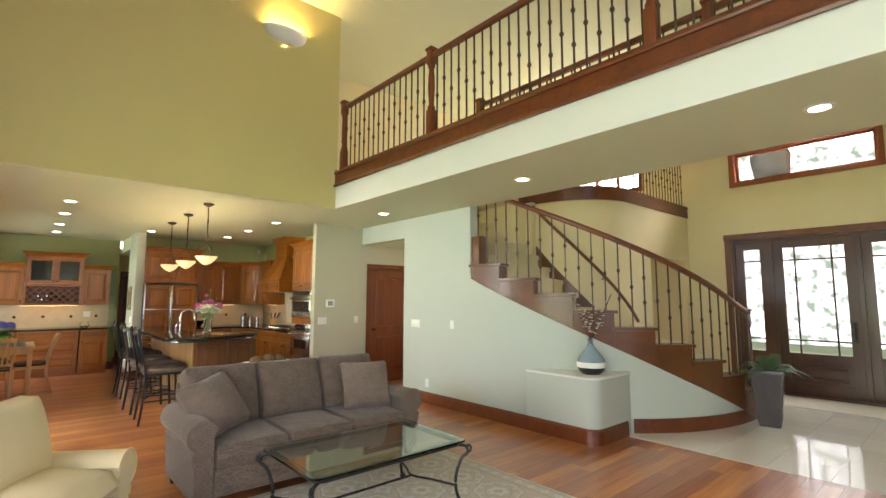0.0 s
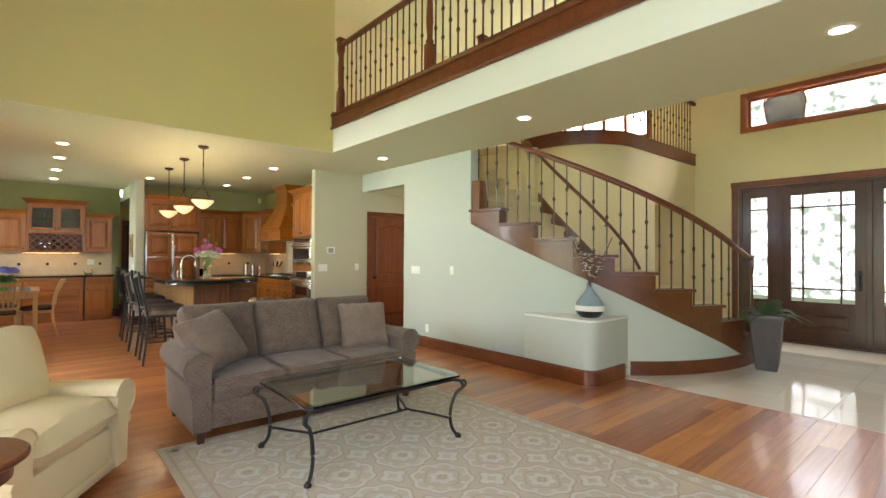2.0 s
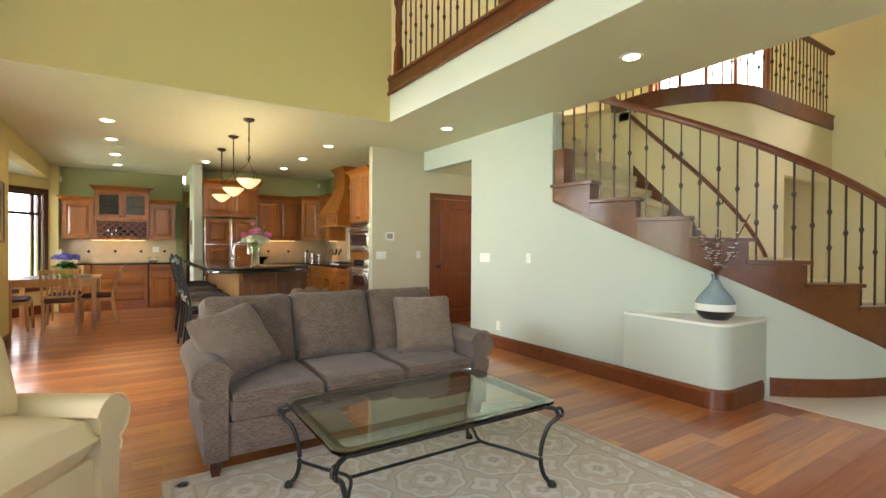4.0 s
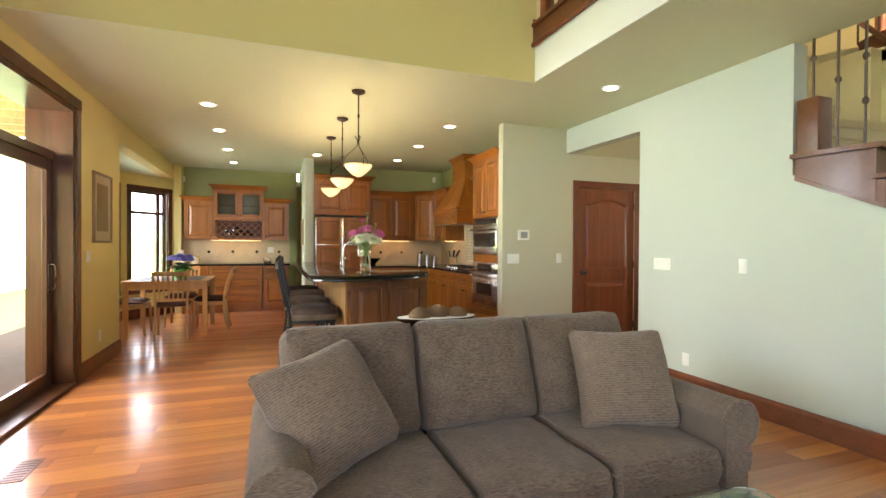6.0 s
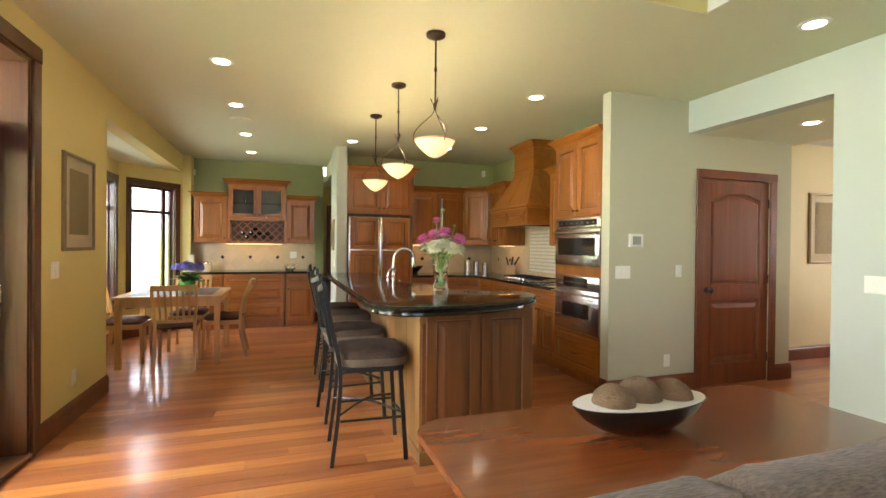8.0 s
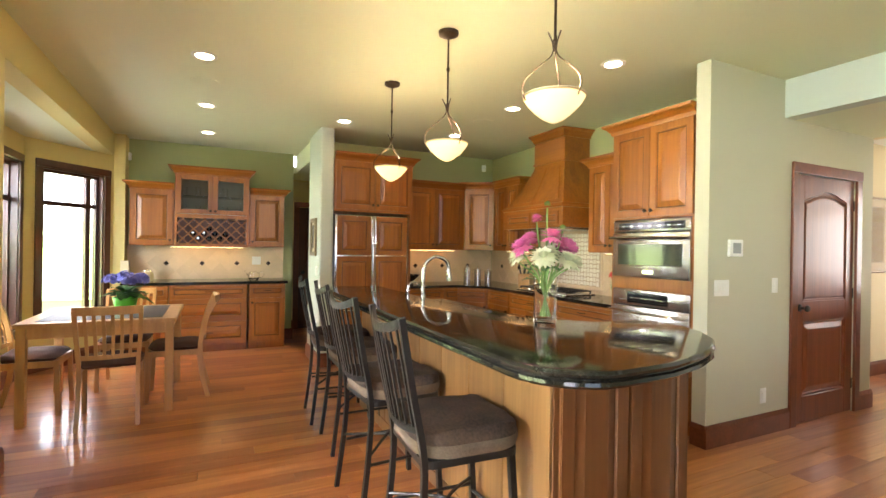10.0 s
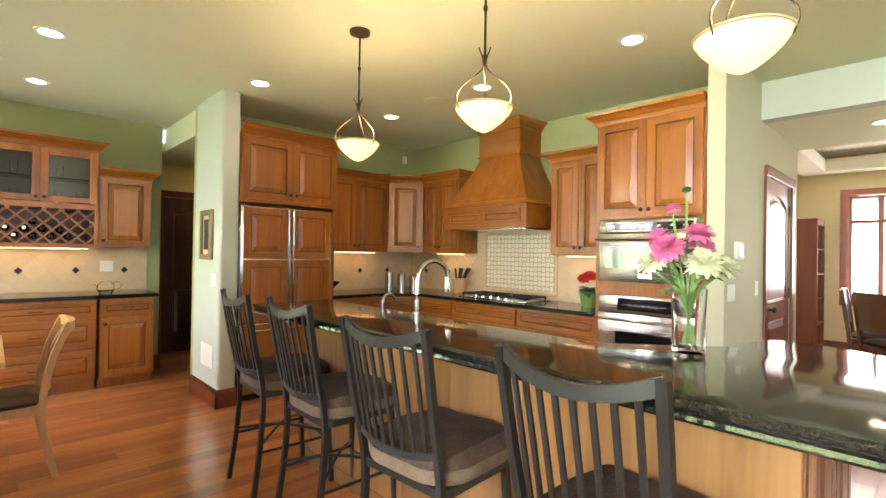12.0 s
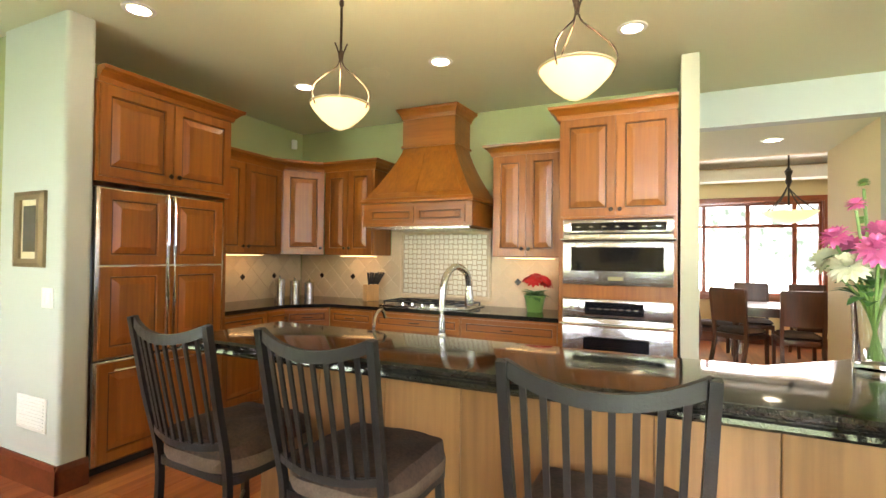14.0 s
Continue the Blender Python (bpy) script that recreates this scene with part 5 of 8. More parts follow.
# console table behind the sofa, with the bowl
co = thing("console_table", "polished cherry console table with rounded corners behind the sofa", "console table", pose(0, 0, 0))
part("tabletop", slab(rounded(1.24, 4.70, 2.86, 5.36, 0.10), 0.712, 0.738, None, 0.010), M_POLISHED, co)
part("edge_bead", sweep([(x, y, 0.706) for x, y in rounded(1.262, 4.722, 2.838, 5.338, 0.09)], ring(0.009, 8), closed=True), M_POLISHED, co)
part("apron", bx(1.36, 4.80, 0.62, 2.74, 5.26, 0.712), M_CHERRY, co, smooth=False)
for x in (1.39, 2.71):
    for y in (4.83, 5.23):
        part("leg", lathe([(0.016, 0), (0.024, 0.03), (0.018, 0.07), (0.026, 0.3), (0.020, 0.50), (0.038, 0.56), (0.022, 0.60), (0.036, 0.64), (0.032, 0.70)], 14), M_CHERRY, co, "", pose(x, y, 0))
bw = thing("decorative_bowl", "black and white oval bowl on the console table", "bowl", pose(1.97, 5.06, 0.738) @ Matrix.Diagonal((1.0, 0.44, 1.2, 1)))
shell = [(0.0, 0.0), (0.10, 0.0), (0.15, 0.012), (0.22, 0.045), (0.265, 0.085)]
part("outer_shell", lathe(shell + [(0.262, 0.087), (0.258, 0.084)], 36), M_BLACKGLASS, bw, "glossy black outside")
part("inner_shell", lathe([(0.260, 0.088), (0.213, 0.05), (0.145, 0.02), (0.0, 0.014)], 36), M_WHITE, bw, "white glazed inside")
M_BALL = surface("brown_woven_ball", (0.17, 0.10, 0.05), 0.85, vary=0.4, scale=18, bump=0.9, fine=120)
for x, y, r in ((-0.115, -0.005, 0.072), (0.012, 0.02, 0.076), (0.135, 0.0, 0.070)):
    ball = bmesh.new()
    bmesh.ops.create_icosphere(ball, subdivisions=4, radius=r)
    for v in ball.verts:
        v.co *= 1 + 0.02 * noise.noise(v.co * 40)
    tagged(link("decorative_ball", ball, M_BALL, None, pose(1.97 + x, 5.06 + y, 0.738 + 0.024 + r), smooth=True), "round brown woven ball in the bowl", "decoration", "balls in the bowl")

# ---- stools ----
def bar_stool():
    """Faces +y: back at y = 0."""
    e = thing("bar_stool", "black metal bar stool with slatted back and dark suede seat", "bar stool", None, "stools at the island")
    w = 0.225
    zs = 0.60
    lean = lambda z: -0.055 * max(0, (z - zs)) / 0.52
    for s in (1, -1):
        part("back_leg", sweep(spline([(s * 0.205, -0.02, 0), (s * 0.195, 0.02, 0.35), (s * 0.195, 0.025, zs), (s * 0.205, lean(0.85), 0.86), (s * 0.212, lean(1.13) - 0.02, 1.135)], 5), [(-0.012, -0.012), (0.012, -0.012), (0.012, 0.012), (-0.012, 0.012)], up=Vector((0, 1, 0))), M_IRON, e, "", smooth=False)
        part("front_leg", sweep([(s * 0.20, 0.44, 0), (s * 0.185, 0.40, zs)], [(-0.013, -0.013), (0.013, -0.013), (0.013, 0.013), (-0.013, 0.013)], up=Vector((0, 1, 0))), M_IRON, e, "", smooth=False)
    def bow(z, dip, h, y0, half):
        pts = [(half * u, y0 - 0.035 * (1 - u * u), z - dip * (1 - u * u)) for u in np.linspace(-1, 1, 11)]
        return sweep(pts, [(-0.008, -h), (0.008, -h), (0.008, h), (-0.008, h)])
    part("top_rail", bow(1.122, 0.048, 0.018, -0.065, 0.212), M_IRON, e, "", smooth=False)
    part("lower_rail", bow(0.715, 0.02, 0.012, 0.01, 0.20), M_IRON, e, "", smooth=False)
    for u in np.linspace(-0.78, 0.78, 8):
        part("slat", sweep([(0.20 * u, 0.01 - 0.035 * (1 - u * u), 0.715 - 0.02 * (1 - u * u)), (0.210 * u, -0.065 - 0.035 * (1 - u * u), 1.105 - 0.048 * (1 - u * u))], [(-0.0075, -0.004), (0.0075, -0.004), (0.0075, 0.004), (-0.0075, 0.004)], up=Vector((0, 1, 0))), M_IRON, e, "", smooth=False)
    part("seat_frame", slab(rounded(-0.215, 0.02, 0.215, 0.43, 0.05), zs - 0.03, zs), M_IRON, e, "", smooth=False)
    seat = part("seat", cushion(0.46, 0.46, 0.10, 0.014, 14, 4, 0.14), M_LEATHER, e, "worn dark brown suede seat", pose(0, 0.235, zs + 0.004))
    part("seat_side", sweep([(x, y + 0.235, zs + 0.034) for x, y in rounded(-0.222, -0.222, 0.222, 0.222, 0.13)], [(-0.012, -0.028), (0.004, -0.030), (0.010, -0.012), (0.010, 0.012), (0.002, 0.028), (-0.012, 0.028)], closed=True), M_SUEDE, e, "tan suede seat border")
    for s in (1, -1):
        part("stretcher", tube([(s * 0.19, 0.03, 0.27), (s * 0.19, 0.41, 0.27)], 0.008, 6, 0), M_IRON, e)
    part("stretcher", tube([(-0.19, 0.42, 0.24), (0, 0.44, 0.24), (0.19, 0.42, 0.24)], 0.009, 6, 5), M_IRON, e)
    part("stretcher", tube([(-0.19, 0.01, 0.30), (0.0, 0.22, 0.33), (0.19, 0.41, 0.30)], 0.008, 6, 5), M_IRON, e)
    part("stretcher", tube([(0.19, 0.01, 0.30), (0.0, 0.22, 0.345), (-0.19, 0.41, 0.30)], 0.008, 6, 5), M_IRON, e)
    return e


first = bar_stool()
first.matrix_world = pose(1.135, 6.892, 0, 0, 0, -93)
for x, y, rz in ((1.135, 7.622, -86), (1.19, 8.43, -91), (1.172, 9.045, -93)):
    copy_thing(first, pose(x, y, 0, 0, 0, rz))

# ---- dining table in the bay, with chairs ----
M_SLATE = surface("dark_table_inlay", (0.09, 0.09, 0.10), 0.5, vary=0.2, scale=10, bump=0.1)
M_SEATPAD = surface("brown_seat_pad", (0.10, 0.05, 0.035), 0.85, vary=0.4, scale=9, bump=0.3)
dt = thing("breakfast_table", "blond wood breakfast table with dark inlaid top", "table", pose(-0.36, 10.12, 0))
part("tabletop", slab(rounded(-0.53, -0.53, 0.53, 0.53, 0.02, 3), 0.745, 0.775, None, 0.005), M_PINE, dt)
part("inlay", bx(-0.42, -0.42, 0.775, 0.42, 0.42, 0.778), M_SLATE, dt, "dark slate coloured inlay", smooth=False)
for x0, y0, x1, y1 in ((-0.47, -0.49, 0.47, -0.47), (-0.47, 0.47, 0.47, 0.49), (-0.49, -0.47, -0.47, 0.47), (0.47, -0.47, 0.49, 0.47)):
    part("apron", bx(x0, y0, 0.655, x1, y1, 0.745), M_PINE, dt, smooth=False)
for x in (-0.48, 0.48):
    for y in (-0.48, 0.48):
        part("leg", bx(x - 0.03, y - 0.03, 0, x + 0.03, y + 0.03, 0.745, 0.004), M_PINE, dt, smooth=False)


def dining_chair(name, label, wood_, pad, group, top=0.90, n=6):
    """Faces +y."""
    e = thing(name, label, "chair", None, group)
    for s in (1, -1):
        part("back_leg", sweep(spline([(s * 0.19, -0.06, 0), (s * 0.185, 0.0, 0.25), (s * 0.185, 0.01, 0.46), (s * 0.20, -0.03, 0.70), (s * 0.205, -0.10, top)], 4), [(-0.014, -0.018), (0.014, -0.018), (0.014, 0.018), (-0.014, 0.018)], up=Vector((0, 1, 0))), wood_, e, "", smooth=False)
        part("front_leg", sweep([(s * 0.20, 0.42, 0), (s * 0.195, 0.40, 0.44)], [(-0.016, -0.016), (0.016, -0.016), (0.016, 0.016), (-0.016, 0.016)], up=Vector((0, 1, 0))), wood_, e, "", smooth=False)
        part("side_rail", bx(s * 0.195 - 0.01, 0.02, 0.39, s * 0.195 + 0.01, 0.40, 0.44), wood_, e, smooth=False)
    part("front_rail", bx(-0.19, 0.39, 0.39, 0.19, 0.41, 0.44), wood_, e, smooth=False)
    pts = [(0.215 * u, -0.10 - 0.04 * (1 - u * u), top - 0.01) for u in np.linspace(-1, 1, 9)]
    part("top_rail", sweep(pts, [(-0.010, -0.03), (0.010, -0.03), (0.010, 0.03), (-0.010, 0.03)]), wood_, e, smooth=False)
    pts = [(0.19 * u, 0.0 - 0.03 * (1 - u * u), 0.53) for u in np.linspace(-1, 1, 9)]
    part("lower_rail", sweep(pts, [(-0.009, -0.016), (0.009, -0.016), (0.009, 0.016), (-0.009, 0.016)]), wood_, e, smooth=False)
    for u in np.linspace(-0.7, 0.7, n):
        part("slat", sweep(spline([(0.19 * u, -0.03 * (1 - u * u), 0.54), (0.20 * u, -0.025 - 0.03 * (1 - u * u), 0.70), (0.205 * u, -0.10 - 0.04 * (1 - u * u), top - 0.02)], 3), [(-0.011, -0.005), (0.011, -0.005), (0.011, 0.005), (-0.011, 0.005)], up=Vector((0, 1, 0))), wood_, e, smooth=False)
    part("seat", cushion(0.43, 0.43, 0.06, 0.012, 10, 7, 0.07), pad, e, "padded seat", pose(0, 0.205, 0.435))
    return e


dc = dining_chair("breakfast_chair", "blond wood slat-back chair with brown seat pad", M_PINE, M_SEATPAD, "chairs round the breakfast table")
dc.matrix_world = pose(-0.26, 9.42, 0, 0, 0, 4)
copy_thing(dc, pose(0.35, 10.13, 0, 0, 0, 90))
copy_thing(dc, pose(-1.08, 10.05, 0, 0, 0, -90))
copy_thing(dc, pose(-0.32, 10.86, 0, 0, 0, 180))

# ---- lamps ----
def can_light(x, y, z=CEIL):
    e = thing("recessed_light", "round white recessed ceiling light, lit", "light", pose(x, y, z), "recessed ceiling lights")
    part("trim_ring", lathe([(0.058, 0.0), (0.062, -0.008), (0.085, -0.006), (0.088, 0.0)], 24), M_WHITE, e)
    part("lens", lathe([(0.0, -0.003), (0.058, -0.003), (0.058, -0.001)], 24), M_CAN, e, "glowing lens")
    return e


for x, y in ((0.36, 7.75), (0.36, 8.95), (0.36, 10.3), (0.36, 11.55), (1.70, 10.22), (3.05, 10.2), (3.04, 8.95), (3.05, 7.68), (3.92, 5.8), (3.86, 3.12), (3.84, 0.62)):
    can_light(x, y)
can_light(5.15, 6.62, 2.46)
can_light(2.3, 12.9, 2.5)
for x, y in ((0.36, 9.55), (3.03, 9.5)):
    e = thing("ceiling_speaker", "flush round white ceiling speaker grille", "speaker", pose(x, y, CEIL), "ceiling speakers")
    part("grille", lathe([(0.0, -0.004), (0.10, -0.004), (0.112, -0.002), (0.114, 0.0)], 28), M_CEIL, e)


def pendant(x, y):
    e = thing("pendant_lamp", "bronze pendant lamp with lit frosted glass bowl", "pendant lamp", pose(x, y, 0), "pendants over the island")
    part("canopy", lathe([(0.065, CEIL), (0.062, CEIL - 0.02), (0.03, CEIL - 0.035), (0.01, CEIL - 0.04)][::-1], 20), M_BRONZE, e)
    part("rod", tube([(0, 0, CEIL - 0.03), (0, 0, 2.25)], 0.006, 8, 0), M_BRONZE, e)
    for z in (2.52, 2.29):
        part("coupling", lathe([(0.006, z - 0.015), (0.011, z - 0.008), (0.011, z + 0.008), (0.006, z + 0.015)], 10), M_BRONZE, e)
    part("rim", lathe([(0.134, 2.0465), (0.1375, 2.049), (0.1375, 2.054), (0.134, 2.0565), (0.130, 2.054), (0.130, 2.049), (0.134, 2.0465)], 32), M_RIM, e, "thin cream glass rim")
    part("bowl", lathe([(0.0, 1.938), (0.016, 1.940), (0.046, 1.955), (0.085, 1.986), (0.116, 2.020), (0.134, 2.050), (0.128, 2.050), (0.110, 2.023), (0.080, 1.994), (0.042, 1.965), (0.0, 1.949)], 32), M_BOWL, e, "glowing frosted glass bowl")
    for k in range(3):
        a = radians(120 * k + 40)
        q = lambda r, z: (r * math.cos(a), r * math.sin(a), z)
        part("arm", tube([q(0.032, 2.33), q(0.010, 2.28), q(0.016, 2.23), q(0.075, 2.175), q(0.128, 2.12), q(0.142, 2.075), q(0.128, 2.03)], 0.0033, 6, 5), M_BRONZE, e)
    return e


pendant(1.76, 6.74)
pendant(1.76, 7.79)
pendant(1.76, 8.84)

sc = thing("wall_sconce", "pale half-moon uplight on the tall wall", "sconce", pose(2.38, YH, 5.0))
bm = bmesh.new()
rows = []
for i in range(9):
    a = math.pi * i / 8
    rows.append([bm.verts.new((0.30 * math.cos(a) * r, -0.16 * math.sin(a) * r, z)) for r, z in ((1.0, 0.06), (0.97, 0.02), (0.82, -0.05), (0.5, -0.10), (0.1, -0.12))])
for a, b in zip(rows, rows[1:]):
    for j in range(4):
        bm.faces.new((a[j], a[j + 1], b[j + 1], b[j]))
ob = part("shade", bm, M_WHITE, sc, "pale plaster half bowl")
ob.modifiers.new("wall", "SOLIDIFY").thickness = 0.006
part("lamp", bx(-0.2, -0.09, 0.02, 0.2, -0.03, 0.03), glow("sconce_glow", (1.0, 0.72, 0.25), 320), sc, "lit lamp")

# ---- doors, casings, baseboards ----
def casing(e, x0, x1, z1, mat=M_CHERRY, w=0.085, t=0.022, sill=None):
    """Jambs and head on the face y = 0, room on -y."""
    for a, b in ((x0 - w, x0), (x1, x1 + w)):
        part("jamb", bx(a, -t, sill if sill is not None else 0, b, 0, z1, 0.005), mat, e, smooth=False)
    part("head", bx(x0 - w, -t - 0.004, z1, x1 + w, 0, z1 + w, 0.005), mat, e, smooth=False)


def arched_panel(w, h, t=0.012):
    """A raised panel with an eyebrow-arched top."""
    pts = [(0, 0), (w, 0)] + [(w * (1 - i / 12), h - 0.075 + 0.075 * math.sin(math.pi * i / 12)) for i in range(13)]
    bm = bmesh.new()
    f = bm.faces.new([bm.verts.new((x, 0, z)) for x, z in pts])
    if f.normal.y > 0:
        f.normal_flip()
    r = bmesh.ops.extrude_face_region(bm, geom=[f])
    bmesh.ops.translate(bm, verts=[v for v in r["geom"] if isinstance(v, bmesh.types.BMVert)], vec=(0, -t, 0))
    bm.normal_update()
    g = min((f for f in bm.faces if abs(f.normal.y) > 0.9), key=lambda f: f.calc_center_median().y)
    bmesh.ops.inset_region(bm, faces=[g], thickness=0.012, depth=-0.009)
    bmesh.ops.inset_region(bm, faces=[g], thickness=0.022, depth=0.009)
    return bm


def panel_door(name, label, m, w, h, mat, hinge_right=True):
    e = thing(name, label, "door", m, kind="structure")
    slab_ = part("leaf", bx(0.003, 0.02, 0.008, w - 0.003, 0.06, h - 0.004), mat, e, smooth=False)
    for a in ((0.003, 0.008, 0.12, h - 0.004), (w - 0.12, 0.008, w - 0.003, h - 0.004), (0.12, 0.008, w - 0.12, 0.22), (0.12, 0.84, w - 0.12, 1.0)):
        part("rail", bx(a[0], 0.006, a[1], a[2], 0.02, a[3], 0.003, 1), mat, slab_, smooth=False)
    head = bmesh.new()
    iw = w - 0.24
    pts = [(0.12 + iw * i / 12, h - 0.20 + 0.075 * math.sin(math.pi * i / 12)) for i in range(13)] + [(w - 0.12, h - 0.004), (0.12, h - 0.004)]
    lo = [head.verts.new((x, 0.006, z)) for x, z in pts]
    hi = [head.verts.new((x, 0.02, z)) for x, z in pts]
    head.faces.new(lo)
    for i in range(len(pts)):
        head.faces.new((lo[i], lo[(i + 1) % len(pts)], hi[(i + 1) % len(pts)], hi[i]))
    part("rail", head, mat, slab_, smooth=False)
    part("panel", arched_panel(iw - 0.02, h - 1.155), mat, slab_, "", pose(0.13, 0.021, 1.01), smooth=False)
    part("panel", panel_bm(iw - 0.02, 0.60, 0.012, 0.004), mat, slab_, "", pose(0.13, 0.021, 0.23), smooth=False)
    kx = 0.07 if hinge_right else w - 0.07
    part("door_handle", lathe([(0.03, 0), (0.03, 0.008), (0.011, 0.014), (0.011, 0.04), (0.026, 0.05), (0.028, 0.062), (0.018, 0.072), (0, 0.074)], 16), M_IRON, slab_, "dark bronze door knob", pose(kx, 0.006, 0.95, 90))
    for z in (0.25, 1.05, 1.82):
        part("hinge", bx((w - 0.012) if hinge_right else 0.0, 0.0, z - 0.045, w if hinge_right else 0.012, 0.012, z + 0.045), M_IRON, slab_, smooth=False)
    casing(e, 0, w, h)
    return e


panel_door("door_1", "closed cherry door with an arched upper panel", pose(4.665, 7.29, 0), 0.895, 2.04, M_CHERRY_Z)
e = panel_door("door_2", "closed dark wooden door at the back hall", pose(1.72, 13.35, 0), 0.86, 2.04, M_DARKWOOD)
e.location.y -= 0.07



def baseboard(p, q, h=0.16, t=0.018, name="baseboard"):
    """A cherry baseboard from p to q on the floor; the room lies on its right."""
    w = math.dist(p, q)
    bm = bmesh.new()
    prof = [(0, 0), (t, 0), (t, h - 0.03), (t * 0.55, h - 0.012), (t * 0.4, h), (0, h)]
    a = [bm.verts.new((0, -s, z)) for s, z in prof]
    b = [bm.verts.new((w, -s, z)) for s, z in prof]
    for i in range(len(prof)):
        bm.faces.new((a[i], a[(i + 1) % 6], b[(i + 1) % 6], b[i]))
    bm.faces.new(a[::-1])
    bm.faces.new(b)
    ob = setting(name, bm, M_CHERRY, "cherry wooden baseboard", "baseboard")
    ob.matrix_world = along(p, q)
    return ob


for p, q in (((XW, 7.5), (XW, 8.788)), (BAY[0], BAY[1]), (BAY[1], BAY[2]), (BAY[2], BAY[3]),
             ((1.512, 10.59), (1.688, 10.59)), ((1.53, 11.3), (1.53, 10.572)), ((3.567, 7.29), (4.578, 7.29)), ((3.585, 7.40), (3.585, 7.272)), ((5.65, 7.29), (5.888, 7.29)),
             ((XS, 6.03), (XS, 2.86)), ((5.9, 6.03), (XS - 0.018, 6.03)), ((5.87, 7.85), (XF, 7.85)), ((XF, 7.85), (XF, 4.75)),
             ((1.36, 12.45), (1.518, 12.45)), ((1.5, 13.28), (1.64, 13.28)), ((2.66, 13.28), (4.34, 13.28))):
    baseboard(p, q)

# ---- windows ----
def window(name, label, m, w, h, z0, mat, mull=(), bars=(), case=0.09, depth=0.12, room=-1):
    """A framed window in an opening w x h; y = 0 is the room's wall face, the opening runs to +y."""
    e = thing(name, label, "window", m, kind="structure")
    fr = part("window_frame", bmesh.new(), mat, e)
    bm = bmesh.new()
    s = 0.045
    y0, y1 = depth * 0.55, depth * 0.95
    for a in ((0, z0, s, z0 + h), (w - s, z0, w, z0 + h), (s, z0, w - s, z0 + s), (s, z0 + h - s, w - s, z0 + h)):
        box(bm, a[0], y0, a[1], a[2], y1, a[3])
    for x in mull:
        box(bm, x - 0.03, y0 + 0.002, z0 + s, x + 0.03, y1 - 0.002, z0 + h - s)
    for z in bars:
        box(bm, s, y0 + 0.004, z - 0.025, w - s, y1 - 0.004, z + 0.025)
    bm.to_mesh(fr.data)
    bm.free()
    for a in ((0.0, z0, 0.014, z0 + h), (w - 0.014, z0, w, z0 + h), (0.014, z0 + h - 0.014, w - 0.014, z0 + h), (0.014, z0, w - 0.014, z0 + 0.014)):
        part("reveal", bx(a[0], 0.0, a[1], a[2], y0, a[3]), mat, e, smooth=False)
    g = part("pane", bx(s, (y0 + y1) / 2 - 0.003, z0 + s, w - s, (y0 + y1) / 2 + 0.003, z0 + h - s), M_WINGLASS, e, "clear glass")
    g.visible_shadow = False
    if case:
        casing(e, 0, w, z0 + h, mat, case, 0.02, z0 - case)
        part("window_sill", bx(-case, -0.03, z0 - case, w + case, 0, z0, 0.005), mat, e, smooth=False)
    return e


window("window_1", "tall dark-framed bay window with transom", along(BAY[2], BAY[3]) @ pose(0.19, 0, 0), 0.71, 1.70, 0.50, M_DARKWOOD, (0.57,), (1.82,), 0.08)
window("window_2", "wide dark-framed bay window with transom", along(BAY[1], BAY[2]) @ pose(0.25, 0, 0), 1.50, 1.70, 0.50, M_DARKWOOD, (0.75,), (1.82,), 0.08)
window("window_3", "cherry-framed upper entry window", pose(XF, 2.74, 0, 0, 0, -90), 1.88, 0.52, 3.52, M_REDWOOD, (), (), 0.075, 0.16)
window("window_4", "cherry-framed dining room window in four lights", pose(XF, 7.25, 0, 0, 0, -90), 2.0, 1.54, 0.78, M_REDWOOD, (0.36, 1.0, 1.64), (1.93,), 0.08, 0.16)

window("window_5", "cherry-framed window on the upper landing", pose(XF, 6.45, 0, 0, 0, -90), 2.0, 1.25, 3.75, M_REDWOOD, (0.5, 1.0, 1.5), (), 0.075, 0.16)
# patio door
pd = thing("patio_door", "dark wooden sliding patio door with transom window", "door", pose(XW, 5.05, 0, 0, 0, 90), kind="structure")   # x runs +y, y points to -x
W_ = 2.35
for a, b in ((-0.095, 0.0), (W_, W_ + 0.095)):
    part("jamb", bx(a, -0.024, 0, b, 0, 2.50, 0.005), M_DOORWOOD, pd, smooth=False)
part("head", bx(-0.095, -0.028, 2.50, W_ + 0.095, 0, 2.60, 0.005), M_DOORWOOD, pd, smooth=False)
for a in ((0, 0, 0.03, 2.50), (W_ - 0.03, 0, W_, 2.50)):
    part("reveal", bx(a[0], 0, a[1], a[2], 0.35, a[3]), M_DOORWOOD, pd, smooth=False)
part("reveal", bx(0.03, 0, 2.47, W_ - 0.03, 0.35, 2.50), M_DOORWOOD, pd, smooth=False)
part("threshold", bx(0, -0.02, 0.0, W_, 0.35, 0.03, 0.006), M_DOORWOOD, pd, smooth=False)
part("transom_bar", bx(0.03, 0.14, 2.03, W_ - 0.03, 0.30, 2.10), M_DOORWOOD, pd, smooth=False)
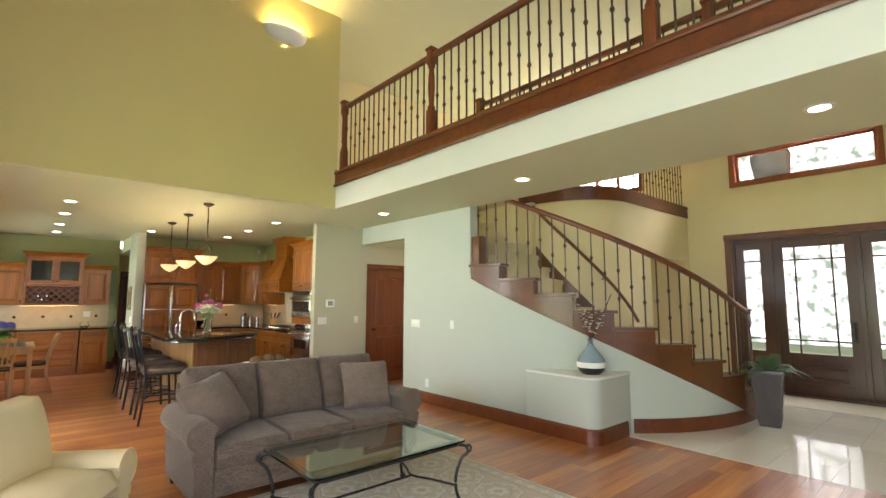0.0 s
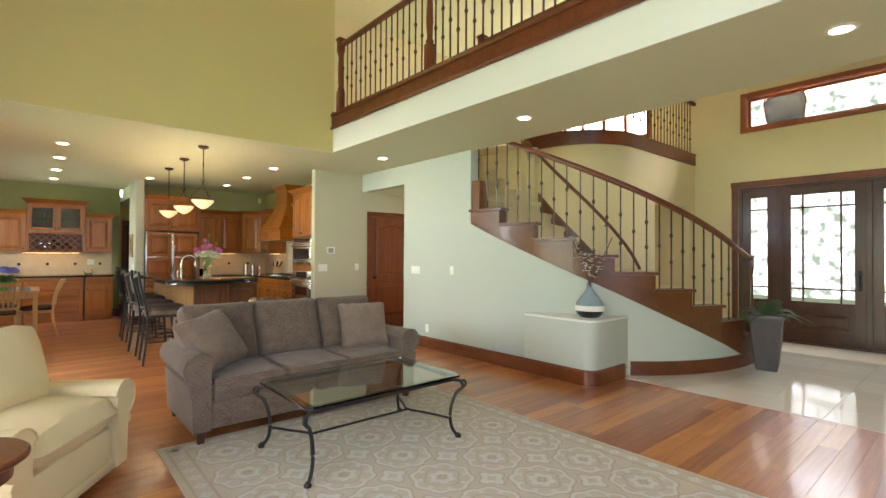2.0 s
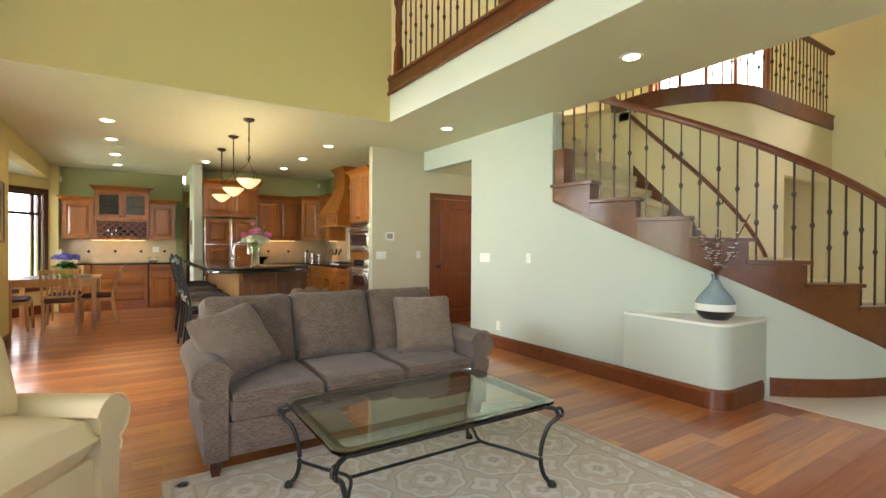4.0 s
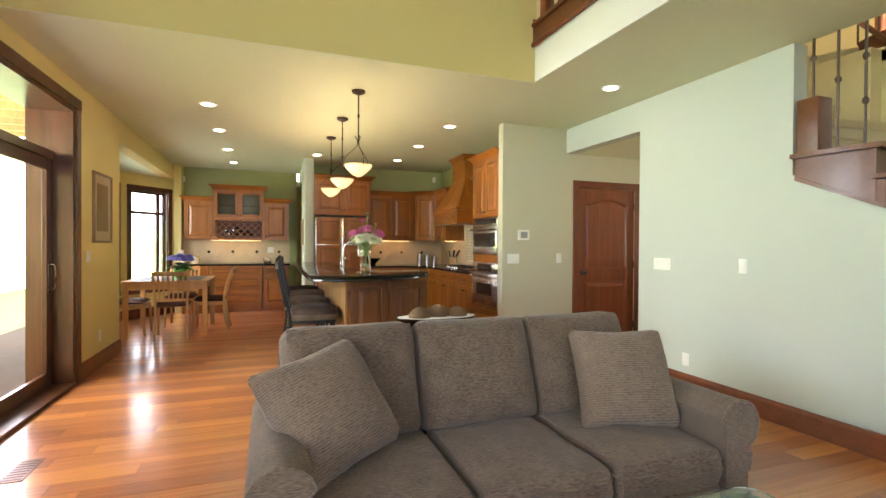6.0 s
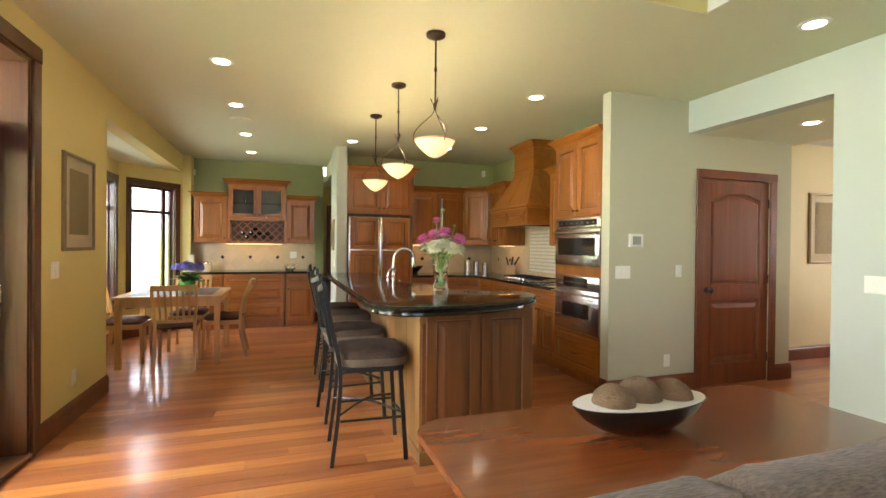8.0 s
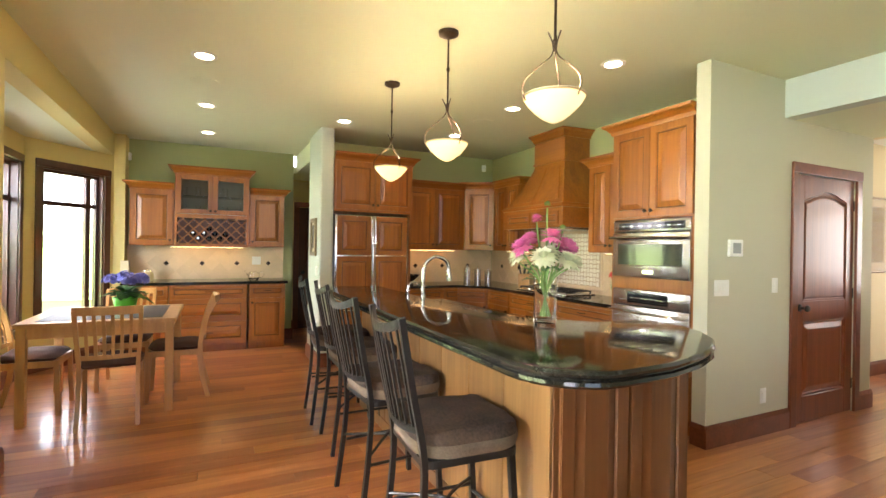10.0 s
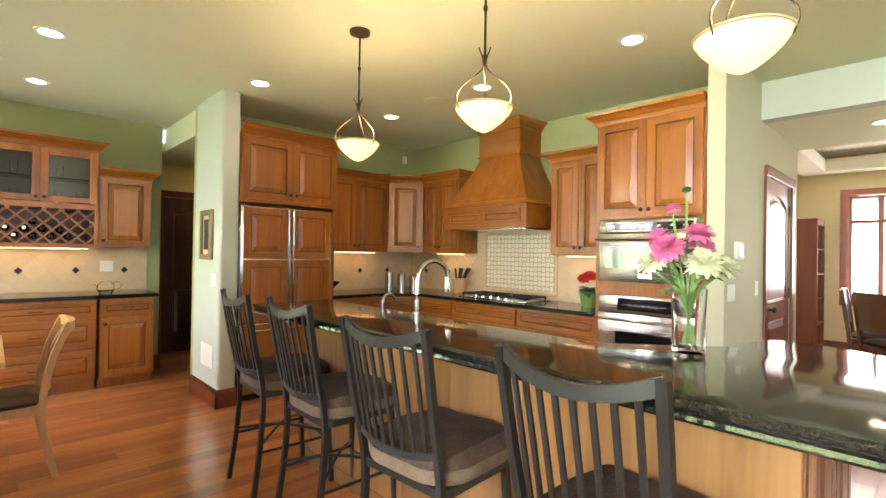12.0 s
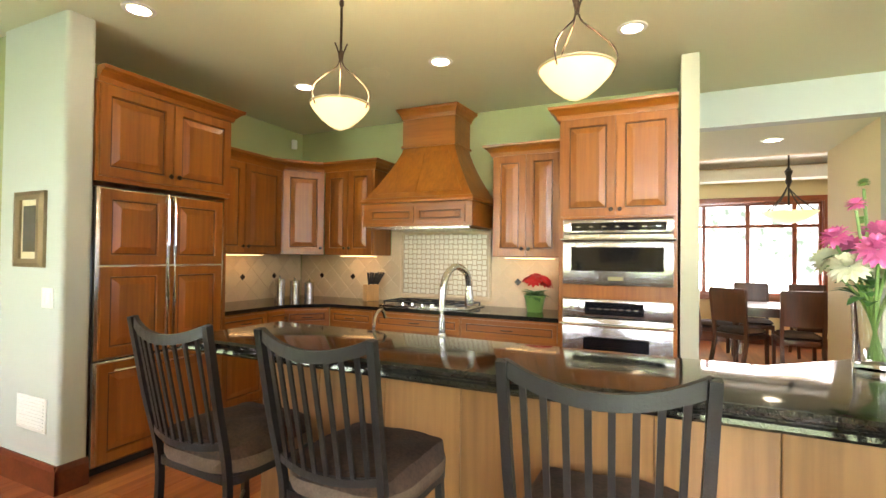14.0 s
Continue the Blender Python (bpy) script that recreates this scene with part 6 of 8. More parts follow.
for x0, x1, y in ((0.03, 1.20, 0.24), (1.14, W_ - 0.03, 0.18)):
    leaf = bmesh.new()
    for a in ((x0, 0.03, x0 + 0.10, 2.03), (x1 - 0.10, 0.03, x1, 2.03), (x0 + 0.1, 0.03, x1 - 0.1, 0.15), (x0 + 0.1, 1.93, x1 - 0.1, 2.03)):
        box(leaf, a[0], y - 0.02, a[1], a[2], y + 0.02, a[3], 0.003, 1)
    lf = part("leaf", leaf, M_DOORWOOD, pd, smooth=False)
    g = part("pane", bx(x0 + 0.1, y - 0.004, 0.15, x1 - 0.1, y + 0.004, 1.93), M_WINGLASS, lf, "clear glass")
    g.visible_shadow = False
    if y < 0.2:
        part("handle", tube([(x1 - 0.05, y - 0.02, 0.88), (x1 - 0.05, y - 0.06, 0.90), (x1 - 0.05, y - 0.06, 1.08), (x1 - 0.05, y - 0.02, 1.10)], 0.010, 8, 4), M_CHROME, lf, "steel pull handle")
        part("lock_plate", bx(x1 - 0.075, y - 0.026, 0.84, x1 - 0.025, y - 0.02, 1.14, 0.004), M_CHROME, lf)
g = part("transom_pane", bx(0.03, 0.20, 2.10, W_ - 0.03, 0.208, 2.47), M_WINGLASS, pd, "clear glass")
g.visible_shadow = False

# front door with sidelights
fd = thing("front_door", "dark wooden front door with divided glass and two sidelights", "door", pose(XF, 2.86, 0, 0, 0, -90), kind="structure")
FW, FH = 2.24, 2.52
M_FD = M_DARKWOOD
for a, b in ((-0.09, 0.0), (FW, FW + 0.09)):
    part("jamb", bx(a, -0.024, 0, b, 0, FH, 0.005), M_CHERRY, fd, smooth=False)
part("head", bx(-0.10, -0.03, FH, FW + 0.10, 0, FH + 0.10, 0.006), M_CHERRY, fd, smooth=False)
part("threshold", bx(0, -0.01, 0.0, FW, 0.18, 0.02), M_FD, fd, smooth=False)
for a in ((0, 0.0, 0.05, FH), (FW - 0.05, 0, FW, FH), (0.05, FH - 0.05, FW - 0.05, FH), (0.53, 0, 0.60, FH - 0.05), (FW - 0.60, 0, FW - 0.53, FH - 0.05)):
    part("mullion", bx(a[0], 0.03, a[1], a[2], 0.15, a[3], 0.003, 1), M_FD, fd, smooth=False)


def glazed_leaf(x0, x1, y, name, cols, rows, stile, zlo=0.66, top=None):
    bm = bmesh.new()
    top = FH - 0.05
    for a in ((x0, 0.02, x0 + stile, top), (x1 - stile, 0.02, x1, top), (x0 + stile, 0.02, x1 - stile, 0.20), (x0 + stile, zlo - 0.12, x1 - stile, zlo), (x0 + stile, top - 0.13, x1 - stile, top), (x0 + stile, 0.2, x1 - stile, zlo - 0.12)):
        box(bm, a[0], y - (0.022 if a[1] != 0.2 else 0.01), a[1], a[2], y + 0.022, a[3], 0.002, 1)
    ob = part(name, bm, M_FD, fd, smooth=False)
    mb = bmesh.new()
    gx0, gx1, gz0, gz1 = x0 + stile, x1 - stile, zlo, top - 0.13
    for x in cols:
        box(mb, gx0 + (gx1 - gx0) * x - 0.012, y - 0.016, gz0, gx0 + (gx1 - gx0) * x + 0.012, y + 0.016, gz1)
    for z in rows:
        box(mb, gx0, y - 0.014, gz0 + (gz1 - gz0) * z - 0.012, gx1, y + 0.014, gz0 + (gz1 - gz0) * z + 0.012)
    part("glazing_bar", mb, M_FD, ob, smooth=False)
    g = part("pane", bx(gx0, y - 0.003, gz0, gx1, y + 0.003, gz1), M_WINGLASS, ob, "clear glass")
    g.visible_shadow = False
    if name == "leaf":
        part("panel", panel_bm(x1 - x0 - 2 * stile - 0.06, zlo - 0.12 - 0.2 - 0.05, 0.012, 0.03), M_FD, ob, "", pose(x0 + stile + 0.03, y - 0.009, 0.225), smooth=False)
        part("door_handle", tube([(x1 - 0.07, y - 0.022, 0.90), (x1 - 0.07, y - 0.07, 0.93), (x1 - 0.07, y - 0.07, 1.05), (x1 - 0.07, y - 0.022, 1.08)], 0.011, 8, 4), M_IRON, ob, "dark iron handle")
        part("lock_plate", bx(x1 - 0.095, y - 0.03, 0.86, x1 - 0.045, y - 0.022, 1.16, 0.004), M_IRON, ob)


glazed_leaf(0.60, FW - 0.60, 0.09, "leaf", (0.2, 0.8), (0.12, 0.88), 0.13)
glazed_leaf(0.05, 0.53, 0.09, "sidelight", (), (0.12, 0.88), 0.12)
glazed_leaf(FW - 0.53, FW - 0.05, 0.09, "sidelight", (), (0.12, 0.88), 0.12)

# ---- railings ----
def baluster_mesh(h, knots):
    bm = bmesh.new()
    box(bm, -0.0065, -0.0065, 0, 0.0065, 0.0065, h)
    for z in knots:
        lathe([(0.008, z - 0.026), (0.017, z - 0.014), (0.020, z), (0.017, z + 0.014), (0.008, z + 0.026)], 6, bm)
    return bm


def rail_profile():
    return [(-0.030, -0.02), (-0.022, -0.034), (0.022, -0.034), (0.030, -0.02), (0.030, 0.008), (0.018, 0.026), (-0.018, 0.026), (-0.030, 0.008)]


def newel(parent, m, h, mat=M_CHERRY_Z, label="turned cherry newel post"):
    bm = bx(-0.045, -0.045, 0, 0.045, 0.045, 0.30, 0.006)
    lathe([(0.040, 0.30), (0.045, 0.33), (0.030, 0.36), (0.040, 0.55), (0.036, h - 0.30), (0.028, h - 0.22), (0.042, h - 0.19), (0.042, h - 0.16)], 16, bm)
    box(bm, -0.042, -0.042, h - 0.16, 0.042, 0.042, h, 0.006)
    box(bm, -0.055, -0.055, h, 0.055, 0.055, h + 0.03, 0.008)
    return part("newel_post", bm, mat, parent, label, m)


def straight_rail(name, label, p, q, z0, posts, h=0.93, step=0.115):
    e = thing(name, label, "railing", None, kind="structure")
    p, q = Vector((*p, z0)), Vector((*q, z0))
    L = (q - p).length
    part("handrail", sweep([p + Vector((0, 0, h)), q + Vector((0, 0, h))], rail_profile()), M_CHERRY, e, smooth=False)
    part("shoe_rail", sweep([p + Vector((0, 0, 0.02)), q + Vector((0, 0, 0.02))], [(-0.035, -0.02), (0.035, -0.02), (0.03, 0.02), (-0.03, 0.02)]), M_CHERRY, e, smooth=False)
    a_ = part("baluster", baluster_mesh(h - 0.04, (0.42,)), M_BALUSTER, e, "", Matrix.Translation(p + Vector((0, 0, 0.02))), smooth=False)
    b_ = part("baluster", baluster_mesh(h - 0.04, (0.28, 0.58)), M_BALUSTER, e, "", Matrix.Translation(p.lerp(q, step / L) + Vector((0, 0, 0.02))), smooth=False)
    n = int(L / step)
    for i in range(2, n):
        again(a_ if i % 2 == 0 else b_, Matrix.Translation(p.lerp(q, i * step / L) + Vector((0, 0, 0.02))))
    for t in posts:
        newel(e, Matrix.Translation(p.lerp(q, t)), h + 0.06)
    return e


straight_rail("railing_bridge", "cherry and iron railing along the upper bridge", (3.24, YH - 0.06), (3.24, -4.0), UP + 0.10, (0.005, 0.20, 0.45, 0.72))
straight_rail("railing_bridge_far", "cherry and iron railing on the entry side of the bridge", (4.50, 4.4), (4.50, -4.0), UP + 0.02, (0.005, 0.35, 0.7))
# fascia trim of the bridge
setting("fascia", bx(3.185, -4.2, CEIL, 3.20, YH - 0.002, UP - 0.11), M_WHITE, "white painted fascia of the bridge", "trim")
tr = bx(3.17, -4.2, UP - 0.11, 3.30, YH - 0.002, UP + 0.09, 0.004)
sweep([(3.17, YH - 0.002, UP - 0.10), (3.17, -4.2, UP - 0.10)], [(0.0, -0.02), (0.02, -0.02), (0.026, 0.0), (0.02, 0.02), (0.0, 0.02)], tr)
sweep([(3.17, YH - 0.002, UP + 0.075), (3.17, -4.2, UP + 0.075)], [(0.0, -0.018), (0.018, -0.018), (0.024, 0.0), (0.018, 0.018), (0.0, 0.018)], tr)
setting("trim", tr, M_CHERRY, "stained cherry trim along the bridge edge", "trim")
setting("trim_far", bx(4.56, -4.2, UP - 0.2, 4.60, 4.5, UP + 0.03), M_CHERRY, "stained cherry trim on the entry side of the bridge", "trim")
hw = bx(3.165, YH - 0.012, UP - 0.11, 3.32, YH + 0.14, UP + 0.13, 0.005)
setting("trim_end", hw, M_CHERRY, "cherry end block of the bridge", "trim")

# stair railing
sr = thing("stair_railing", "curved cherry handrail on dark iron balusters", "railing", kind="structure")
RR = SR - 0.05
hand = lambda a: slope(a) + RISE + 0.86
part("handrail", sweep([on(RR, a, hand(a)) for a in np.linspace(173, 264, 64)] + [on(RR, 267, hand(266)), on(RR + 0.01, 270, hand(268.5)), on(RR + 0.02, 273, hand(270))], rail_profile()), M_CHERRY, sr)
idx = 0
protos = {}
for k in range(2, 11):
    for j in range(3):
        a = low(k) + STEP * (0.17 + 0.33 * j)
        z = RISE * k
        h = hand(a) - z - 0.02
        key = (round(h, 2), idx % 2)
        m = Matrix.Translation(on(RR, a, z)) @ pose(0, 0, 0, 0, 0, a)
        if key in protos:
            again(protos[key], m)
        else:
            protos[key] = part("baluster", baluster_mesh(h, (h * 0.5,) if idx % 2 else (h * 0.33, h * 0.66)), M_BALUSTER, sr, "", m, smooth=False)
        idx += 1
newel(sr, Matrix.Translation(on(RR + 0.02, 273.2, RISE)) @ Matrix.Diagonal((0.8, 0.8, 1, 1)), hand(270) - RISE, M_DARKWOOD, "slim dark newel post")
wallrail = part("wall_handrail", sweep([on(SI + 0.06, a, slope(a) + RISE + 0.72) for a in np.linspace(150, 272, 50)], ring(0.024, 8)), M_CHERRY, sr)
for a in (175, 205, 235):
    part("bracket", tube([on(SI, a, slope(a) + RISE + 0.66), on(SI + 0.05, a, slope(a) + RISE + 0.66), on(SI + 0.06, a, slope(a) + RISE + 0.71)], 0.008, 6, 3), M_IRON, sr)

# curved upper balcony
br = thing("balcony_railing", "curved upper balcony railing of cherry and iron", "railing", kind="structure")
bp = [on(SI, a) for a in np.linspace(150, 270, 34)] + [Vector((x, SC.y - SI, 0)) for x in np.linspace(7.15, XF - 0.02, 14)]
part("fascia", sweep([p + Vector((0, 0, UP - 0.08)) for p in bp], [(-0.02, -0.10), (0.02, -0.10), (0.028, -0.08), (0.02, 0.06), (0.035, 0.085), (0.035, 0.105), (-0.02, 0.105)]), M_CHERRY, br)
part("handrail", sweep([p + Vector((0, 0, UP + 0.95)) for p in bp], rail_profile()), M_CHERRY, br)
acc, nxt, idx = 0.0, 0.0, 0
pro = [None, None]
for p, q in zip(bp, bp[1:]):
    L = (q - p).length
    while nxt <= acc + L:
        m = Matrix.Translation(p.lerp(q, (nxt - acc) / L) + Vector((0, 0.03, UP + 0.02)))
        if pro[idx % 2] is None:
            pro[idx % 2] = part("baluster", baluster_mesh(0.92, (0.42,) if idx % 2 else (0.28, 0.58)), M_BALUSTER, br, "", m, smooth=False)
        else:
            again(pro[idx % 2], m)
        nxt += 0.115
        idx += 1
    acc += L

# display ledge at the stair
LZ = 0.66
plan = [(XS, 3.62), (XS, 2.86)] + [(XS + 0.14 + 0.14 * math.cos(radians(180 + 90 * i / 8)), 2.86 + 0.14 * math.sin(radians(180 + 90 * i / 8))) for i in range(1, 9)] + [(5.12, 2.72)] + [(on(SR - 0.01, a).x, on(SR - 0.01, a).y) for a in np.linspace(226, 203, 10)]
setting("wall_ledge", slab(plan, -0.02, LZ), M_WALL_SAGE, "pale rounded plaster display ledge at the stair", "wall", smooth=True)
plan = [(XS, 3.61), *plan[1:-1]]
cap = [(x - 0.015 if x < 4.6 else x, y - (0.015 if y < 2.9 else 0)) for x, y in plan]
setting("trim_ledge", slab(cap, LZ, LZ + 0.022, None, 0.004), M_WHITE, "white ledge cap", "trim")
baseboard((4.62, 2.72), (5.12, 2.72))
bm = sweep([(XS + 0.14 + 0.149 * math.cos(radians(180 + 90 * i / 10)), 2.86 + 0.149 * math.sin(radians(180 + 90 * i / 10)), 0.08) for i in range(11)], [(-0.009, -0.08), (0.009, -0.08), (0.009, 0.06), (0.0, 0.08), (-0.009, 0.08)])
setting("baseboard", bm, M_CHERRY, "curved cherry baseboard at the ledge corner", "baseboard")

# ---- wall plates, thermostat, pictures ----
def plate(m, gangs, label="white wall switch plate", name="light_switch"):
    """A wall plate; the wall is y = 0 and the room -y."""
    e = thing(name, label, "switch" if name == "light_switch" else "outlet", m, "wall plates")
    w = 0.045 * gangs + 0.028
    part("plate", bx(-w / 2, -0.006, -0.058, w / 2, 0, 0.058, 0.003), M_WHITE, e)
    for i in range(gangs):
        x = (i - (gangs - 1) / 2) * 0.045
        if name == "light_switch":
            part("rocker", bx(x - 0.016, -0.010, -0.033, x + 0.016, -0.006, 0.033, 0.002), M_WHITE, e)
        else:
            for z in (-0.02, 0.02):
                part("socket", bx(x - 0.015, -0.008, z - 0.014, x + 0.015, -0.006, z + 0.014, 0.003), M_WHITE, e)
    return e


SOUTHFACE = lambda x, z, y=7.29: pose(x, y, z)
WESTFACE = lambda y, z, x=XS: pose(x, y, z, 0, 0, -90)
EASTFACE = lambda y, z, x=XW: pose(x, y, z, 0, 0, 90)
plate(SOUTHFACE(3.734, 1.134), 3)
plate(SOUTHFACE(4.377, 1.141), 1)
plate(SOUTHFACE(4.249, 0.298), 1, "white duplex wall outlet plate", "wall_outlet")
plate(WESTFACE(5.725, 1.131), 4)
plate(WESTFACE(4.906, 1.145), 1)
plate(WESTFACE(5.443, 0.284), 1, "white duplex wall outlet plate", "wall_outlet")
plate(EASTFACE(7.744, 1.161), 2)
plate(EASTFACE(8.070, 0.328), 1, "white duplex wall outlet plate", "wall_outlet")
plate(pose(1.00 + 0, 12.438, 1.17), 2)
e = thing("thermostat", "white wall thermostat with grey screen", "thermostat", SOUTHFACE(3.868, 1.423))
part("case", bx(-0.075, -0.025, -0.062, 0.075, 0, 0.062, 0.006), M_WHITE, e)
part("screen", bx(-0.045, -0.027, -0.038, 0.045, -0.0252, 0.038), surface("grey_screen", (0.28, 0.30, 0.28), 0.3, bump=0), e, "grey display", smooth=False)
e = thing("motion_sensor", "small white corner sensor", "sensor", pose(4.10, 11.27, 2.60, 0, 0, -45))
part("case", bx(-0.03, -0.04, -0.05, 0.03, 0.0, 0.05, 0.01), M_WHITE, e)
e = thing("motion_sensor", "small white corner sensor", "sensor", pose(-0.58, 12.44, 2.52, 0, 0, 30))
part("case", bx(-0.03, -0.04, -0.05, 0.03, 0.0, 0.05, 0.01), M_WHITE, e)

M_PFRAME = surface("bronze_frame", (0.27, 0.20, 0.11), 0.4, 0.5, vary=0.3, scale=20, bump=0.1)
M_MAT = surface("picture_mount", (0.70, 0.60, 0.42), 0.8, vary=0.03, bump=0.02)
M_ART = surface("faded_print", (0.40, 0.31, 0.17), 0.8, vary=0.25, scale=14, bump=0.02, fine=40)


def picture(m, w, h, label, fw=0.03, mat=0.1, art=M_ART):
    e = thing("framed_picture", label, "picture", m)
    bm = bmesh.new()
    sweep([(-w / 2, -0.012, -h / 2), (w / 2, -0.012, -h / 2), (w / 2, -0.012, h / 2), (-w / 2, -0.012, h / 2)], [(-fw / 2, -0.012), (fw / 2, -0.012), (fw / 2, 0.006), (0, 0.014), (-fw / 2, 0.010)], bm, closed=True, up=Vector((0, -1, 0)))
    part("frame", bm, M_PFRAME, e, "bronze coloured frame", smooth=False)
    part("mount", bx(-w / 2, -0.008, -h / 2, w / 2, 0, h / 2), M_MAT, e, "cream mount", smooth=False)
    part("print", bx(-w / 2 + mat, -0.010, -h / 2 + mat * 1.1, w / 2 - mat, -0.0082, h / 2 - mat), art, e, "faded brown print", smooth=False)
    part("glazing", bx(-w / 2, -0.0135, -h / 2, w / 2, -0.0115, h / 2), M_WINGLASS, e, "picture glass", smooth=False)
    return e


picture(EASTFACE(8.14, 1.655), 0.56, 0.70, "framed print with wide cream mount on the tan wall", 0.04, 0.10)
picture(WESTFACE(10.92, 1.50, 1.53), 0.26, 0.40, "small square print in a broad pewter frame", 0.09, 0.06, surface("dark_print", (0.10, 0.09, 0.07), 0.6, vary=0.4, scale=20))
picture(pose(7.3, 7.85, 1.62), 0.62, 0.85, "framed print on the cream dining room wall", 0.04, 0.10)

e = thing("wall_vent", "white wall return vent near the floor", "vent", WESTFACE(10.86, 0.42, 1.53))
part("frame", bx(-0.16, -0.008, -0.10, 0.16, 0, 0.10, 0.003), M_WHITE, e)
for i in range(9):
    part("slat", bx(-0.14, -0.013, -0.085 + i * 0.02, 0.14, -0.008, -0.077 + i * 0.02), M_WHITE, e, smooth=False)
plate(WESTFACE(10.72, 1.10, 1.53), 2)
e = thing("floor_vent", "wooden floor register near the patio door", "vent", pose(-0.35, 5.55, 0.0))
part("frame", bx(-0.06, -0.15, 0.0, 0.06, 0.15, 0.004, 0.001, 1), M_CHERRY, e)
# slots are dark strips laid on the frame, their shade put into the colour
for i in range(8):
    part("slot", bx(-0.045, -0.13 + i * 0.034, 0.004, 0.045, -0.118 + i * 0.034, 0.0045), M_GROOVE, e, smooth=False)

# ---- plants and vases ----
M_LEAF = surface("green_leaf", (0.06, 0.17, 0.03), 0.5, vary=0.4, scale=20, bump=0.2, fine=60)
M_STEM = surface("pale_green_stem", (0.20, 0.34, 0.09), 0.5, vary=0.2, scale=20, bump=0.05)
M_PINK = surface("magenta_petal", (0.80, 0.20, 0.44), 0.7, vary=0.3, scale=40, bump=0.1)
M_CREAMPETAL = surface("cream_petal", (0.80, 0.80, 0.58), 0.7, vary=0.12, scale=40, bump=0.1)
M_REDPETAL = surface("red_bract", (0.55, 0.012, 0.015), 0.6, vary=0.3, scale=40, bump=0.1)
M_BLUEPETAL = surface("blue_violet_floret", (0.22, 0.22, 0.72), 0.7, vary=0.3, scale=60, bump=0.1)


def leaf(bm, base, d, up, length, width, droop=0.2):
    """One creased leaf or petal of six faces."""
    d = d.normalized()
    side = d.cross(up)
    side = side.normalized() if side.length > 1e-3 else Vector((1, 0, 0))
    n = side.cross(d)
    prev = None
    for i in range(4):
        t = i / 3
        w = width * math.sin(math.pi * (0.12 + 0.83 * t)) * 0.5
        c = base + d * length * t - up * droop * length * t * t
        row = [bm.verts.new(c - side * w + n * w * 0.25), bm.verts.new(c), bm.verts.new(c + side * w + n * w * 0.25)]
        if prev:
            bm.faces.new((prev[0], prev[1], row[1], row[0]))
            bm.faces.new((prev[1], prev[2], row[2], row[1]))
        prev = row


def dahlia(r, rr):
    """A round head of overlapping petals, opening towards +z."""
    bm = bmesh.new()
    for k, (tilt, n, L) in enumerate(((-25, 14, 1.0), (0, 14, 1.0), (20, 13, 0.95), (40, 11, 0.85), (58, 8, 0.72), (75, 5, 0.6))):
        for i in range(n):
            a = 2 * math.pi * (i + 0.5 * (k % 2)) / n + rr.uniform(-0.08, 0.08)
            t = radians(tilt + rr.uniform(-6, 6))
            d = Vector((math.cos(a) * math.cos(t), math.sin(a) * math.cos(t), math.sin(t)))
            leaf(bm, d * r * 0.15, d, Vector((0, 0, 1)), r * 0.88 * L, r * 0.42, 0.05)
    return bm


rp = random.Random(11)
fv = thing("flower_vase", "clear glass vase of pink and cream dahlias on the island", "vase", pose(1.87, 6.92, 1.042))
part("vase", lathe([(0.0, 0.0), (0.052, 0.0), (0.055, 0.01), (0.052, 0.10), (0.058, 0.22), (0.055, 0.22), (0.048, 0.10), (0.048, 0.018), (0.0, 0.016)], 28), M_GLASS, fv, "clear glass cylinder vase")
heads = [(-0.12, 0.03, 0.36, 0.058, M_PINK), (0.02, -0.02, 0.41, 0.060, M_PINK), (0.14, 0.02, 0.36, 0.064, M_PINK), (-0.02, 0.10, 0.40, 0.048, M_PINK), (-0.02, 0.05, 0.50, 0.030, M_PINK),
         (-0.07, -0.07, 0.31, 0.062, M_CREAMPETAL), (0.05, -0.09, 0.30, 0.060, M_CREAMPETAL), (0.12, -0.05, 0.29, 0.058, M_CREAMPETAL), (0.0, -0.03, 0.33, 0.055, M_CREAMPETAL), (-0.10, 0.09, 0.31, 0.055, M_CREAMPETAL), (0.10, 0.09, 0.33, 0.055, M_CREAMPETAL),
         (0.02, 0.02, 0.57, 0.018, M_STEM), (0.10, 0.0, 0.46, 0.016, M_STEM)]
for x, y, z, r, mt in heads:
    d = Vector((x, y, 0.22))
    part("bloom", dahlia(r, rp), mt, fv, {M_PINK.name: "magenta dahlia", M_CREAMPETAL.name: "cream dahlia"}.get(mt.name, "green bud"), Matrix.Translation((x, y, z)) @ d.to_track_quat("Z", "Y").to_matrix().to_4x4(), smooth=False)
    part("stem", tube([(-x * 0.18, -y * 0.18, 0.03), (x * 0.25, y * 0.25, 0.20), (x, y, z - 0.02)], 0.0042, 6, 5), M_STEM, fv, "pale green stem")
lv = bmesh.new()
for i in range(26):
    a, z = rp.uniform(0, 6.28), rp.uniform(0.20, 0.36)
    leaf(lv, Vector((0.04 * math.cos(a), 0.04 * math.sin(a), z)), Vector((math.cos(a), math.sin(a), rp.uniform(0.1, 0.8))), Vector((0, 0, 1)), rp.uniform(0.06, 0.11), 0.035, 0.4)
part("foliage", lv, M_LEAF, fv, "green leaves", smooth=False)


def pot(r0, r1, h):
    return lathe([(0, 0), (r0, 0), (r1, h - 0.02), (r1 + 0.006, h - 0.018), (r1 + 0.006, h), (r1 - 0.004, h), (r0 * 0.9, 0.02), (0, 0.02)], 24)


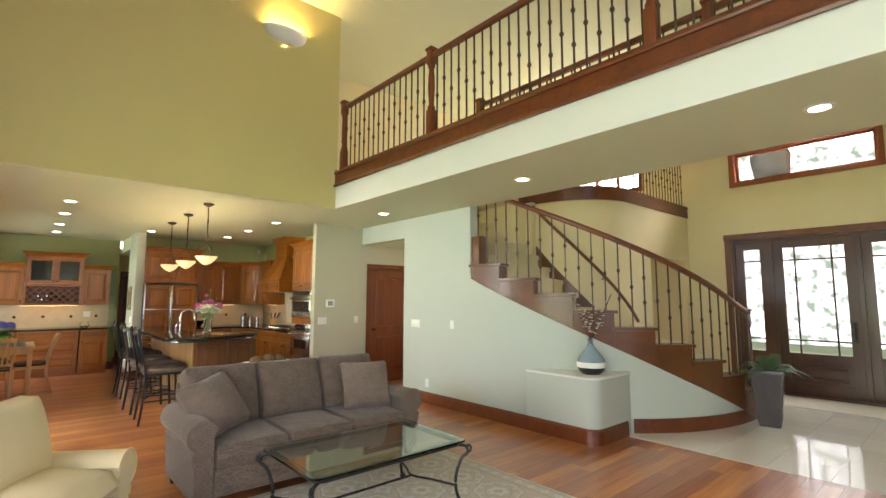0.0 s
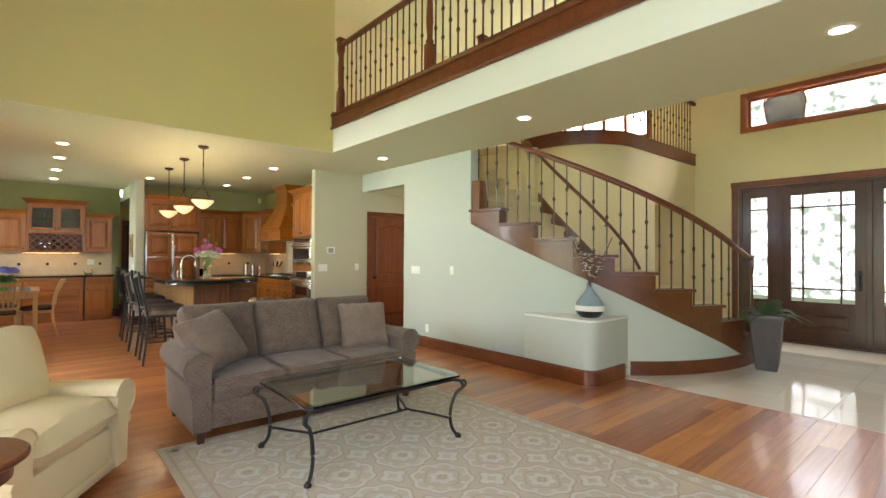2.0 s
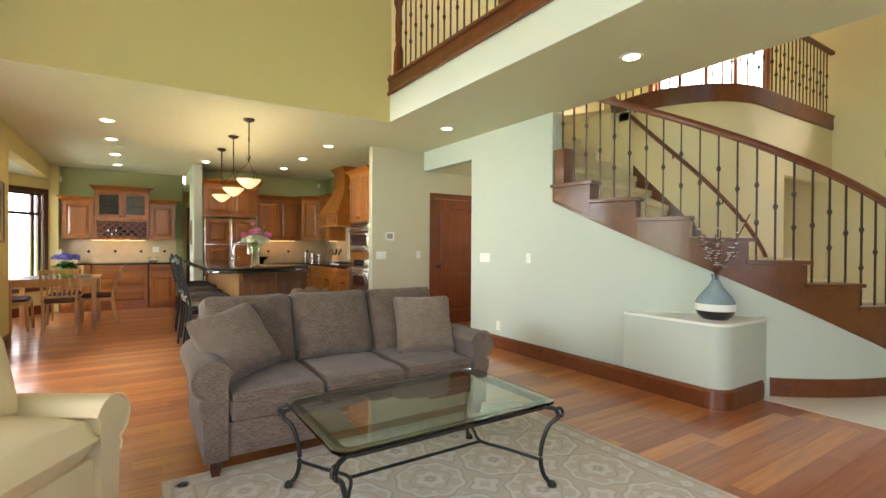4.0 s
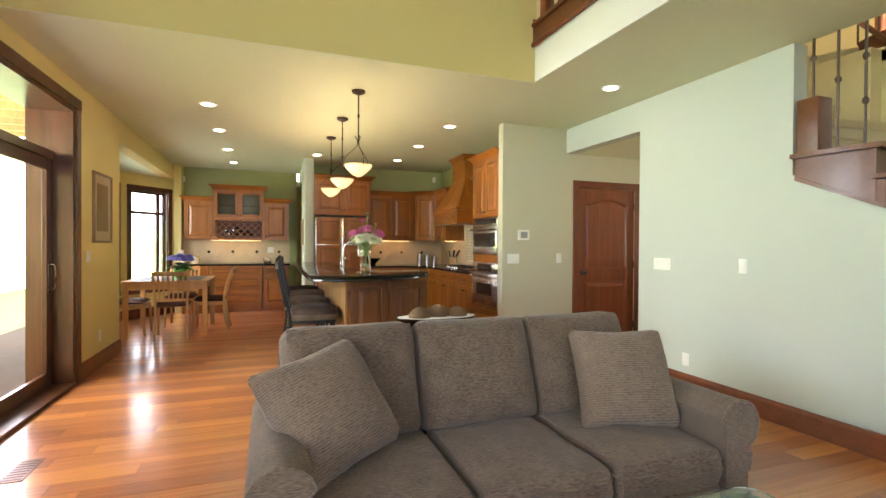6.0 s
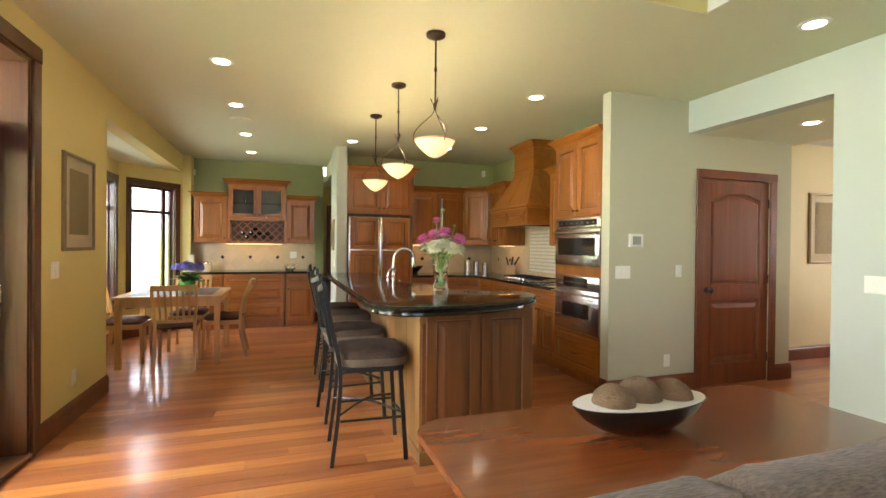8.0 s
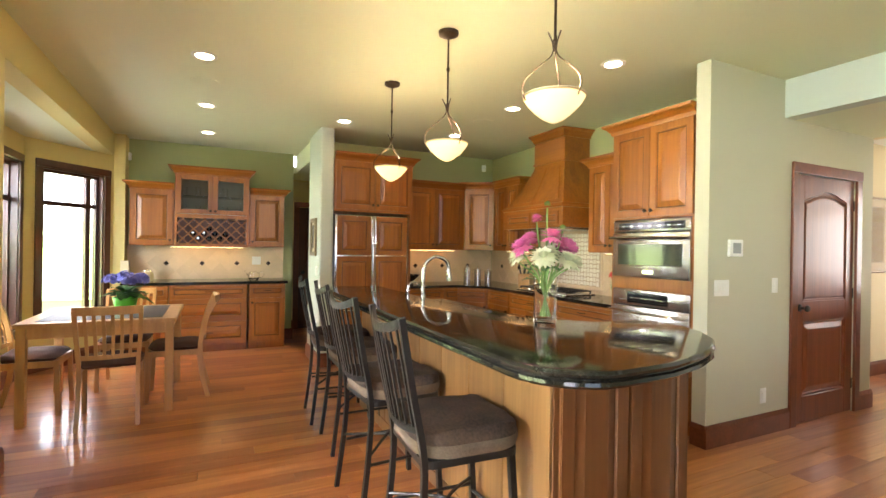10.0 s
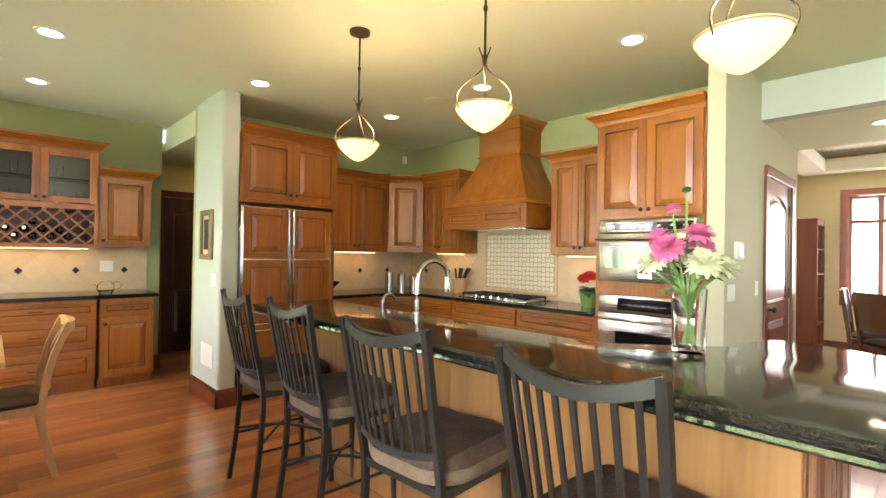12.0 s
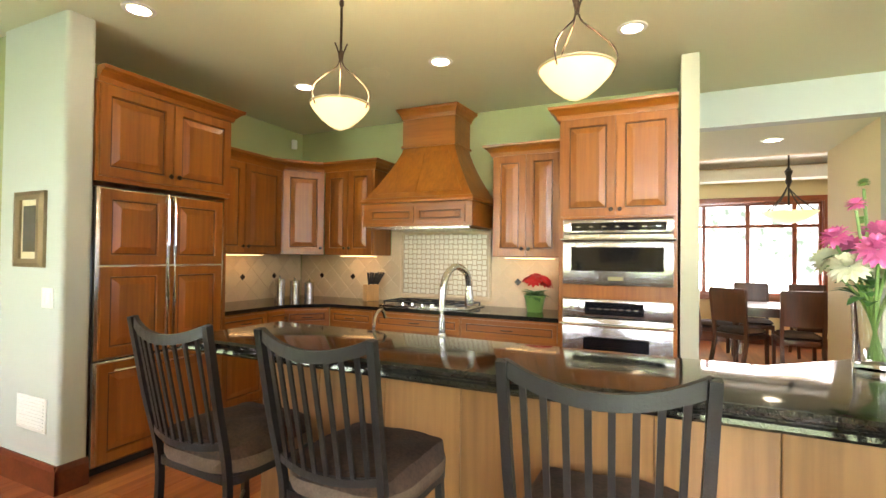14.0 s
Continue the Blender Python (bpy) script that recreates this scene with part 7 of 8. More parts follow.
hy = thing("potted_hydrangea", "blue hydrangea in a bright green pot on the breakfast table", "potted plant", pose(-0.25, 10.05, 0.778))
part("pot", pot(0.07, 0.09, 0.14), surface("bright_green_glaze", (0.10, 0.50, 0.05), 0.3, vary=0.1, bump=0.02), hy, "bright green pot")
lv = bmesh.new()
for i in range(46):
    a, t = rp.uniform(0, 6.28), rp.uniform(-0.15, 0.9)
    leaf(lv, Vector((0.03 * math.cos(a), 0.03 * math.sin(a), 0.14 + 0.05 * rp.random())), Vector((math.cos(a), math.sin(a), t)), Vector((0, 0, 1)), rp.uniform(0.10, 0.20), 0.085, 0.35)
for cx, cy, cz in ((0, 0, 0.30), (-0.11, 0.02, 0.27), (0.11, 0.0, 0.28), (0.03, -0.10, 0.27), (-0.04, 0.10, 0.28), (0.10, 0.10, 0.26)):
    bl = bmesh.new()
    for i in range(70):
        d = Vector((rp.gauss(0, 1), rp.gauss(0, 1), abs(rp.gauss(0, 1)) * 0.9)).normalized()
        c = Vector((cx, cy, cz)) + d * 0.068
        u = d.orthogonal().normalized()
        for q in range(4):
            w = Matrix.Rotation(q * math.pi / 2 + i, 3, d) @ u
            leaf(bl, c, w, d, 0.017, 0.015, -0.2)
    part("flower_head", bl, M_BLUEPETAL, hy, "blue violet flower head", smooth=False)
part("foliage", lv, M_LEAF, hy, "large green leaves", smooth=False)

po = thing("potted_poinsettia", "red poinsettia in a green pot beside the ovens", "potted plant", pose(4.02, 8.50, 0.905))
part("pot", pot(0.065, 0.085, 0.14), surface("green_glaze", (0.14, 0.26, 0.06), 0.3, vary=0.15, bump=0.02), po, "green ceramic pot")
lv, bl = bmesh.new(), bmesh.new()
for i in range(40):
    a = rp.uniform(0, 6.28)
    leaf(lv, Vector((0, 0, 0.14)), Vector((math.cos(a), math.sin(a), rp.uniform(0.0, 0.9))), Vector((0, 0, 1)), rp.uniform(0.09, 0.15), 0.05, 0.3)
for i in range(22):
    a, rad = rp.uniform(0, 6.28), rp.uniform(0.0, 0.13)
    c = Vector((rad * math.cos(a), rad * math.sin(a), 0.27 + 0.05 * rp.random() - rad * 0.3))
    for k in range(9):
        b = 6.28 * k / 9 + i
        d = (c - Vector((0, 0, 0.17))).normalized()
        u = Matrix.Rotation(b, 3, d) @ d.orthogonal().normalized()
        leaf(bl, c, u + d * 0.35, d, rp.uniform(0.05, 0.075), 0.038, 0.3)
part("foliage", lv, M_LEAF, po, "green leaves", smooth=False)
part("bracts", bl, M_REDPETAL, po, "red bracts", smooth=False)

lvz = thing("ledge_vase", "teardrop vase banded blue, white and black, holding blossom twigs", "vase", pose(4.757, 2.93, LZ + 0.022) @ Matrix.Diagonal((1.08, 1.08, 1.16, 1)))
for nm, prof, mt in (("base_band", [(0.0, 0.0), (0.09, 0.0), (0.125, 0.03), (0.140, 0.065)], M_BLACKGLASS),
                     ("middle_band", [(0.140, 0.065), (0.144, 0.09), (0.141, 0.115)], M_WHITE),
                     ("upper_body", [(0.141, 0.115), (0.125, 0.15), (0.085, 0.20), (0.045, 0.245), (0.026, 0.285), (0.026, 0.31), (0.034, 0.325), (0.026, 0.325), (0.018, 0.29)], surface("blue_grey_glaze", (0.22, 0.30, 0.34), 0.2, vary=0.25, scale=10, bump=0.02, coat=0.3))):
    part(nm, lathe(prof, 32), mt, lvz, {"base_band": "glossy black base", "middle_band": "white band", "upper_body": "blue grey glazed shoulder"}[nm])
tw, bs = bmesh.new(), bmesh.new()
for a, ln, le in ((0.3, 0.42, 0.55), (2.2, 0.50, 0.35), (3.6, 0.40, 0.7), (5.0, 0.52, 0.45), (1.2, 0.34, 0.3), (4.3, 0.3, 0.9)):
    d = Vector((math.cos(a) * le, math.sin(a) * le, 1)).normalized()
    pts = [Vector((0, 0, 0.28)) + d * ln * t + Vector((0.02 * math.sin(7 * t + a), 0.02 * math.cos(5 * t + a), 0)) for t in (0, 0.25, 0.5, 0.75, 1)]
    tube(pts, 0.0045, 5, 4, tw)
    for i in range(11):
        t = 0.35 + 0.65 * i / 10
        c = Vector((0, 0, 0.28)) + d * ln * t + Vector((rp.uniform(-0.025, 0.025), rp.uniform(-0.025, 0.025), rp.uniform(-0.01, 0.02)))
        for k in range(5):
            b = 6.28 * k / 5 + i
            leaf(bs, c, Vector((math.cos(b), math.sin(b), 0.5)), Vector((0, 0, 1)), 0.026, 0.022, 0.1)
part("twigs", tw, M_DARKWOOD, lvz, "thin dark twigs")
part("blossom", bs, M_WHITE, lvz, "small white blossoms", smooth=False)

pl = thing("fern_planter", "tall tapered grey glazed planter holding a fern", "potted plant", pose(6.80, 1.80, 0.003, 0, 0, 10))
bm = bmesh.new()
lv_ = []
for s, z in ((0.105, 0), (0.125, 0.1), (0.165, 0.58), (0.185, 0.62), (0.185, 0.66), (0.165, 0.66), (0.155, 0.60)):
    lv_.append([bm.verts.new((x, y, z)) for x, y in ((-s, -s), (s, -s), (s, s), (-s, s))])
for a, b in zip(lv_, lv_[1:]):
    for j in range(4):
        bm.faces.new((a[j], a[(j + 1) % 4], b[(j + 1) % 4], b[j]))
bm.faces.new(lv_[0][::-1])
bm.faces.new(lv_[-1])
bmesh.ops.bevel(bm, geom=[e_ for e_ in bm.edges if abs(e_.verts[0].co.z - e_.verts[1].co.z) > 0.03], offset=0.02, segments=3, affect="EDGES")
part("planter", bm, surface("grey_drip_glaze", (0.095, 0.082, 0.085), 0.22, vary=0.5, scale=9, bump=0.1, stretch=(1, 1, 0.3), coat=0.3), pl, "grey brown drip-glazed planter")
for i in range(34):
    a, el = rp.uniform(0, 6.28), rp.uniform(0.3, 1.3)
    L = rp.uniform(0.32, 0.56)
    d = Vector((math.cos(a) * math.cos(el), math.sin(a) * math.cos(el), math.sin(el)))
    fr_b = bmesh.new()
    p0 = Vector((0, 0, 0.62))
    for k in range(14):
        t = (k + 1) / 14
        c = p0 + d * L * t - Vector((0, 0, 1)) * (0.55 - 0.2 * math.sin(el)) * L * t * t * 1.4
        side = d.cross(Vector((0, 0, 1))).normalized()
        for s in (1, -1):
            leaf(fr_b, c, side * s + d * 0.4, Vector((0, 0, 1)), 0.075 * math.sin(math.pi * (0.15 + 0.8 * t)) + 0.012, 0.018, 0.3)
    part("frond", fr_b, M_LEAF, pl, "green fern frond", smooth=False)

# ---- counter things ----
for i, (x, y, h) in enumerate(((3.74, 11.10, 0.19), (3.87, 11.02, 0.17), (3.99, 10.93, 0.15))):
    e = thing("canister", "brushed steel kitchen canister with knobbed lid", "canister", pose(x, y, 0.905), "steel canisters")
    part("body", lathe([(0.0, 0.0), (0.05, 0.0), (0.05, h), (0, h)], 24), M_STEEL, e)
    part("lid", lathe([(0.052, h), (0.052, h + 0.018), (0.03, h + 0.028), (0.008, h + 0.03), (0.008, h + 0.04), (0.014, h + 0.05), (0, h + 0.056)], 24), M_CHROME, e, "domed lid with knob")
kb = thing("knife_block", "wooden knife block with dark handled utensils", "knife block", pose(4.10, 10.22, 0.905, 0, 0, 60))
part("block", bx(-0.05, -0.07, 0, 0.05, 0.07, 0.17, 0.008), M_PINE, kb)
for i in range(7):
    x, y = -0.03 + 0.03 * (i % 3), -0.045 + 0.04 * (i // 3)
    part("utensil", tube([(x, y, 0.15), (x * 1.6, y * 1.8 - 0.01, 0.24), (x * 2.0, y * 2.3 - 0.015, 0.29)], 0.011, 8, 3), M_IRON, kb, "dark utensil handle")
bk = thing("black_bowl", "black flared bowl on a small foot", "bowl", pose(2.80, 10.98, 0.905))
part("bowl", lathe([(0.0, 0.0), (0.06, 0.0), (0.045, 0.02), (0.05, 0.035), (0.14, 0.13), (0.132, 0.13), (0.045, 0.045), (0, 0.04)], 28), M_BLACKGLASS, bk)
tp_ = thing("glass_teapot", "clear glass teapot on the buffet", "teapot", pose(BX + 1.62, 12.05, 0.912))
part("body", lathe([(0.0, 0.0), (0.05, 0.0), (0.075, 0.04), (0.07, 0.09), (0.04, 0.12), (0.036, 0.12), (0.066, 0.088), (0.07, 0.04), (0.046, 0.006), (0, 0.006)], 20), M_GLASS, tp_)
part("handle", tube([(0.06, 0, 0.10), (0.12, 0, 0.11), (0.125, 0, 0.05), (0.07, 0, 0.03)], 0.006, 6, 5), M_GLASS, tp_)
part("spout", tube([(-0.06, 0, 0.05), (-0.10, 0, 0.09), (-0.12, 0, 0.13)], 0.009, 6, 4), M_GLASS, tp_)
tw_ = thing("candle_tower", "tall cream candle box on the buffet", "decoration", pose(BX + 0.12, 12.2, 0.912))
part("body", bx(-0.045, -0.045, 0, 0.045, 0.045, 0.26, 0.006), M_MAT, tw_)
jr = thing("lidded_jar", "squat glass jar with beige contents on the buffet", "jar", pose(BX + 0.36, 12.18, 0.912))
part("body", lathe([(0, 0), (0.07, 0), (0.075, 0.06), (0.06, 0.12), (0, 0.12)], 20), M_TILE, jr)
part("lid", lathe([(0.06, 0.12), (0.05, 0.14), (0.01, 0.15), (0, 0.165)], 20), M_CHROME, jr, "metal lid")

# ---- dining room ----
dn = thing("dining_table", "dark polished dining table", "table", pose(7.7, 5.95, 0))
part("tabletop", slab(rounded(-0.55, -0.85, 0.55, 0.85, 0.08), 0.73, 0.765, None, 0.008), M_DARKWOOD, dn)
part("apron", bx(-0.45, -0.75, 0.64, 0.45, 0.75, 0.73), M_DARKWOOD, dn, smooth=False)
for x in (-0.42, 0.42):
    for y in (-0.70, 0.70):
        part("leg", lathe([(0.025, 0), (0.035, 0.3), (0.045, 0.64)], 10), M_DARKWOOD, dn, "", pose(x, y, 0))


def solid_chair():
    e = thing("dining_chair", "dark wooden dining chair with solid curved back", "chair", None, "chairs round the dining table")
    for s in (1, -1):
        part("back_leg", sweep(spline([(s * 0.20, -0.10, 0), (s * 0.20, -0.01, 0.3), (s * 0.20, 0.0, 0.46), (s * 0.21, -0.07, 1.0)], 4), [(-0.018, -0.02), (0.018, -0.02), (0.018, 0.02), (-0.018, 0.02)], up=Vector((0, 1, 0))), M_DARKWOOD, e, "", smooth=False)
        part("front_leg", sweep(spline([(s * 0.20, 0.44, 0), (s * 0.205, 0.42, 0.2), (s * 0.20, 0.42, 0.44)], 3), [(-0.018, -0.018), (0.018, -0.018), (0.018, 0.018), (-0.018, 0.018)], up=Vector((0, 1, 0))), M_DARKWOOD, e, "", smooth=False)
    bm = bmesh.new()
    rows = [[bm.verts.new((u * (0.20 + 0.02 * (z > 0.8)), -0.07 * (z - 0.46) / 0.54 - 0.03 * (1 - u * u) + dy, z)) for u in np.linspace(-1, 1, 7)] for dy, z in ((-0.012, 0.60), (-0.012, 0.80), (-0.012, 1.02), (0.012, 1.02), (0.012, 0.80), (0.012, 0.60))]
    for a, b in zip(rows, rows[1:] + rows[:1]):
        for i in range(6):
            bm.faces.new((a[i], a[i + 1], b[i + 1], b[i]))
    part("backrest", bm, M_DARKWOOD, e)
    part("seat_frame", bx(-0.21, 0.0, 0.38, 0.21, 0.44, 0.44, 0.006), M_DARKWOOD, e)
    part("seat", cushion(0.44, 0.45, 0.07, 0.015, 10, 2, 0.06), M_LEATHER, e, "dark padded seat", pose(0, 0.22, 0.435))
    return e


ch = solid_chair()
ch.matrix_world = pose(6.75, 6.05, 0, 0, 0, -90)
for x, y, rz in ((6.85, 5.45, -90), (6.95, 6.75, -128), (8.55, 6.3, 90), (8.55, 5.6, 90), (7.7, 7.05, 180)):
    copy_thing(ch, pose(x, y, 0, 0, 0, rz))
cl = thing("chandelier", "glass bowl chandelier with dark iron stem", "chandelier", pose(7.7, 6.0, 0))
part("canopy", lathe([(0.02, 2.86), (0.07, 2.88), (0.07, 2.9)], 16), M_IRON, cl)
part("stem", tube([(0, 0, 2.88), (0, 0, 2.1)], 0.012, 8, 0), M_IRON, cl)
part("knop", lathe([(0.012, 2.35), (0.04, 2.42), (0.03, 2.5), (0.05, 2.56), (0.012, 2.62)], 12), M_IRON, cl)
part("bowl", lathe([(0.0, 1.86), (0.12, 1.88), (0.26, 1.95), (0.33, 2.02), (0.32, 2.02), (0.25, 1.96), (0.11, 1.89), (0, 1.87)], 28), M_BOWL, cl, "lit glass bowl")
for k in range(4):
    a = radians(45 + 90 * k)
    part("arm", tube([(0.01, 0.01, 2.36), (0.12 * math.cos(a), 0.12 * math.sin(a), 2.2), (0.32 * math.cos(a), 0.32 * math.sin(a), 2.02)], 0.008, 6, 5), M_IRON, cl)
bc = thing("bookcase", "tall dark wooden bookcase with small ornaments", "bookcase", pose(8.55, 7.50, 0))
for nm, a in (("side_panel", (0, 0, 0, 0.03, 0.33, 1.95)), ("side_panel", (0.57, 0, 0, 0.60, 0.33, 1.95)), ("top_panel", (0.03, 0, 1.86, 0.57, 0.33, 1.95)), ("back_panel", (0.03, 0.31, 0, 0.57, 0.33, 1.86)), ("plinth", (0.03, 0, 0, 0.57, 0.31, 0.10))):
    part(nm, bx(*a, 0.003, 1), M_CHERRY_Z, bc, smooth=False)
for i in range(4):
    part("shelf", bx(0.03, 0.005, 0.42 + i * 0.36, 0.57, 0.31, 0.445 + i * 0.36), M_CHERRY, bc, smooth=False)
for i in range(8):
    z = 0.10 if i < 2 else 0.445 + 0.36 * ((i - 2) // 2)
    e = thing("ornament", "small pale ceramic ornament on the bookcase shelf", "ornament", pose(8.70 + 0.25 * (i % 2), 7.64, z), "bookcase ornaments")
    r = 0.05 + 0.015 * (i % 3)
    part("body", lathe([(0, 0), (r * 0.7, 0), (r, r), (r * 0.6, r * 2.2), (r * 0.4, r * 2.6), (0, r * 2.6)], 14), (M_TILE, M_MAT, M_STEEL)[i % 3], e)

# entry mat
em = thing("entry_mat", "tan woven mat with dark border inside the front door", "mat", pose(8.2, 0.7, 0.003))
part("woven_field", bx(0.04, 0.04, 0, 0.84, 2.0, 0.008), M_RUG, em, smooth=False)
bm = bmesh.new()
sweep([(0.02, 0.02, 0.004), (0.86, 0.02, 0.004), (0.86, 2.02, 0.004), (0.02, 2.02, 0.004)], [(-0.02, -0.004), (0.02, -0.004), (0.02, 0.005), (-0.02, 0.005)], bm, closed=True)
part("border", bm, M_RUG_DARK, em, "dark bound border", smooth=False)

# ---- outside ----
M_LAWN = surface("sunlit_lawn", (0.22, 0.26, 0.12), 0.95, vary=0.4, scale=0.8, bump=0.5, fine=30)
M_PATIO = surface("concrete_patio", (0.55, 0.53, 0.48), 0.85, vary=0.12, scale=1.5, bump=0.2, fine=60)
gm = bmesh.new()
for x0, y0, x1, y1 in ((-400, -400, -2.7, 400), (9.6, -400, 400, 400), (-2.7, 14.2, 9.6, 400), (-2.7, -400, 9.6, -4.4)):
    gm.faces.new([gm.verts.new(p) for p in ((x0, y0, -0.16), (x1, y0, -0.16), (x1, y1, -0.16), (x0, y1, -0.16))])
setting("ground", gm, M_LAWN, "sunlit lawn around the house", "ground")
setting("patio", bx(-6.1, 3.2, -0.155, -1.07, 9.0, -0.06), M_PATIO, "pale concrete patio outside the sliding door", "patio")
setting("porch", bx(9.42, -0.8, -0.155, 12.0, 4.2, -0.04), M_PATIO, "pale concrete front porch", "patio")


def backdrop(name, m, w, h, tone, strength, scale, label, lawn=None):
    """A glowing panel of hazy sky and blurred foliage, with a glowing lawn-coloured band below where given."""
    mt, n, l, b = node_mat(name)
    tc, no, ra, sep = n.new("ShaderNodeTexCoord"), n.new("ShaderNodeTexNoise"), n.new("ShaderNodeValToRGB"), n.new("ShaderNodeSeparateXYZ")
    no.inputs["Scale"].default_value, no.inputs["Detail"].default_value = scale, 6
    l.new(tc.outputs["Object"], no.inputs["Vector"])
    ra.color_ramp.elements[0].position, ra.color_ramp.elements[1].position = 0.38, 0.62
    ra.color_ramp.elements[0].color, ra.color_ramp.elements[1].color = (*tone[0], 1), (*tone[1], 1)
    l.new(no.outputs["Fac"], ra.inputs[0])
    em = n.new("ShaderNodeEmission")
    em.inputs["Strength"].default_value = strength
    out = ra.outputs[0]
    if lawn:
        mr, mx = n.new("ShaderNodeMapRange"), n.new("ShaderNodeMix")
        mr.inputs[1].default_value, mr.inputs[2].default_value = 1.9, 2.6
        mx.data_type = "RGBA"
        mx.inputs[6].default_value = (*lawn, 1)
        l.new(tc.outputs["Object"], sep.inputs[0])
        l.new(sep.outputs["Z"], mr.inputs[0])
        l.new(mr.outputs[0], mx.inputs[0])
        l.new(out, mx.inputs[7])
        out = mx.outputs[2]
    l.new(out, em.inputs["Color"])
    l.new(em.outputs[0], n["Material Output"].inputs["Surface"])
    ob = setting(name, bx(-w / 2, -0.05, 0, w / 2, 0.05, h), mt, label, "backdrop")
    ob.matrix_world = m
    return ob


# added glow panels: they feed daylight indoors, and the green band tints the ceilings
backdrop("backdrop_west", pose(-6.2, 10, -0.5, 0, 0, 90), 34, 9, ((1.0, 0.94, 1.0), (1.0, 0.97, 1.0)), 12.5, 0.3, "glowing backdrop of a hazy garden", (0.74, 0.97, 0.40))
backdrop("backdrop_north", pose(-14, 21, -0.5, 0, 0, 0), 34, 10, ((0.86, 0.93, 1.0), (0.96, 0.98, 1.0)), 9.0, 0.3, "glowing backdrop of a hazy garden", (0.74, 0.97, 0.40))
backdrop("backdrop_east", pose(22, 4, -0.5, 0, 0, 90), 70, 16, ((0.16, 0.20, 0.15), (1.0, 1.0, 1.0)), 4.5, 2.6, "glowing backdrop of hazy trees across the road")
# covered grill on the patio
gr = thing("covered_grill", "barbecue under a dark blue grey cover on the patio", "grill", pose(-2.45, 8.1, -0.06))
bm = bmesh.new()
bmesh.ops.create_cube(bm, size=1)
bmesh.ops.subdivide_edges(bm, edges=bm.edges[:], cuts=7, use_grid_fill=True)
for v in bm.verts:
    x, y, z = v.co
    t = z + 0.5
    s = 1.0 - 0.18 * t ** 3
    v.co = Vector((x * 0.70 * s, y * 1.35 * s, t * 1.12 - 0.10 * max(0, t - 0.7) * (abs(y) * 2) ** 2))
    v.co += Vector((0.02 * noise.noise(Vector((y * 6, t * 2, x))), 0.02 * noise.noise(Vector((x * 6, t * 2, y))), 0)) * (1.2 - t)
part("cover", bm, surface("blue_grey_cover", (0.055, 0.065, 0.085), 0.6, vary=0.3, scale=4, bump=0.3, fine=30), gr, "dark blue grey fabric cover")
# deck boards overhead, beyond the transom
dk = thing("deck", "wooden deck overhead outside the patio door", "deck", pose(0, 0, 0))
for i in range(16):
    part("joist", bx(-5.2, 4.2 + i * 0.4, 2.72, -1.1, 4.24 + i * 0.4, 2.95), M_PINE, dk, smooth=False)
for i in range(26):
    part("board", bx(-1.25 - i * 0.155, 3.6, 2.955, -1.11 - i * 0.155, 10.2, 2.985), M_PINE, dk, smooth=False)
# garden chair on the upper porch roof deck
wc = thing("garden_chair", "round-backed garden chair with a blue-grey sling outside the upper window", "chair", pose(10.3, 2.40, 3.28, 0, 0, 75) @ Matrix.Diagonal((0.85, 0.85, 0.95, 1)))
sling = bmesh.new()
rows = []
for i in range(13):
    u = i / 12 * 2 - 1
    rows.append([sling.verts.new(p) for p in ((0.33 * u, 0.18 - 0.10 * u * u, 0.36), (0.38 * u, 0.24 - 0.12 * u * u, 0.70), (0.40 * u, 0.28 - 0.13 * u * u, 1.04 - 0.10 * u ** 4))])
for a, b in zip(rows, rows[1:]):
    for k in range(2):
        sling.faces.new((a[k], a[k + 1], b[k + 1], b[k]))
ob = part("sling", sling, surface("blue_grey_sling", (0.025, 0.03, 0.04), 0.7, vary=0.5, scale=5, bump=0.1), wc, "blue-grey woven sling")
ob.modifiers.new("cloth", "SOLIDIFY").thickness = 0.008
part("back_frame", tube([(-0.33, 0.08, 0.36), (-0.38, 0.12, 0.70), (-0.40, 0.15, 0.92), (-0.30, 0.22, 1.03), (0, 0.28, 1.05), (0.30, 0.22, 1.03), (0.40, 0.15, 0.92), (0.38, 0.12, 0.70), (0.33, 0.08, 0.36)], 0.014, 8, 4), M_DARKWOOD, wc)
part("rib", tube([(0.0, 0.17, 0.36), (0.0, 0.225, 0.70), (0.0, 0.265, 1.04)], 0.010, 6, 3), M_DARKWOOD, wc)
part("seat", lathe([(0, 0.30), (0.36, 0.30), (0.38, 0.34), (0.36, 0.40), (0, 0.42)], 20), M_DARKWOOD, wc)
for a in (45, 135, 225, 315):
    part("leg", tube([(0.3 * math.cos(radians(a)), 0.3 * math.sin(radians(a)), 0), (0.26 * math.cos(radians(a)), 0.26 * math.sin(radians(a)), 0.32)], 0.018, 6, 0), M_DARKWOOD, wc)
setting("porch_roof", bx(9.42, -0.8, 3.05, 11.6, 4.2, 3.28), M_WHITE, "pale porch roof deck", "roof")

# ---- hardwood planks and marble ----
rng = random.Random(7)
floor = thing("floor", "polished reddish brown hardwood plank floor", "floor", kind="structure")
PW = 0.127
shared = {}


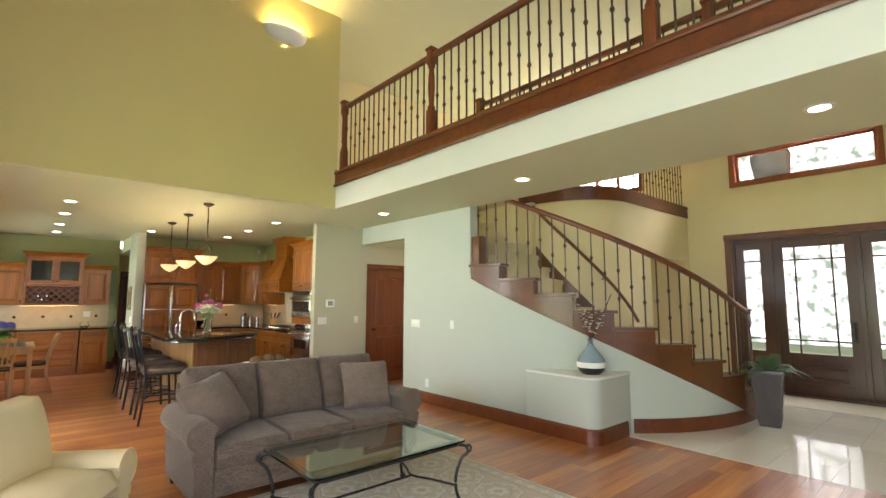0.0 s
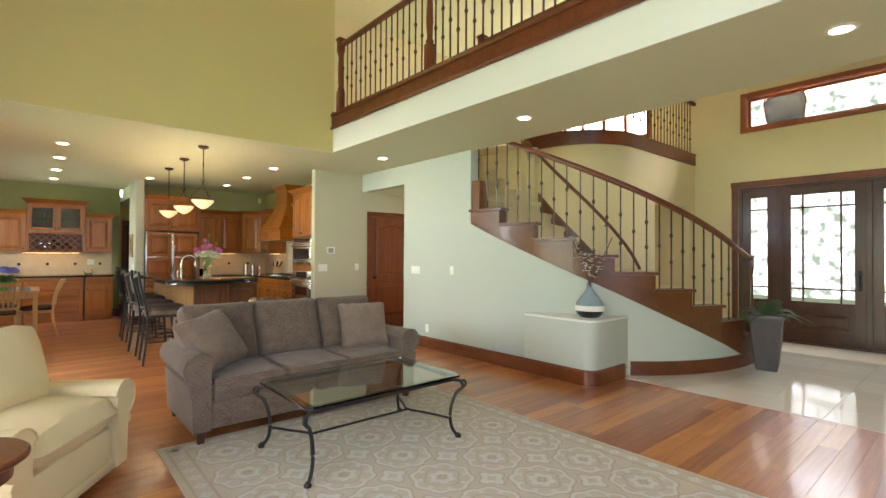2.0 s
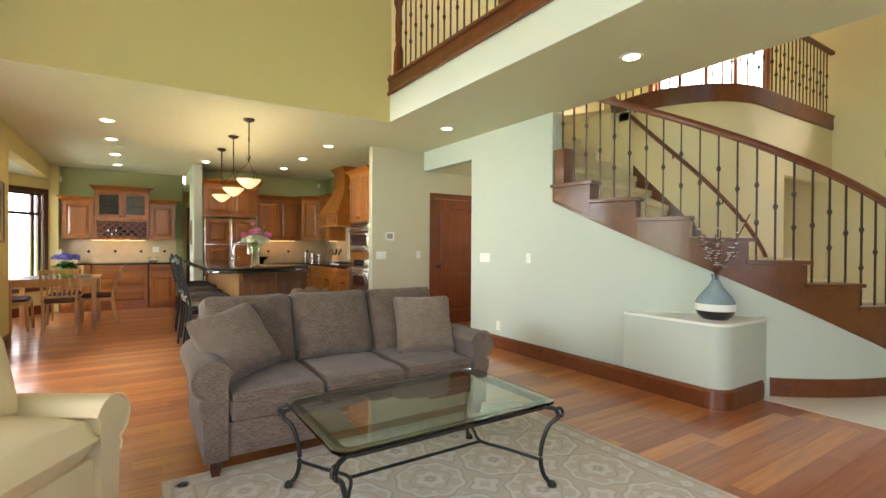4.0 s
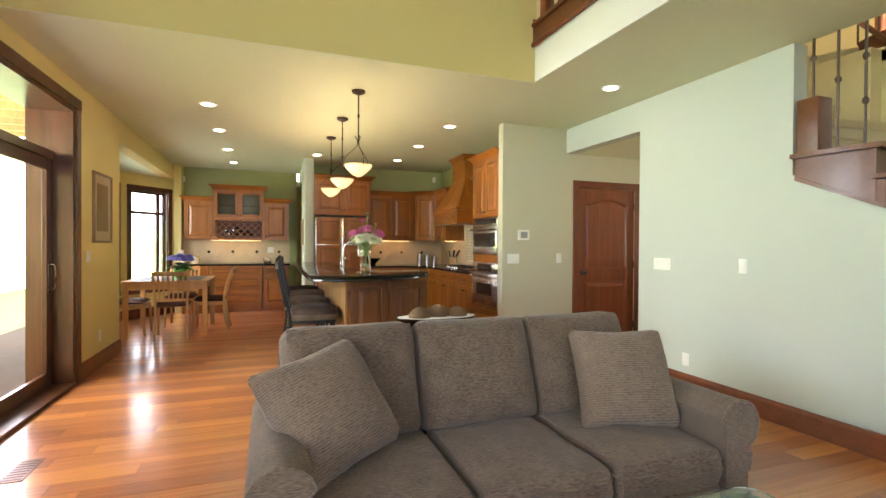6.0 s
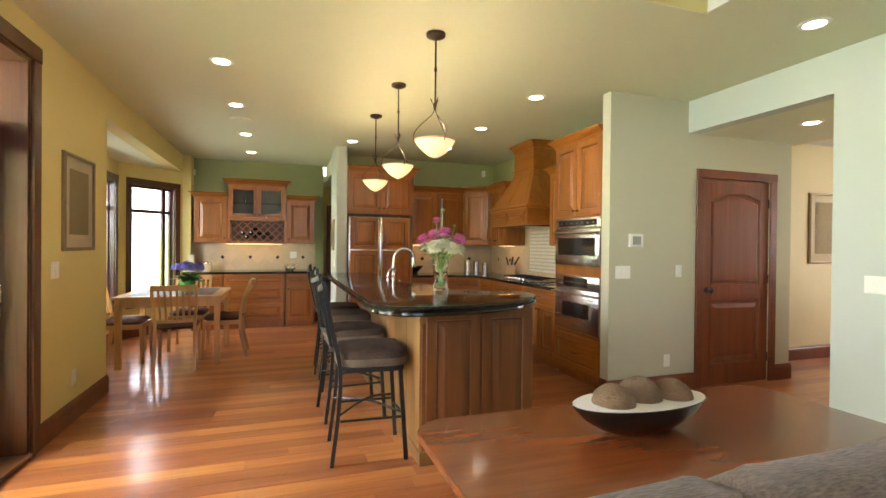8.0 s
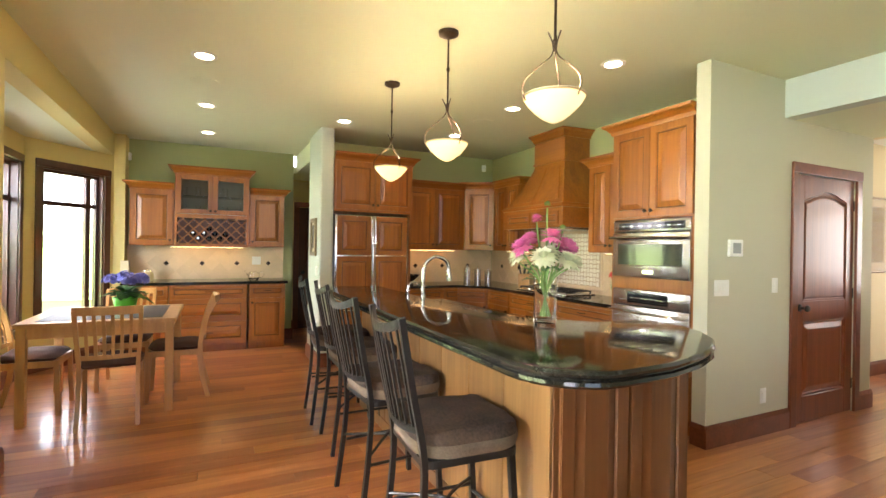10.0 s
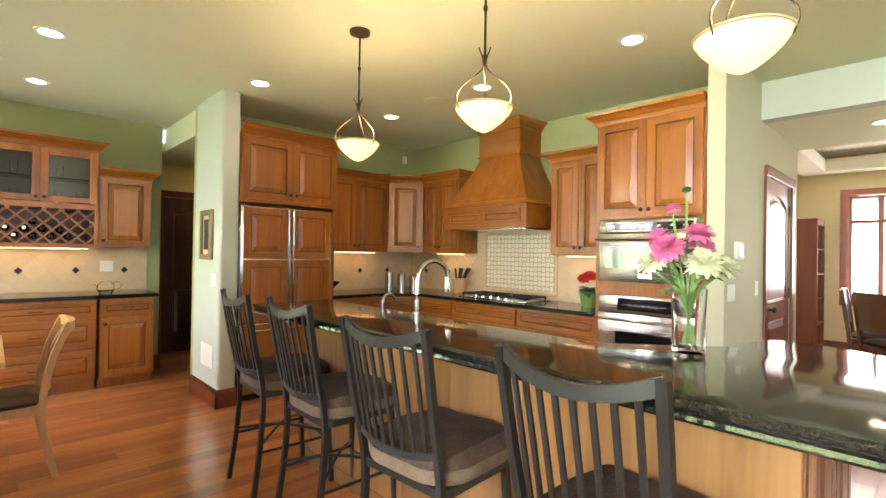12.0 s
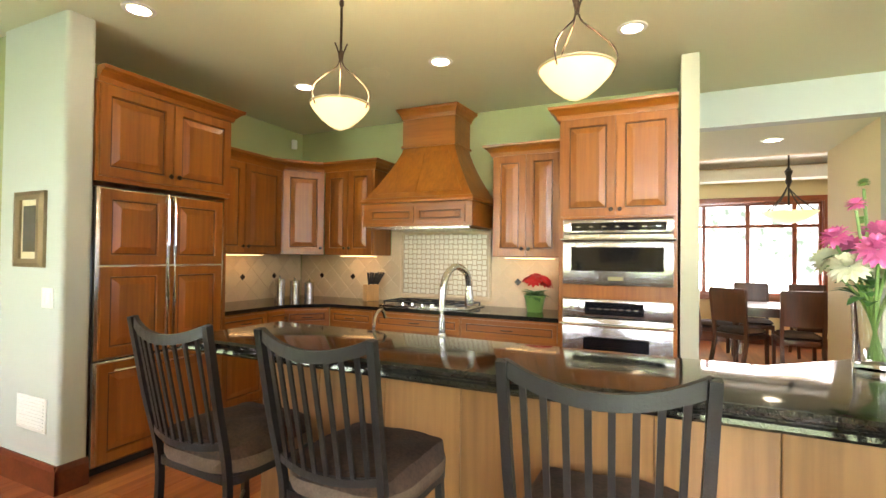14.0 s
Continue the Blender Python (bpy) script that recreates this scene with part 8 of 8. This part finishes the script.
def plank_mesh(length):
    """One plank of that length with eased edges."""
    key = round(length, 2)
    if key not in shared:
        bm = bx(0, 0, -0.02, length - 0.0012, PW - 0.0014, 0.0)
        bmesh.ops.bevel(bm, geom=[e for e in bm.edges if all(v.co.z > -0.01 for v in e.verts)], offset=0.0012, segments=1, affect="EDGES")
        me = bpy.data.meshes.new("plank")
        bm.to_mesh(me)
        bm.free()
        me.materials.append(M_PLANK)
        shared[key] = me
    return shared[key]


far_v, far_f = [], []


def far_plank(x, y, length):
    i, e, w = len(far_v), length - 0.0012, PW - 0.0014
    far_v.extend([(x, y, 0), (x + e, y, 0), (x + e, y + w, 0), (x, y + w, 0), (x, y, -0.02), (x + e, y, -0.02), (x + e, y + w, -0.02), (x, y + w, -0.02)])
    far_f.extend([(i, i + 1, i + 2, i + 3), (i, i + 4, i + 5, i + 1), (i + 1, i + 5, i + 6, i + 2), (i + 2, i + 6, i + 7, i + 3), (i + 3, i + 7, i + 4, i)])


singles = 0
row = 0
y = -4.1
while y < 13.35:
    x = -2.45 - rng.random() * 1.2
    x_end = 5.1 if y < 4.62 else 9.2
    edge = -2.44 if y < 4.86 else -1.04 if y < 8.7 else max(XW - (y - 8.7) * 0.88, -1.42) if y < 11.2 else max(-1.42, min(XW, XW - (12.2 - y) * 0.81))
    while x < x_end:
        length = rng.choice((0.7, 1.0, 1.3, 1.6, 1.9, 2.3))
        if x < edge:
            length -= edge - x
            x = edge
        e = min(length, x_end - x)
        if e > 0.05:
            if singles < 300 and -0.7 < x < 1.4 and 4.3 < y < 11.9:
                ob = new("plank", plank_mesh(e))
                ob.parent = floor
                ob.location = (x, y, 0)
                singles += 1
            else:
                far_plank(x, y, e)
        x += length
    y += PW
me = bpy.data.meshes.new("plank_field")
me.from_pydata(far_v, [], far_f)
me.materials.append(M_PLANK_FAR)
tagged(new("plank_field", me), kind="stuff").parent = floor

marble = thing("entry_floor", "polished cream marble tile entry floor", "floor", kind="structure")
tile_cache = {}
for i in range(9):
    for j in range(19):
        x, y = 5.1 + i * 0.46, -4.1 + j * 0.46
        if y < 4.6:
            w, d = min(0.457, XF - x), 0.457
            key = (round(w, 2), d)
            if key not in tile_cache:
                bm = bx(0, 0, -0.02, w, d, 0.003)
                me = bpy.data.meshes.new("tile")
                bm.to_mesh(me)
                bm.free()
                me.materials.append(M_MARBLE)
                tile_cache[key] = me
            ob = new("tile", tile_cache[key])
            ob.parent = marble
            ob.location = (x, y, 0)
